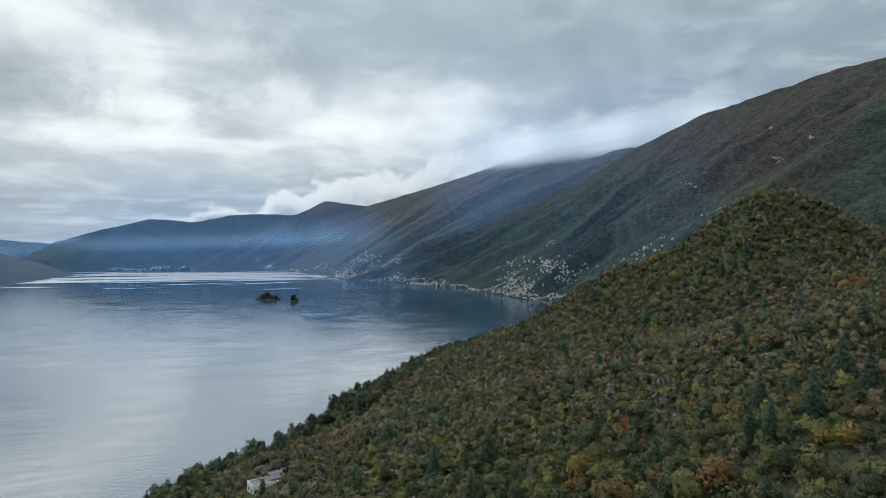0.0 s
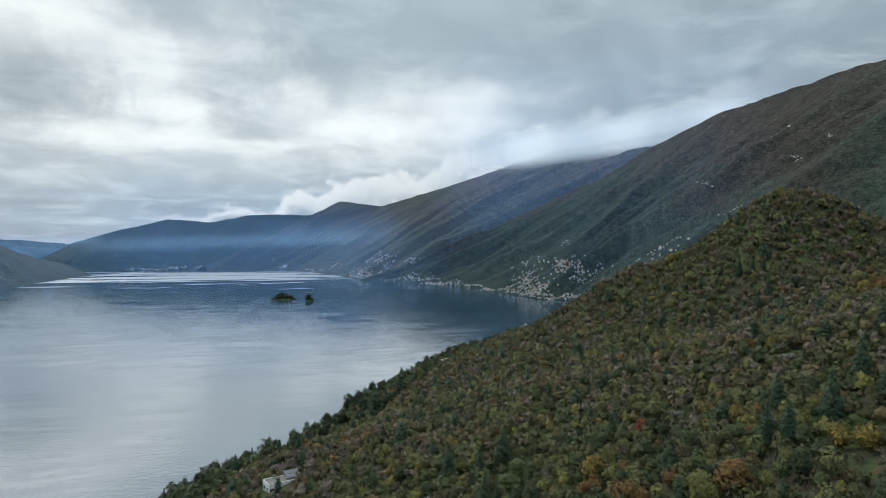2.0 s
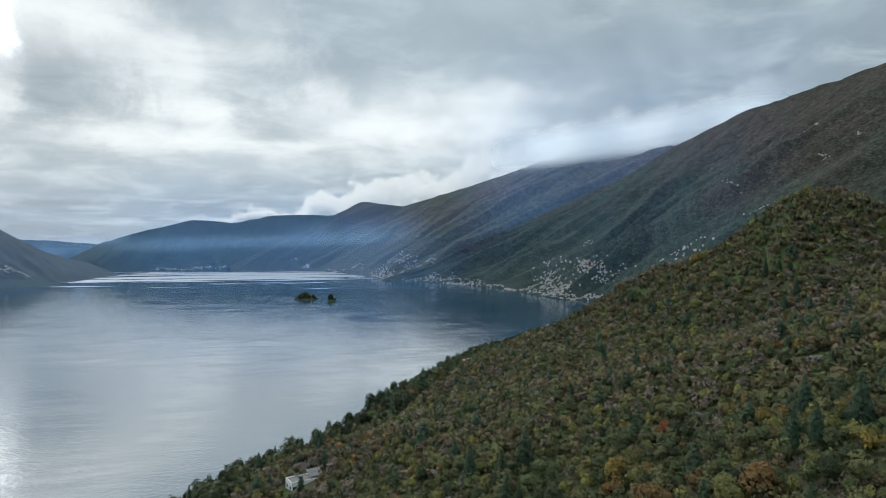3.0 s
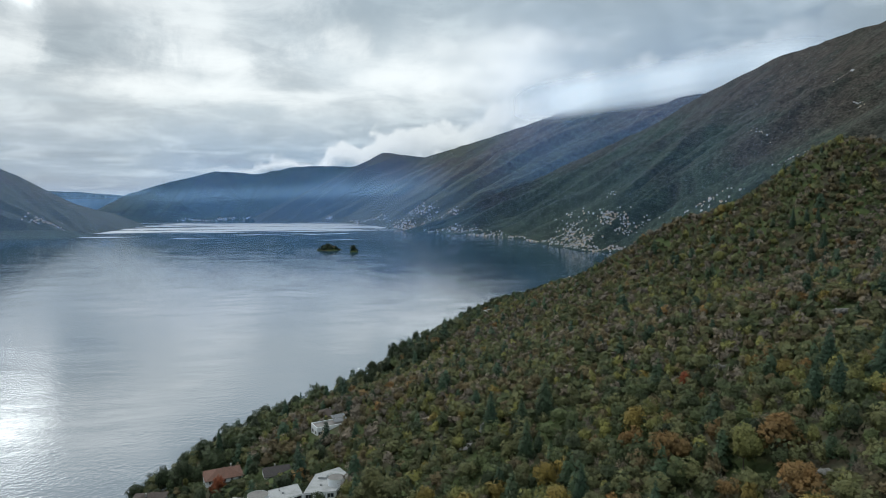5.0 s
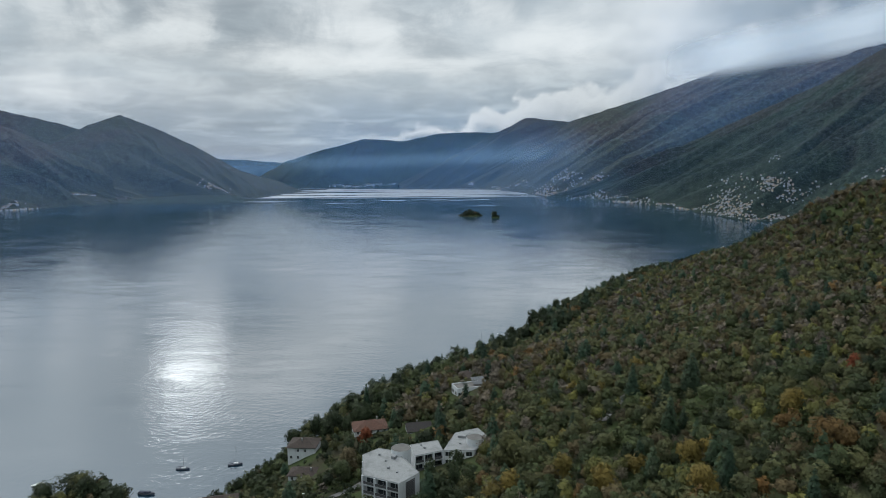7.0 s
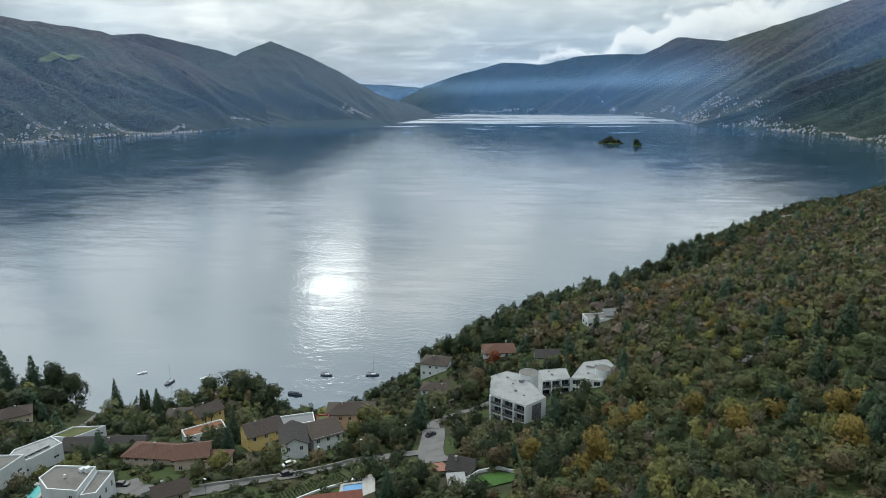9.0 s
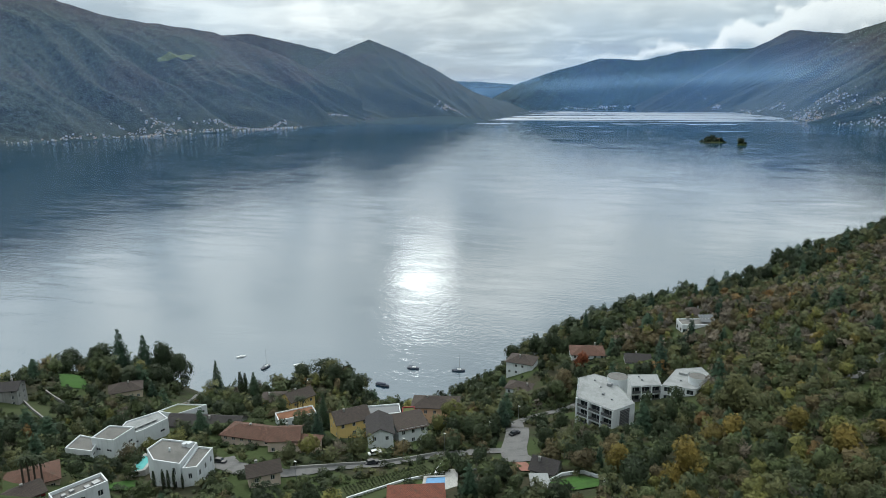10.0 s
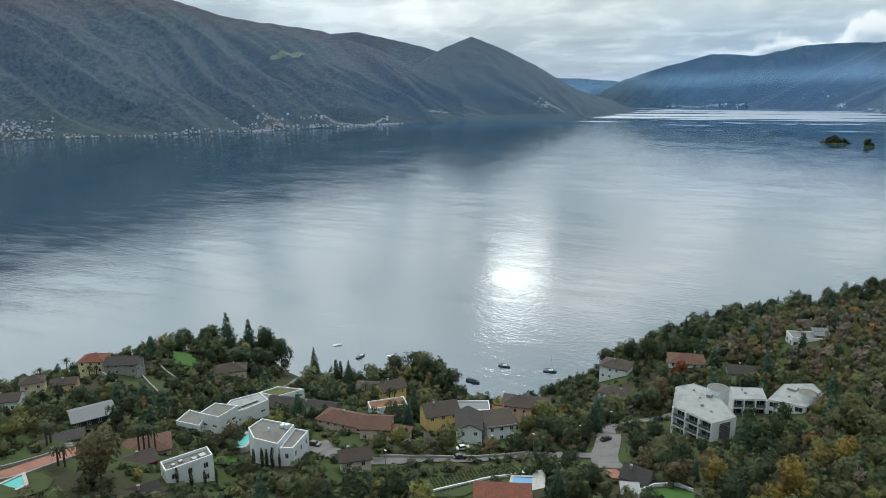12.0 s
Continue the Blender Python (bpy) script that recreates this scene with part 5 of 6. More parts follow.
def wood():
    """Scatter the woodland: nearest trees one by one, the rest as one body of foliage for each kind."""
    spots = []
    taken = set()
    tries = random.Random(5)
    for _ in range(75000):
        b, r = radians(tries.uniform(-88, 40)), math.sqrt(tries.uniform(60**2, 1180**2))
        if r > 420 and tries.random() < 0.25:
            continue
        x, y = r * math.sin(b), r * math.cos(b)
        spots.append((x, y))
    for _ in range(26000):
        b, r = radians(tries.uniform(-88, 40)), math.sqrt(tries.uniform(60**2, 340**2))
        spots.append((r * math.sin(b), r * math.cos(b)))
    for _ in range(42000):
        b, r = radians(tries.uniform(-36, 40)), math.sqrt(tries.uniform(70**2, 430**2))
        spots.append((r * math.sin(b), r * math.cos(b)))
    for _ in range(84000):
        b, r = radians(tries.uniform(-14, 40)), math.sqrt(tries.uniform(330**2, 1000**2))
        spots.append((r * math.sin(b), r * math.cos(b)))
    xs, ys = np.array(spots).T
    s = inland(xs, ys)
    z = ground_z(xs, ys)
    # the far side of the hill, out of sight behind its crest, stays bare
    open_to = np.ones(len(xs), bool)
    for f in np.linspace(0.35, 0.97, 32):
        line = H + (z + 16 - H) * f
        open_to &= ground_z(xs * f, ys * f) + 5 < line
    xs, ys, s, z = xs[open_to], ys[open_to], s[open_to], z[open_to]
    mix_a, mix_b = fbm(xs / 70, ys / 70, 31, 4), fbm(xs / 45, ys / 45, 57, 4)
    chosen = []
    grid = {}
    for x, y, d, h, a, b in zip(xs, ys, s, z, mix_a, mix_b):
        if d < 3:
            continue
        village = in_village(x, y)
        dense = in_grove(x, y, d)
        village = village and not dense
        gap = 5.2 if village else (3.5 if math.hypot(x, y) < 270 else 3.7 if math.hypot(x, y) < 420 else 4.3)
        if dense:
            gap = 4.8
        key = (int(x // 8), int(y // 8))
        if any(math.hypot(x - p, y - q) < gap for i in (-1, 0, 1) for j in (-1, 0, 1) for p, q in grid.get((key[0] + i, key[1] + j), ())):
            continue
        if math.hypot(x, y) < 420 and (blocked(x, y) or ((in_village(x, y) or math.hypot(x + 80, y - 305) < 32 or math.hypot(x + 70, y - 440) < 34) and garden_before(x, y))):
            continue
        if village and tries.random() < 0.12:
            continue
        if y > 760 and x > 60 and d > 330:
            continue
        if h > H - 22 and math.hypot(x, y) < 110:
            continue
        grid.setdefault(key, []).append((x, y))
        u = tries.random()
        if dense:
            table = (("deep", 0.42), ("green", 0.30), ("olive", 0.11), ("needle", 0.06), ("brown", 0.05), ("lime", 0.03), ("rust", 0.02))
        elif village:
            table = (("deep", 0.30), ("green", 0.28), ("olive", 0.18), ("brown", 0.08), ("lime", 0.06), ("needle", 0.05), ("grey", 0.03), ("rust", 0.02))
        elif math.hypot(x, y) < 270 and a < 0.55:
            table = (("olive", 0.29), ("lime", 0.12), ("green", 0.24), ("deep", 0.05), ("brown", 0.13), ("grey", 0.09), ("gold", 0.03), ("rust", 0.02), ("larch", 0.04), ("needle", 0.02))
        elif a > 0.53:
            table = (("brown", 0.33), ("grey", 0.30), ("olive", 0.19), ("green", 0.08), ("rust", 0.015), ("needle", 0.04), ("lime", 0.045))
        elif b > 0.52:
            table = (("olive", 0.39), ("lime", 0.18), ("green", 0.11), ("brown", 0.14), ("grey", 0.14), ("gold", 0.01), ("larch", 0.03))
        else:
            table = (("olive", 0.32), ("brown", 0.24), ("grey", 0.19), ("green", 0.11), ("lime", 0.07), ("rust", 0.015), ("gold", 0.005), ("needle", 0.03), ("larch", 0.02))
        for kind, share in table:
            u -= share
            if u < 0:
                break
        chosen.append((x, y, h, kind, 0.42 if math.hypot(x + 192, y - 222) < 16 or math.hypot(x + 248, y - 186) < 15 else 0.6 if math.hypot(x + 178, y - 250) < 52 else 0.5 if village and x < -262 and y < 112 else 0.70 if village else 0.5 if x < -262 and y < 112 else (tries.uniform(0.7, 1.25) if y > 300 else 1.0) if dense else 0.68 if math.hypot(x, y) < 270 else 0.70 if math.hypot(x, y) < 430 else 0.74, d))
    return chosen


TREES = wood()


def stand_tree(kind, x, y, tall, meshes, wide=None, label=None, category="tree", name="tree", bark=None, group="hillside trees"):
    """One tree as a thing: an empty at its foot, with trunk and crown."""
    _, ratio, words, _ = SPECIES[kind]
    crown, trunk = meshes
    ob = thing(name, x, y, float(ground_z(x, y)), label or words + " on the hillside", category, group)
    w = tall * ratio if wide is None else wide
    turn = Matrix.Rotation(random.uniform(0, math.tau), 4, "Z")
    m = turn @ Matrix.Diagonal((w, w, tall, 1))
    link_part("trunk", trunk, None, ob, m=m)
    link_part("crown", crown, None, ob, m=m)
    return ob


TREES = [t for t in TREES if min(math.hypot(t[0] - x, t[1] - y) for x, y in ((83, 252), (24, 245), (139, 279), (70, 146))) > 5.5]
near_rng = random.Random(77)
TRUNK = trunk_mesh(bark_mat)
PALE_TRUNK = trunk_mesh(pale_bark_mat, 5, 0.013)
DETAIL = {}
for kind, (_, _, _, shape) in SPECIES.items():
    count, size = {"broad": (700, 0.040), "twig": (420, 0.042), "conifer": (900, 0.036)}[shape]
    many = 3 if kind in ("olive", "green", "deep", "brown") else 2
    DETAIL[kind] = [raw_mesh("crown", MAKERS[shape](count, size), LEAF[kind]) for _ in range(many)]

# trees that stand out by themselves: kind, x, y, height, width
SOLO = [
    ("needle", 104.6, 187.8, 17, 15), ("needle", 101.5, 213, 15, 13), ("needle", 136, 226.7, 18, 14), ("needle", 88.7, 180, 14, 12), ("needle", 84.7, 184.5, 13, 12), ("needle", 130.4, 203.2, 18, 15),
    ("needle", -3.5, 247.5, 16, 12), ("larch", 17, 249, 16, 15), ("larch", 8, 243, 12, 11), ("needle", 205.8, 461.2, 16, 14), ("needle", 223.3, 482.3, 15, 13), ("red", 64.8, 237.3, 7.5, 6),
    ("rust", 43.2, 170.6, 11, 12), ("rust", 66.8, 160.1, 12, 13), ("gold", 39.8, 201.6, 10, 10), ("gold", -21.2, 188.3, 9.5, 9), ("rust", 62, 136.6, 11, 13), ("rust", 251, 402, 13, 15), ("gold", 240, 398, 12, 13),
    ("lime", 154, 575, 11, 13), ("lime", 168, 527, 11, 14), ("gold", 204.8, 642.6, 13, 15), ("lime", 212, 640, 12, 13),
    ("needle", -339.5, 164.0, 26, 21), ("needle", -331.6, 172.9, 25, 20), ("deep", -317.0, 174.3, 22, 15), ("deep", -352, 160, 17, 17), ("deep", -366, 150, 15, 17), ("deep", -315, 178, 17, 15),
    ("larch", -235.7, 171.5, 14, 13), ("lime", -124, 168, 14, 12), ("red", -120.4, 266, 10, 9), ("brown", -112, 232, 12, 13), ("brown", -151.4, 39.7, 14, 13), ("green", -109, 218, 11, 11),
    ("needle", -129.5, 415.3, 15, 9), ("deep", -92, 564.5, 25, 17), ("deep", -95.2, 480.7, 20, 13), ("deep", -101.3, 469.2, 15, 12), ("needle", -117, 434.5, 10, 7), ("needle", -20.4, 849.8, 16, 9), ("deep", -83.5, 649.6, 18, 13),
    ("deep", -2.4, 860, 13, 15), ("deep", 22, 880, 12, 15), ("deep", -148.4, 291.4, 15, 14), ("deep", -302.6, 175.8, 20, 15), ("larch", -272.6, 176.9, 22, 14), ("deep", -227.7, 213.3, 13, 13), ("deep", -222.3, 223.1, 13, 14), ("deep", -88, 590, 17, 14), ("deep", -60, 705, 14, 13),
    ("needle", 34.1, 145.1, 12, 8), ("needle", 20.2, 162.8, 12, 8), ("larch", 8.7, 213.8, 14, 11), ("lime", -12.3, 180.6, 10.5, 9), ("lime", 57.8, 159.9, 12, 11), ("gold", 13.1, 182.5, 9.7, 8), ("gold", 56.4, 123.8, 9, 11), ("rust", 37.4, 189.3, 8.8, 7.5), ("rust", 50.2, 147.7, 6.5, 7),
    ("olive", -41.4, 207.9, 16, 15), ("olive", -33, 196, 13, 13), ("gold", -37.7, 145.2, 11, 10), ("gold", -57, 151.6, 8.5, 7.5), ("needle", 221.5, 528.5, 16, 10), ("needle", 229.4, 524, 14, 9), ("needle", 236, 520, 13, 9), ("deep", 240, 478, 12, 16), ("needle", 224.6, 347.8, 11, 7), ("larch", 150, 300, 11, 7), ("larch", 163, 345, 12, 8),
    ("deep", -245, 224, 14, 17), ("olive", -237, 220, 13, 14), ("deep", -252, 214, 13, 14), ("larch", -168, 151, 14, 10), ("needle", -146, 327, 19, 10), ("gold", -36, 178, 9, 9), ("gold", -9, 172, 9, 10), ("gold", 14, 158, 10, 10),
]
for kind, x, y, tall, wide in SOLO:
    TREES = [t for t in TREES if math.hypot(t[0] - x, t[1] - y) > 0.30 * wide + 0.8]
    stand_tree(kind, x, y, tall, (near_rng.choice(DETAIL[kind]), TRUNK), wide)


# the uneven belt of dark trees along the shore
belt = random.Random(19)
planted_belt = 0
while planted_belt < 46:
    x, y = belt.uniform(-200, -40), belt.uniform(285, 720)
    d = float(inland(np.array([x]), np.array([y]))[0])
    if 5 < d < 30 and not blocked(x, y):
        kind = belt.choice(("deep", "deep", "deep", "needle", "green"))
        tall = belt.uniform(9, 16)
        stand_tree(kind, x, y, tall, (belt.choice(DETAIL[kind]), TRUNK), tall * belt.uniform(0.6, 0.95), SPECIES[kind][2] + " in the belt along the shore", group="trees along the shore")
        planted_belt += 1


def near_patch(x, y):
    return math.hypot(x - 15, y - 45) < 158


single = [t for t in TREES if near_patch(t[0], t[1])]
single.sort(key=lambda t: math.hypot(t[0] - 15, t[1] - 45))
rest = [t for t in TREES if not near_patch(t[0], t[1])] + single[170:]
for x, y, h, kind, village, d in single[:170]:
    (lo, hi), ratio, words, shape = SPECIES[kind]
    tall = near_rng.uniform(lo * 0.72, hi) * village
    stand_tree(kind, x, y, tall, (near_rng.choice(DETAIL[kind]), PALE_TRUNK if kind == "grey" else TRUNK), tall * ratio * near_rng.uniform(0.8, 1.15))


def planted(shapes, spots, rng):
    """Crowns set down one by one into one body: x, y, z, width, height, tone for each."""
    vs, qs, ns, ts, off = [], [], [], [], 0
    shapes = [(v, q, outward(v, q)) for v, q in shapes]
    for x, y, z, w, tall, tone in spots:
        v, q, o = shapes[rng.randrange(len(shapes))]
        a = rng.uniform(0, math.tau)
        c, s_ = math.cos(a), math.sin(a)
        p = v * (w, w, tall)
        vs.append(np.stack([p[:, 0] * c - p[:, 1] * s_ + x, p[:, 0] * s_ + p[:, 1] * c + y, p[:, 2] + z], -1))
        ns.append(np.stack([o[:, 0] * c - o[:, 1] * s_, o[:, 0] * s_ + o[:, 1] * c, o[:, 2]], -1))
        ts.append(np.full(len(v), tone))
        qs.append(q + off)
        off += len(v)
    return (np.concatenate(vs), np.concatenate(qs)), np.concatenate(ns), np.concatenate(ts)


def foliage_body(kind, group):
    """All further trees of a kind in one mesh."""
    (lo, hi), ratio, words, shape = SPECIES[kind]
    bits = []
    for near, far, count, size in {"broad": ((0, 240, 150, 0.066), (240, 430, 50, 0.115), (430, 600, 32, 0.14), (600, 2000, 26, 0.19)), "twig": ((0, 240, 90, 0.06), (240, 430, 44, 0.105), (430, 2000, 22, 0.165)), "conifer": ((0, 240, 280, 0.052), (240, 430, 170, 0.066), (430, 2000, 64, 0.105))}[shape]:
        spots = []
        for x, y, h, _, village, d in group:
            if near <= math.hypot(x, y) < far:
                tall = near_rng.uniform(lo * 0.62, hi * 1.06) * village
                spots.append((x, y, h - 0.08 * tall, tall * ratio * near_rng.uniform(0.78, 1.2), tall, near_rng.random()))
        if spots:
            bits.append(planted([MAKERS[shape](count, size) for _ in range(5)], spots, near_rng))
    if bits:
        ob = new("forest", raw_mesh("forest", join(*(b[0] for b in bits)), LEAF[kind], np.concatenate([b[1] for b in bits]), np.concatenate([b[2] for b in bits])))
        tagged(ob, f"woodland canopy of {words}s on the hillside", "forest", kind="stuff")


for kind in SPECIES:
    foliage_body(kind, [t for t in rest if t[3] == kind])


def shrubs():
    """Bushes and hedge plants between the houses and along the wood's edge."""
    rng = random.Random(9)
    bodies = {"deep": [], "green": [], "olive": []}
    shapes = [broad_crown(13, 0.22, 1.1, 0.8, 5, core=0) for _ in range(5)]
    for _ in range(11500):
        x, y = rng.uniform(-420, -20), rng.uniform(15, 330)
        if not in_village(x, y) or blocked(x, y):
            continue
        bodies[rng.choice(("deep", "deep", "green", "olive"))].append((x, y, rng.uniform(1.2, 3.8)))
    for kind, spots in bodies.items():
        xs, ys, ss = np.array(spots).T
        ok = inland(xs, ys) > 3
        zs = ground_z(xs, ys)
        spots = [(x, y, z - 0.25 * s_, s_ * 1.2, s_, rng.random()) for x, y, s_, z in zip(xs[ok], ys[ok], ss[ok], zs[ok])]
        data, facing, tone = planted(shapes, spots, rng)
        tagged(new("shrubs", raw_mesh("shrubs", data, LEAF[kind], facing, tone)), "garden shrubs and undergrowth between the houses", "shrubs", kind="stuff")


shrubs()


def hedge(line, tall=1.6, wide=1.4):
    spots = []
    shape = broad_crown(40, 0.16, 1.0, 0.8, 5, core=1)
    for (ax, ay), (bx, by) in zip(line, line[1:]):
        k = max(1, int(math.hypot(bx - ax, by - ay) / 1.1))
        for i in range(k):
            x, y = ax + (bx - ax) * i / k, ay + (by - ay) * i / k
            spots.append((x, y, float(ground_z(x, y)) - 0.2 * tall, wide * 1.3, tall * 1.1, 0.5))
    data, facing, tone = planted([shape], spots, near_rng)
    tagged(new("hedge", raw_mesh("hedge", data, LEAF["deep"], facing, tone)), "clipped dark green hedge beside the road", "hedge")


hedge([(-113.5, 186), (-110, 178), (-106, 170), (-102, 162), (-100, 158)], 2.0, 1.8)
hedge([(-209, 76), (-200, 80), (-193, 84), (-186, 86)], 2.4, 2.2)
hedge([(-222, 66), (-214, 60), (-208, 50)], 2.2, 2.2)
hedge([(-192, 160), (-184, 165), (-176, 166)], 2.0, 2.0)



def vineyard():
    """Low rows of vines across the sloping lawn."""
    spots = []
    shape = broad_crown(14, 0.2, 1.0, 0.8, 4, core=0)
    far_edge, near_edge = ((-112.6, 106), (-107.0, 132)), ((-103.6, 100.5), (-99.8, 127))
    for k in range(8):
        g = 0.1 + 0.8 * k / 7
        for i in range(26):
            f = i / 25
            x, y = ((a0 + (a1 - a0) * f) * (1 - g) + (b0 + (b1 - b0) * f) * g for a0, a1, b0, b1 in zip(*far_edge, *near_edge))
            spots.append((x, y, float(ground_z(x, y)) + 0.1, 0.9, 0.8, near_rng.random()))
    data, facing, tone = planted([shape], spots, near_rng)
    tagged(new("vines", raw_mesh("vines", data, LEAF["green"], facing, tone)), "low green vine rows across the sloping lawn", "vines", kind="stuff")


vineyard()

CYPRESS = raw_mesh("crown", column_crown(420, 0.022), LEAF["deep"])
for x, y, tall in ((-240.3, 167.7, 15), (-238.6, 169.0, 14), (-153.6, 78.4, 6.0), (-151.6, 79.8, 6.4), (-150.6, 80.6, 6.0), (-149.6, 81.6, 5.6), (-148.0, 83.0, 4.6), (-148.4, 55.4, 4.8), (-147.2, 58.2, 5.0), (-146.2, 61.2, 4.4), (-145.4, 63.8, 4.6), (-205, 196, 12)):
    stand_tree("deep", x, y, tall, (CYPRESS, TRUNK), tall, "slender dark green cypress beside the houses", name="cypress", group="cypresses by the villas")


def palm(x, y, tall):
    ob = thing("palm_tree", x, y, float(ground_z(x, y)), "tall palm with feathery crown", "palm", "palms in the gardens")
    bm = bmesh.new()
    tube(bm, (0, 0, -0.5), (0.2, 0.1, tall), 0.28, 0.2, 8)
    part("trunk", bm, bark_mat, ob)
    vs = []
    for k in range(26):
        a, up_ = k * 2.4, 0.9 - 1.7 * (k / 26)
        last, d = np.array([0.2, 0.1, tall]), np.array([math.cos(a), math.sin(a), up_])
        for s_ in range(4):
            d = unit(d - np.array([0, 0, 0.28]))
            nxt = last + d * 0.75
            side = np.array([-math.sin(a), math.cos(a), 0]) * (0.32 - 0.06 * s_)
            vs += [last - side, last + side, nxt + side * 0.8, nxt - side * 0.8]
            last = nxt
    vs = np.array(vs)
    link_part("crown", raw_mesh("crown", (vs, np.arange(len(vs)).reshape(-1, 4)), LEAF["deep"]), None, ob)


for x, y, tall in ((-325.3, 77.9, 9), (-331, 68, 6), (-296, 79, 5), (-293, 81, 4.5), (-214, 164, 4.5), (-207, 164, 4), (-199.5, 165.5, 7), (-197.5, 166.5, 7), (-176.5, 56.6, 8), (-176.0, 57.8, 8.6), (-175.6, 59.0, 8.2), (-175.0, 60.4, 8.8), (-169.5, 35.5, 5), (-168.2, 36.6, 5.5), (-345, 28, 7), (-341, 30, 7), (-190, 38, 6), (-195, 40, 5)):
    palm(x, y, tall)

# ---- islands ----
def island(cx, cy, rx, ry, turn, trees, label, hall):
    bm = bmesh.new()
    c, s_ = math.cos(radians(turn)), math.sin(radians(turn))
    rings = []
    for f, z in ((1.04, -2), (1.0, 1.2), (0.8, 3.5), (0.4, 5.0)):
        ring = []
        for k in range(40):
            a = k * math.tau / 40
            w = 1 + 0.12 * math.sin(3 * a + cx) + 0.06 * math.sin(7 * a)
            x, y = rx * f * w * math.cos(a), ry * f * w * math.sin(a)
            ring.append(bm.verts.new((x * c - y * s_, x * s_ + y * c, z)))
        rings.append(ring)
    for a, b in zip(rings, rings[1:]):
        for k in range(40):
            j = (k + 1) % 40
            bm.faces.new((a[k], a[j], b[j], b[k]))
    bm.faces.new(rings[-1])
    ob = part("island", bm, soil_mat)
    ob.location = (cx, cy, 0)
    tagged(ob, label, "island", kind="structure")
    rng = random.Random(int(abs(cx)))
    bodies = {"deep": [], "needle": []}
    for _ in range(trees):
        a, f = rng.uniform(0, math.tau), math.sqrt(rng.random()) * 0.94
        x, y = rx * f * math.cos(a), ry * f * math.sin(a)
        bodies[rng.choice(("deep", "deep", "deep", "deep", "needle"))].append((cx + x * c - y * s_, cy + x * s_ + y * c, 2.5, 8 + 9 * (1 - f * f)))
    for kind, group in bodies.items():
        shapes = [broad_crown(90, 0.11, core=1) for _ in range(4)]
        spots = []
        for x, y, z, tall in group:
            tall *= rng.uniform(0.45, 1.35)
            spots.append((x, y, z - 2, tall * 0.85, tall, 0.0))
        data, facing, tone = planted(shapes, spots, rng)
        tagged(new("island_trees", raw_mesh("island_trees", data, LEAF[kind], facing, tone)), "dense trees covering the island", "trees", kind="stuff")
    if hall:
        w = thing("villa", cx + 14, cy - 6, 4, "pale villa among the island trees", "villa")
        bm = bmesh.new()
        box(bm, -6, -4, -2, 6, 4, 7)
        part("wall", bm, cream_mat, w)
        bm = bmesh.new()
        solid_roof(bm, pitched(12, 8, 7, 2.2, "hip"), 0.3)
        part("roof", bm, terra_tile_mat, w)


island(-522, 1985, 34, 30, 10, 75, "large wooded island in the lake", True)
island(-431, 1925, 11, 12, 0, 16, "small wooded island in the lake", False)


# ---- bare rock on the hillside ----
def outcrop(x, y, size, seed):
    rng = random.Random(seed)
    ob = thing("rock_outcrop", x, y, float(ground_z(x, y)), "pale grey rock breaking through the wooded slope", "rock", "rocks on the hillside")
    for k in range(5):
        bm = bmesh.new()
        bmesh.ops.create_icosphere(bm, subdivisions=3, radius=1.0)
        ox, oy = rng.uniform(-1, 1) * size, rng.uniform(-0.5, 0.5) * size
        w = size * rng.uniform(0.5, 0.9)
        for v in bm.verts:
            p = v.co * (1.0 + 0.35 * math.sin(v.co.x * 4.1 + k) * math.sin(v.co.y * 3.7 + seed) + 0.12 * math.sin(v.co.z * 11 + v.co.x * 9))
            v.co = Vector((p.x * w + ox, p.y * w * 0.7 + oy, p.z * w * 0.6 + 0.3 * size))
        part("rock", bm, rock_mat, ob)


def rock_paint(m, place):
    big, small = m.noise(place, 0.5, 6, 0.65), m.noise(place, 3.0, 5, 0.7)
    col = m.mix(m.span(big, 0.35, 0.65), (0.17, 0.165, 0.155), (0.095, 0.092, 0.080))
    return m.mix(m.span(small, 0.5, 0.75), col, (0.05, 0.052, 0.040)), m.bump(small, 0.8, 0.3)


rock_mat = surface("weathered_rock", rock_paint, 0.95, spec=0.2)
for k, (x, y, size) in enumerate(((83, 254, 2.6), (24, 247, 1.8), (139, 281, 2.4), (70, 147, 1.5))):
    outcrop(x, y, size, k + 3)


# ---- villages on the far slopes ----
def on_slope(name, u, v):
    """A point of a slope, at a share u along it and v up it."""
    P = SLOPES[name]
    a, b = min(max(v, 0.0), 0.999) * (P.shape[0] - 1), min(max(u, 0.0), 0.999) * (P.shape[1] - 1)
    i, j = int(a), int(b)
    f, g = a - i, b - j
    p = (P[i, j] * (1 - g) + P[i, j + 1] * g) * (1 - f) + (P[i + 1, j] * (1 - g) + P[i + 1, j + 1] * g) * f
    return p


def village_house(w, d, tall, roof, wall, roof_mat, label):
    ob = thing("village_house", 0, 0, -60, label, "house")
    bm = bmesh.new()
    box(bm, -w / 2, -d / 2, -8, w / 2, d / 2, tall)
    part("wall", bm, wall, ob)
    bm = bmesh.new()
    solid_roof(bm, pitched(w, d, tall, 0.28 * min(w, d), roof, 0.5), 0.3)
    part("roof", bm, roof_mat, ob)
    return ob


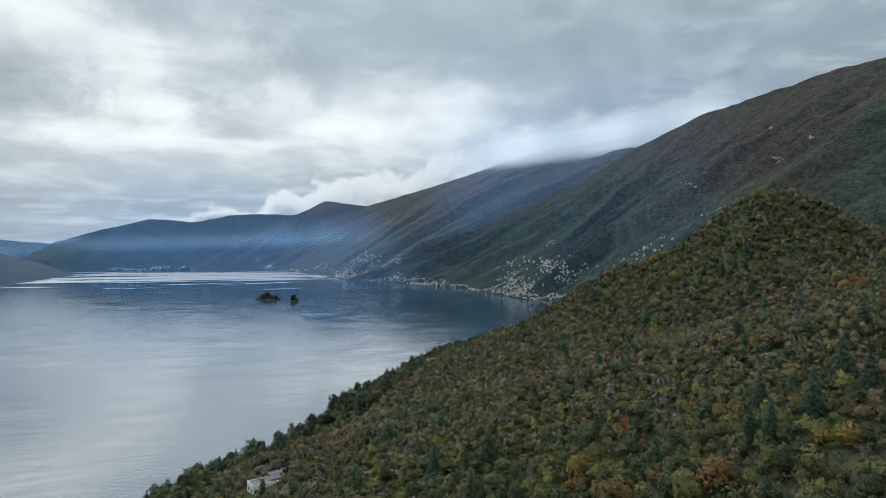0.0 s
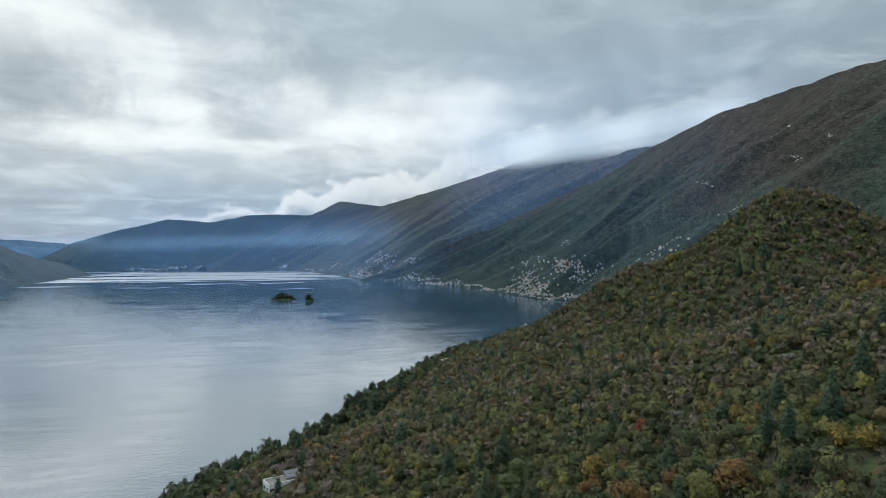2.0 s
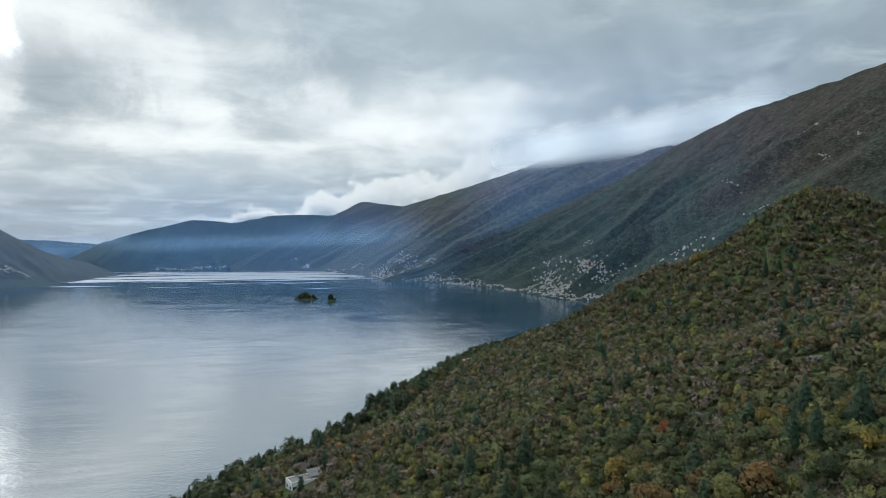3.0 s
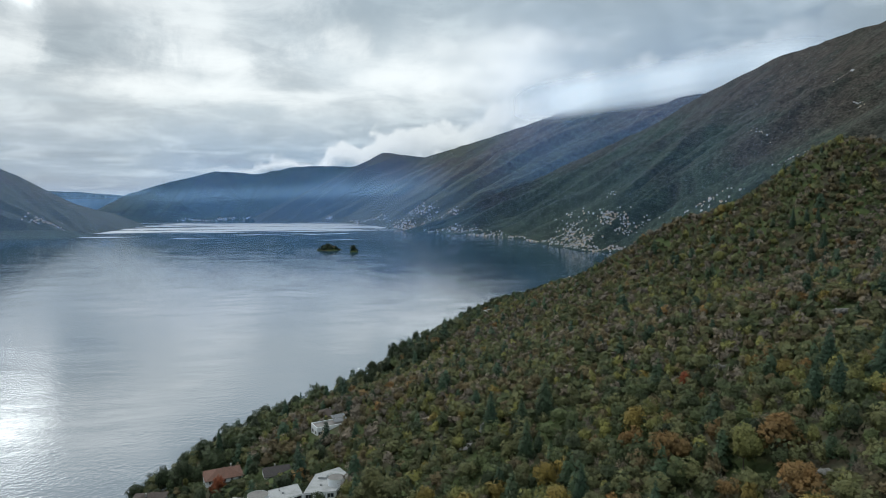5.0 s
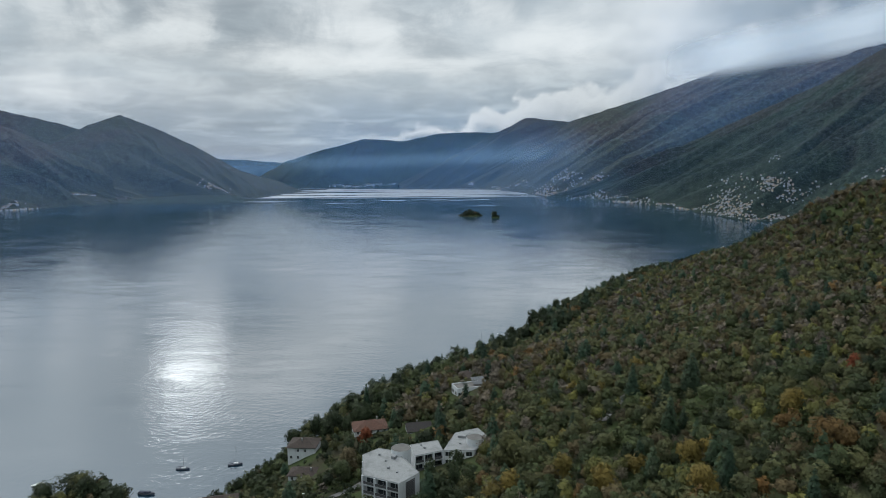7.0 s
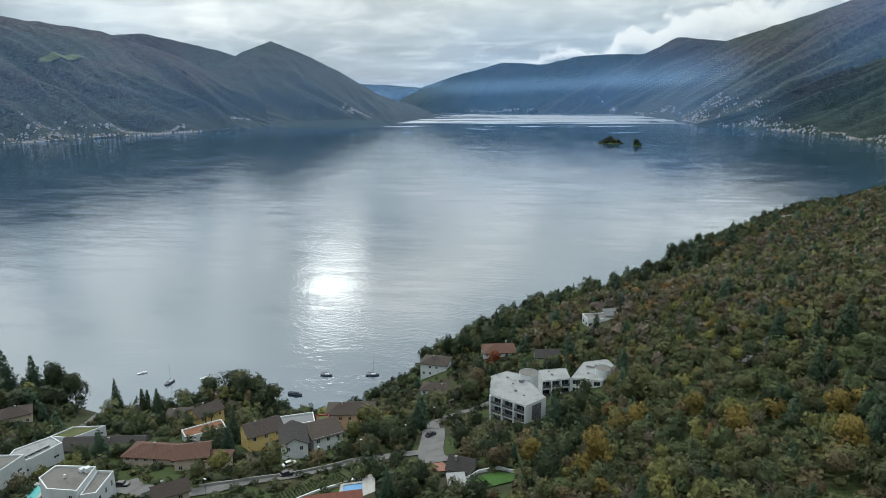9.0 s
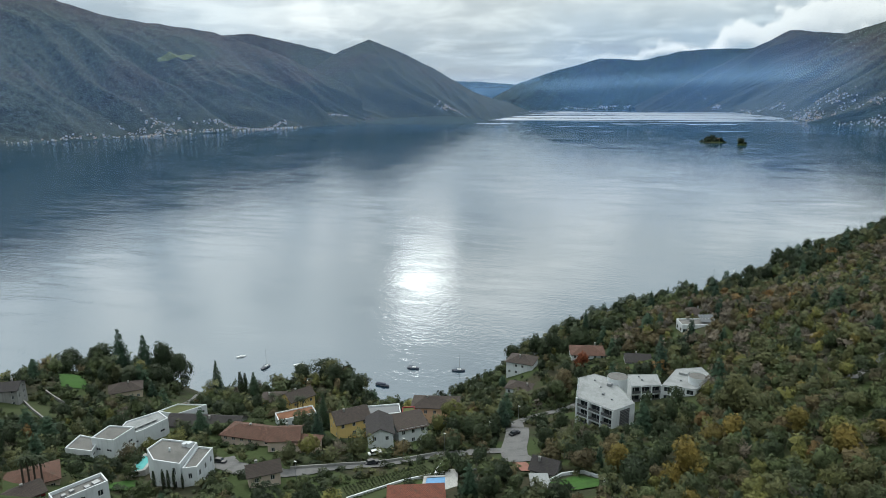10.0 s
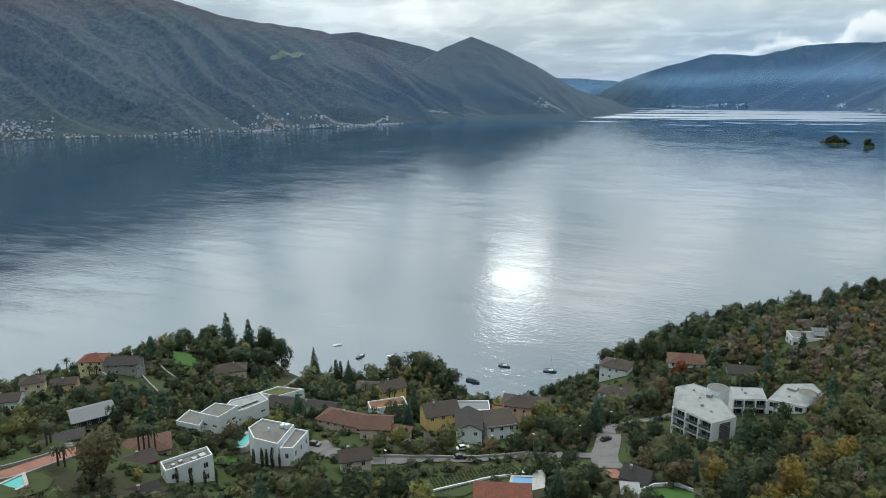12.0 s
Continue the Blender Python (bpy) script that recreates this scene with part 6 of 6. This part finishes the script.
far_white_mat = plaster("village_white_render", (0.44, 0.45, 0.47), 0.3)
pale_roof_mat = tiles("weathered_tiles", (0.20, 0.15, 0.13), (0.16, 0.125, 0.11))
KINDS = [
    (14, 11, 9, "hip", far_white_mat, pale_roof_mat, "white lakeside village house with tiled roof"),
    (18, 11, 8, "gable", far_white_mat, pale_roof_mat, "long white village house with tiled roof"),
    (12, 10, 10, "hip", beige_mat, terra_tile_mat, "cream village house with terracotta roof"),
    (20, 12, 12, "hip", far_white_mat, flat_roof_mat, "large white building with pale roof"),
    (11, 9, 7, "gable", beige_mat, pale_roof_mat, "beige village house with tiled roof"),
    (15, 10, 9, "hip", pink_mat, terra_tile_mat, "pinkish village house with terracotta roof"),
]
CLUSTERS = {
    "mountain_right": ("houses of the lakeside village on the slope", [
        (0.41, 0.02, 0.80, 0.02, 0.004, 0.006, 62), (0.76, 0.03, 0.90, 0.10, 0.02, 0.03, 50), (0.50, 0.04, 0.62, 0.07, 0.018, 0.022, 62), (0.58, 0.09, 0.61, 0.20, 0.022, 0.03, 40), (0.52, 0.16, 0.44, 0.11, 0.012, 0.014, 52), (0.44, 0.11, 0.40, 0.17, 0.010, 0.018, 24),
        (0.371, 0.146, 0.328, 0.137, 0.008, 0.012, 22), (0.332, 0.23, 0.318, 0.236, 0.005, 0.008, 8), (0.309, 0.285, 0.306, 0.29, 0.005, 0.010, 9), (0.305, 0.652, 0.300, 0.655, 0.008, 0.004, 5), (0.259, 0.483, 0.255, 0.485, 0.004, 0.004, 3), (0.216, 0.539, 0.215, 0.54, 0.003, 0.003, 2), (0.344, 0.449, 0.35, 0.445, 0.006, 0.003, 3), (0.552, 0.315, 0.54, 0.31, 0.01, 0.01, 4)]),
    "mountain_behind": ("houses of the further lakeside town", [
        (0.25, 0.02, 0.45, 0.012, 0.004, 0.006, 55), (0.36, 0.03, 0.44, 0.03, 0.015, 0.012, 40), (0.49, 0.12, 0.38, 0.10, 0.02, 0.025, 48), (0.33, 0.09, 0.26, 0.08, 0.015, 0.012, 26), (0.24, 0.10, 0.20, 0.16, 0.01, 0.01, 14), (0.55, 0.06, 0.68, 0.04, 0.01, 0.008, 20), (0.91, 0.45, 0.90, 0.2, 0.02, 0.06, 16), (0.78, 0.04, 0.80, 0.05, 0.01, 0.01, 8)]),
    "mountain_left": ("houses along the opposite shore", [
        (0.29, 0.010, 0.83, 0.012, 0.004, 0.006, 62), (0.285, 0.05, 0.32, 0.04, 0.012, 0.018, 42), (0.54, 0.075, 0.60, 0.10, 0.016, 0.012, 22), (0.55, 0.03, 0.63, 0.03, 0.012, 0.008, 28), (0.68, 0.055, 0.74, 0.05, 0.018, 0.008, 30), (0.77, 0.07, 0.81, 0.075, 0.008, 0.008, 14)]),
    "mountain_cape": ("houses below the cape mountain", [(0.04, 0.09, 0.16, 0.11, 0.005, 0.004, 14), (0.37, 0.10, 0.45, 0.10, 0.015, 0.02, 18), (0.50, 0.20, 0.53, 0.24, 0.01, 0.02, 8)]),
    "mountain_far": ("houses on the farthest shore", [(0.40, 0.06, 0.64, 0.05, 0.01, 0.012, 26)]),
}
village_rng = random.Random(21)
singles = 0
for slope, (group, rows) in CLUSTERS.items():
    models = [village_house(*k) for k in KINDS]
    for ob in models:
        ob["group"] = group
    one_by_one = slope == "mountain_right"
    joined = {}
    for u0, v0, u1, v1, su, sv, count in rows:
        for _ in range(int(count * (3.3 if one_by_one else 2.8))):
            f = village_rng.random()
            u = u0 + (u1 - u0) * f + village_rng.gauss(0, su)
            v = max(v0 + (v1 - v0) * f + village_rng.gauss(0, sv), 0.008)
            p = on_slope(slope, u, v)
            q = on_slope(slope, u + 0.004, v)
            turn = math.atan2(q[1] - p[1], q[0] - p[0]) + village_rng.gauss(0, 0.3)
            size = village_rng.uniform(0.17, 0.38) * (0.7 if v > 0.25 else 1.0) * (1.0 if one_by_one else 1.3)
            model = village_rng.choices(models, (5, 4, 2, 1, 2, 2))[0]
            m = Matrix.LocRotScale(Vector((p[0], p[1], max(p[2], 1.5))), Euler((0, 0, turn)), Vector((size, size, size)))
            if one_by_one and u < 0.56 and singles < 285:
                singles += 1
                made = copy_thing(model, m)
                made.scale = (size, size, size)
                continue
            for child in model.children:
                bm = joined.setdefault(child.data.materials[0].name, (bmesh.new(), child.data.materials[0]))[0]
                start = len(bm.verts)
                bm.from_mesh(child.data)
                bm.verts.ensure_lookup_table()
                for vert in bm.verts[start:]:
                    vert.co = m @ vert.co
    for bm, mat in joined.values():
        tagged(part("distant_houses", bm, mat), f"pale {group}", "houses", kind="stuff")
    for ob in models:
        for o in (*ob.children_recursive, ob):
            bpy.data.objects.remove(o)


def slope_patch(slope, u0, u1, v0, v1, mat, label, lift=4.0):
    us, vs = np.linspace(0, 1, 24), np.linspace(0, 1, 8)
    c00, c10, c01, c11 = (on_slope(slope, *q) for q in ((u0, v0), (u1, v0), (u0, v1), (u1, v1)))
    pts = []
    for i, v in enumerate(vs):
        row = []
        for u in us:
            w = 0.5 + (v - 0.5) * (0.25 + 0.75 * math.sin(math.pi * min(max(u, 0.06), 0.94)) + 0.12 * math.sin(u * 17))
            flat_p = (c00 * (1 - u) + c10 * u) * (1 - w) + (c01 * (1 - u) + c11 * u) * w
            real_p = on_slope(slope, u0 + (u1 - u0) * u, v0 + (v1 - v0) * w)
            row.append((real_p[0], real_p[1], max(flat_p[2], real_p[2]) + lift))
        pts.append(row)
    tagged(new("meadow", grid_mesh("meadow", np.array(pts), 8, 24, [mat])), label, "meadow", kind="structure")


slope_patch("mountain_left", 0.620, 0.676, 0.590, 0.645, clearing_mat, "pale green clearing high on the wooded mountain", 6)


# ---- mist over the lake's far end, and sheets that paint distance haze ----
def mist(name, b0, b1, h0, h1, distance, colour, thick, label, scale, seed, fade=0.3, even=0.15, soft=0.45):
    """A thin tinted sheet for mist, cloud or painted distance haze, densest at mid height and fading at its edges."""
    mat = bpy.data.materials.new(name)
    mat.use_nodes = True
    m = Nodes(mat.node_tree)
    uv = m.add("ShaderNodeUVMap").outputs[0]
    xyz = m.add("ShaderNodeSeparateXYZ")
    m.put(xyz.inputs[0], uv)
    U, V = xyz.outputs[0], xyz.outputs[1]
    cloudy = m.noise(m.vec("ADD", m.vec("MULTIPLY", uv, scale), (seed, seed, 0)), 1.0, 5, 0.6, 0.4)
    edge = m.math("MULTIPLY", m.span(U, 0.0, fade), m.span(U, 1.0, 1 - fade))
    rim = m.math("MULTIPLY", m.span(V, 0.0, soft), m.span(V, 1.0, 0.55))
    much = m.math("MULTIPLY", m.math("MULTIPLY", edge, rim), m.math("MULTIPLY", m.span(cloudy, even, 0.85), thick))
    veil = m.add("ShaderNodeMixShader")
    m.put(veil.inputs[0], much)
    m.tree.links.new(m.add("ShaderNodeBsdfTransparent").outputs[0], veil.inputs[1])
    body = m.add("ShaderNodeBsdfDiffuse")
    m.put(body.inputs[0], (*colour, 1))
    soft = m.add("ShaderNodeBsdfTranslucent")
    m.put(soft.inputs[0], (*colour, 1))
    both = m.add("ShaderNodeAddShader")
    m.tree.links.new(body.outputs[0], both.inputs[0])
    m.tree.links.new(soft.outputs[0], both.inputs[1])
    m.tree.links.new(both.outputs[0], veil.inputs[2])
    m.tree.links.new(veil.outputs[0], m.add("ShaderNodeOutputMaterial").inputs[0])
    cols, rows = 60, 10
    pts = [[survey(b0 + (b1 - b0) * i / (cols - 1), (h0[0] + (h0[1] - h0[0]) * i / (cols - 1)) * (1 - j / (rows - 1)) + (h1[0] + (h1[1] - h1[0]) * i / (cols - 1)) * j / (rows - 1), (distance[0] + (distance[1] - distance[0]) * i / (cols - 1) if isinstance(distance, tuple) else distance) + 40 * math.sin(i * 0.4)) for i in range(cols)] for j in range(rows)]
    me = grid_mesh(name, np.array(pts), rows, cols, [mat])
    layer = me.uv_layers.new()
    idx = np.zeros(len(me.loops), np.int32)
    me.loops.foreach_get("vertex_index", idx)
    layer.data.foreach_set("uv", np.stack([(idx % cols) / (cols - 1), (idx // cols) / (rows - 1)], -1).astype(np.float32).ravel())
    ob = new(name, me)
    ob.visible_shadow = False
    return tagged(ob, label, "mist", kind="structure")


# distance haze painted in: added see-through blue sheets that tint the ranges behind
HAZE_TINT = (0.17, 0.42, 0.92)
mist("haze", -115, 1, (-9, -9), (18, 4.5), 2480, HAZE_TINT, 0.072, "thin blue-tinted sheet that paints haze over the lake before the far mountains", (1.5, 1, 1), 1.0, 0.06, -1.5)
mist("haze", -8, 27, (-9, -9), (18, 18), (2050, 1380), HAZE_TINT, 0.036, "faint blue-tinted sheet that paints haze before the wooded mountainside", (1.5, 1, 1), 8.0, 0.25, -1.5)
mist("haze", -4, 30, (-9, -9), (20, 20), (3230, 3450), HAZE_TINT, 0.09, "thin blue-tinted sheet that paints haze before the further range", (1.5, 1, 1), 4.0, 0.22, -1.5)
mist("haze", -44, -24, (-4, -4), (1.5, 1.5), 4850, (0.30, 0.50, 0.80), 0.35, "pale blue sheet that paints haze before the farthest mountains", (1.5, 1, 1), 5.0, 0.12, -1.5)
mist("haze", -31, -3, (-6, -6), (8, 8), 3300, HAZE_TINT, 0.065, "thin blue-tinted sheet that paints haze at the far end of the lake", (1.5, 1, 1), 6.0, 0.22, -1.5)
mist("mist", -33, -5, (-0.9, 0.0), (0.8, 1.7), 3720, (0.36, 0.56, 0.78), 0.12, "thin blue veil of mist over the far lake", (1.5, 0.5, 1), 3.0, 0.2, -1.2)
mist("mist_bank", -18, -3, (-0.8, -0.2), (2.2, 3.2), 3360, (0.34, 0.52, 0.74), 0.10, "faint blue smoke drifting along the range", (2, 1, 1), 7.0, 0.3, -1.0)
mist("cloud_veil", -1, 27, (5.6, 8.4), (9.6, 13.0), 4120, (0.72, 0.76, 0.79), 0.95, "low cloud clinging to the range", (2.6, 1.0, 1), 11.0, 0.25, -0.7, 0.3)


# ---- boats ----
def boat(x, y, turn, long, hull_mat, mast, label, cabin=True, cover=False):
    ob = thing("sailboat" if mast else "motorboat", x, y, 0, label, "boat", "boats moored in the bay")
    ob.rotation_euler = (0, 0, radians(turn))
    bm = bmesh.new()
    rings = []
    for f, wide, low in ((-0.5, 0.72, -0.25), (-0.25, 0.95, -0.35), (0.05, 1.0, -0.4), (0.3, 0.72, -0.35), (0.44, 0.32, -0.2), (0.5, 0.03, 0.1)):
        b_ = long * 0.16 * wide
        top = 0.09 * long + 0.05 * max(f, 0) * long
        rings.append([bm.verts.new((f * long, s_ * b_ * k, z)) for s_, k, z in ((-1, 1, top), (-1, 0.8, 0.1), (0, 0, low), (1, 0.8, 0.1), (1, 1, top))])
    for a, b in zip(rings, rings[1:]):
        for k in range(4):
            bm.faces.new((a[k], a[k + 1], b[k + 1], b[k]))
        bm.faces.new((a[4], a[0], b[0], b[4]))
    bm.faces.new(rings[0])
    part("hull", bm, hull_mat, ob)
    if cabin:
        bm = bmesh.new()
        box(bm, -0.1 * long, -0.09 * long, 0.085 * long, 0.22 * long, 0.09 * long, 0.17 * long)
        bmesh.ops.bevel(bm, geom=bm.edges[:], offset=0.12, segments=2, affect="EDGES")
        part("cabin", bm, cover_mat if cover else hull_white_mat, ob)
    if cover:
        bm = bmesh.new()
        box(bm, -0.46 * long, -0.13 * long, 0.09 * long, -0.12 * long, 0.13 * long, 0.14 * long)
        bmesh.ops.bevel(bm, geom=bm.edges[:], offset=0.1, segments=2, affect="EDGES")
        part("cover", bm, cover_mat, ob, "dark canvas cover")
    if mast:
        bm = bmesh.new()
        tube(bm, (0.08 * long, 0, 0.1 * long), (0.08 * long, 0, mast), 0.09, 0.05)
        part("mast", bm, steel_mat, ob)
        bm = bmesh.new()
        tube(bm, (0.08 * long, 0, 0.24 * long), (-0.38 * long, 0, 0.24 * long), 0.14, 0.12)
        part("boom", bm, cover_mat, ob, "boom with furled sail")
        bm = bmesh.new()
        for a, b in (((0.08 * long, 0, mast - 0.2), (0.49 * long, 0, 0.14 * long)), ((0.08 * long, 0, mast - 0.2), (-0.49 * long, 0, 0.1 * long))):
            tube(bm, a, b, 0.02, 0.02, 4)
        part("rigging", bm, steel_mat, ob)


boat(-208.2, 292.4, 32, 7.5, hull_dark_mat, 10.5, "dark-hulled sailboat moored in the bay")
boat(-231.9, 280.0, 20, 7.0, hull_dark_mat, 9.0, "small dark sailboat with bare mast")
boat(-304.5, 231.0, 100, 7.5, hull_dark_mat, 12.0, "sailboat seen end-on at its mooring")
boat(-329.8, 232.3, 60, 5.5, hull_white_mat, 0, "small white motorboat at a mooring")
boat(-291.2, 244.5, 55, 6.0, hull_white_mat, 0, "white motorboat with low cabin", True)
boat(-231.3, 252.4, 10, 8.5, hull_dark_mat, 0, "dark motorboat under canvas cover", True, True)
boat(-139.0, 562.9, 40, 8.0, hull_dark_mat, 11.0, "dark sailboat moored off the wooded shore")
boat(-268.0, 232.0, 30, 6.5, hull_white_mat, 0, "white motorboat close to the shore trees", False)


def buoy(x, y, r, label):
    ob = thing("mooring_buoy", x, y, 0, label, "buoy", "mooring buoys on the lake")
    bm = bmesh.new()
    bmesh.ops.create_icosphere(bm, subdivisions=2, radius=r)
    for v in bm.verts:
        v.co.z = v.co.z * 0.8 + 0.25 * r
    part("float", bm, hull_white_mat, ob)
    bm = bmesh.new()
    tube(bm, (0, 0, 0.8 * r), (0, 0, 1.5 * r), 0.12 * r)
    part("ring_post", bm, steel_mat, ob)


buoy(-131.8, 602.6, 0.9, "dark round buoy off the shore")
for k in range(7):
    f = k / 6
    buoy(86 + 16 * f, 1232 - 72 * f, 1.5, "white float in a row of buoys")
for k in range(6):
    f = k / 5
    buoy(118 + 20 * f, 1284 + 66 * f, 1.5, "white float in a row of buoys")


# ---- cars, lamps and garden walls ----
def car(x, y, turn, mat, label):
    z = float(ground_z(x, y)) + 0.32
    ob = thing("car", x, y, z, label, "car")
    ob.rotation_euler = (0, 0, radians(turn))
    bm = bmesh.new()
    box(bm, -2.1, -0.85, 0.3, 2.1, 0.85, 0.85)
    bmesh.ops.bevel(bm, geom=bm.edges[:], offset=0.12, segments=2, affect="EDGES")
    part("body", bm, mat, ob)
    bm = bmesh.new()
    vs = box(bm, -1.5, -0.74, 0.86, 1.0, 0.74, 1.42)
    for v in vs[4:]:
        v.co.x = v.co.x * 0.72 - 0.1
        v.co.y *= 0.84
    part("cabin_glass", bm, glass_mat, ob, "dark car windows")
    bm = bmesh.new()
    box(bm, -1.12, -0.6, 1.424, 0.6, 0.6, 1.47)
    part("car_roof", bm, mat, ob)
    for sx in (-1.3, 1.3):
        for sy in (-0.8, 0.8):
            bm = bmesh.new()
            tube(bm, (sx, sy - 0.1, 0.32), (sx, sy + 0.1, 0.32), 0.32, sides=14)
            part("wheel", bm, tyre_mat, ob)


dark_car_mat = plain("dark_car_paint", (0.03, 0.032, 0.04), 0.3)
car(-149.2, 212.5, 20, hull_white_mat, "white parked car beside the salmon house")
car(-126.0, 133.0, 60, hull_white_mat, "white car parked along the street")
car(-103.0, 177.0, 75, dark_car_mat, "dark car parked at the road bend")
car(-159.0, 101.5, 20, dark_car_mat, "dark car in the paved yard")
car(-119.0, 124.0, 62, dark_car_mat, "dark car parked by the hedge")


def street_lamp(x, y, tall=6.0):
    ob = thing("street_lamp", x, y, float(ground_z(x, y)), "grey street lamp with small pale head", "street lamp", "lamps along the street")
    bm = bmesh.new()
    tube(bm, (0, 0, -0.5), (0, 0, tall), 0.10, 0.06)
    part("pole", bm, steel_mat, ob)
    bm = bmesh.new()
    box(bm, -0.35, -0.16, tall, 0.55, 0.16, tall + 0.16)
    bmesh.ops.bevel(bm, geom=bm.edges[:], offset=0.05, segments=1, affect="EDGES")
    part("lamp_head", bm, lamp_head_mat, ob)


for x, y in ((-107.7, 168.8), (-110.0, 147.0), (-125.5, 102.0), (-118.0, 137.0), (-113.0, 197.0)):
    street_lamp(x, y)


def garden_wall(line, tall, thick, mat, label):
    """A low wall that follows the slope."""
    bm = bmesh.new()
    pts = []
    for (ax, ay), (bx, by) in zip(line, line[1:]):
        k = max(1, int(math.hypot(bx - ax, by - ay) / 2))
        pts += [(ax + (bx - ax) * i / k, ay + (by - ay) * i / k) for i in range(k)]
    pts.append(line[-1])
    rings = []
    for k, p in enumerate(pts):
        a, b = Vector(pts[max(k - 1, 0)]), Vector(pts[min(k + 1, len(pts) - 1)])
        t = (b - a).normalized()
        nx, ny = -t.y * thick / 2, t.x * thick / 2
        z = float(ground_z(*p))
        rings.append([bm.verts.new(q) for q in ((p[0] + nx, p[1] + ny, z - 1), (p[0] + nx, p[1] + ny, z + tall), (p[0] - nx, p[1] - ny, z + tall), (p[0] - nx, p[1] - ny, z - 1))])
    for a, b in zip(rings, rings[1:]):
        for k in range(3):
            bm.faces.new((a[k], a[k + 1], b[k + 1], b[k]))
    bm.faces.new(rings[0])
    bm.faces.new(rings[-1][::-1])
    bmesh.ops.recalc_face_normals(bm, faces=bm.faces[:])
    tagged(part("garden_wall", bm, mat), label, "wall")


garden_wall([(-106, 101), (-103.5, 110), (-101.5, 118), (-97.5, 125.5), (-93, 128.5), (-88, 134)], 0.9, 0.35, white_mat, "white garden wall curving round the lawn")
garden_wall([(-97.5, 125.5), (-103, 136), (-106, 142)], 0.8, 0.3, white_mat, "short white wall beside the garden steps")
garden_wall([(-69.5, 135.5), (-68, 141.5), (-63.5, 145), (-57.5, 143.5), (-54.5, 137)], 0.9, 0.35, white_mat, "white curved wall round a lawn")
garden_wall([(-134, 107), (-127, 112.5), (-121, 121), (-116, 132), (-110, 143)], 1.0, 0.35, stone_mat, "grey stone wall along the street")
garden_wall([(-173.2, 21), (-175.2, 28), (-178.4, 34), (-182.8, 40)], 0.7, 0.4, stone_mat, "low stone wall beside the paved terrace")
garden_wall([(-166.0, 22), (-167.4, 29), (-170.0, 34), (-174, 39.4)], 0.7, 0.4, stone_mat, "low stone wall above the pool lawn")
garden_wall([(-262, 84), (-276, 84), (-291, 82)], 1.4, 0.5, stone_mat, "dry stone terrace wall in the orchard")
garden_wall([(-258, 94), (-272, 95), (-287, 97)], 1.4, 0.5, stone_mat, "dry stone terrace wall below the old house")
garden_wall([(-262, 108), (-278, 110), (-298, 110)], 1.4, 0.5, stone_mat, "dry stone terrace wall on the meadow")
garden_wall([(-395, 118), (-384, 152), (-352, 178)], 1.6, 0.6, paving_mat, "pale quay wall at the point")
for x, y in ((-112.4, 149.4), (-108.5, 152.5), (-104.5, 157.5), (-98.5, 151.5)):
    stand_tree("brown", x, y, 5.2, (near_rng.choice(DETAIL["brown"]), TRUNK), 5.0, "small clipped reddish-brown street tree", group="street trees at the road bend")
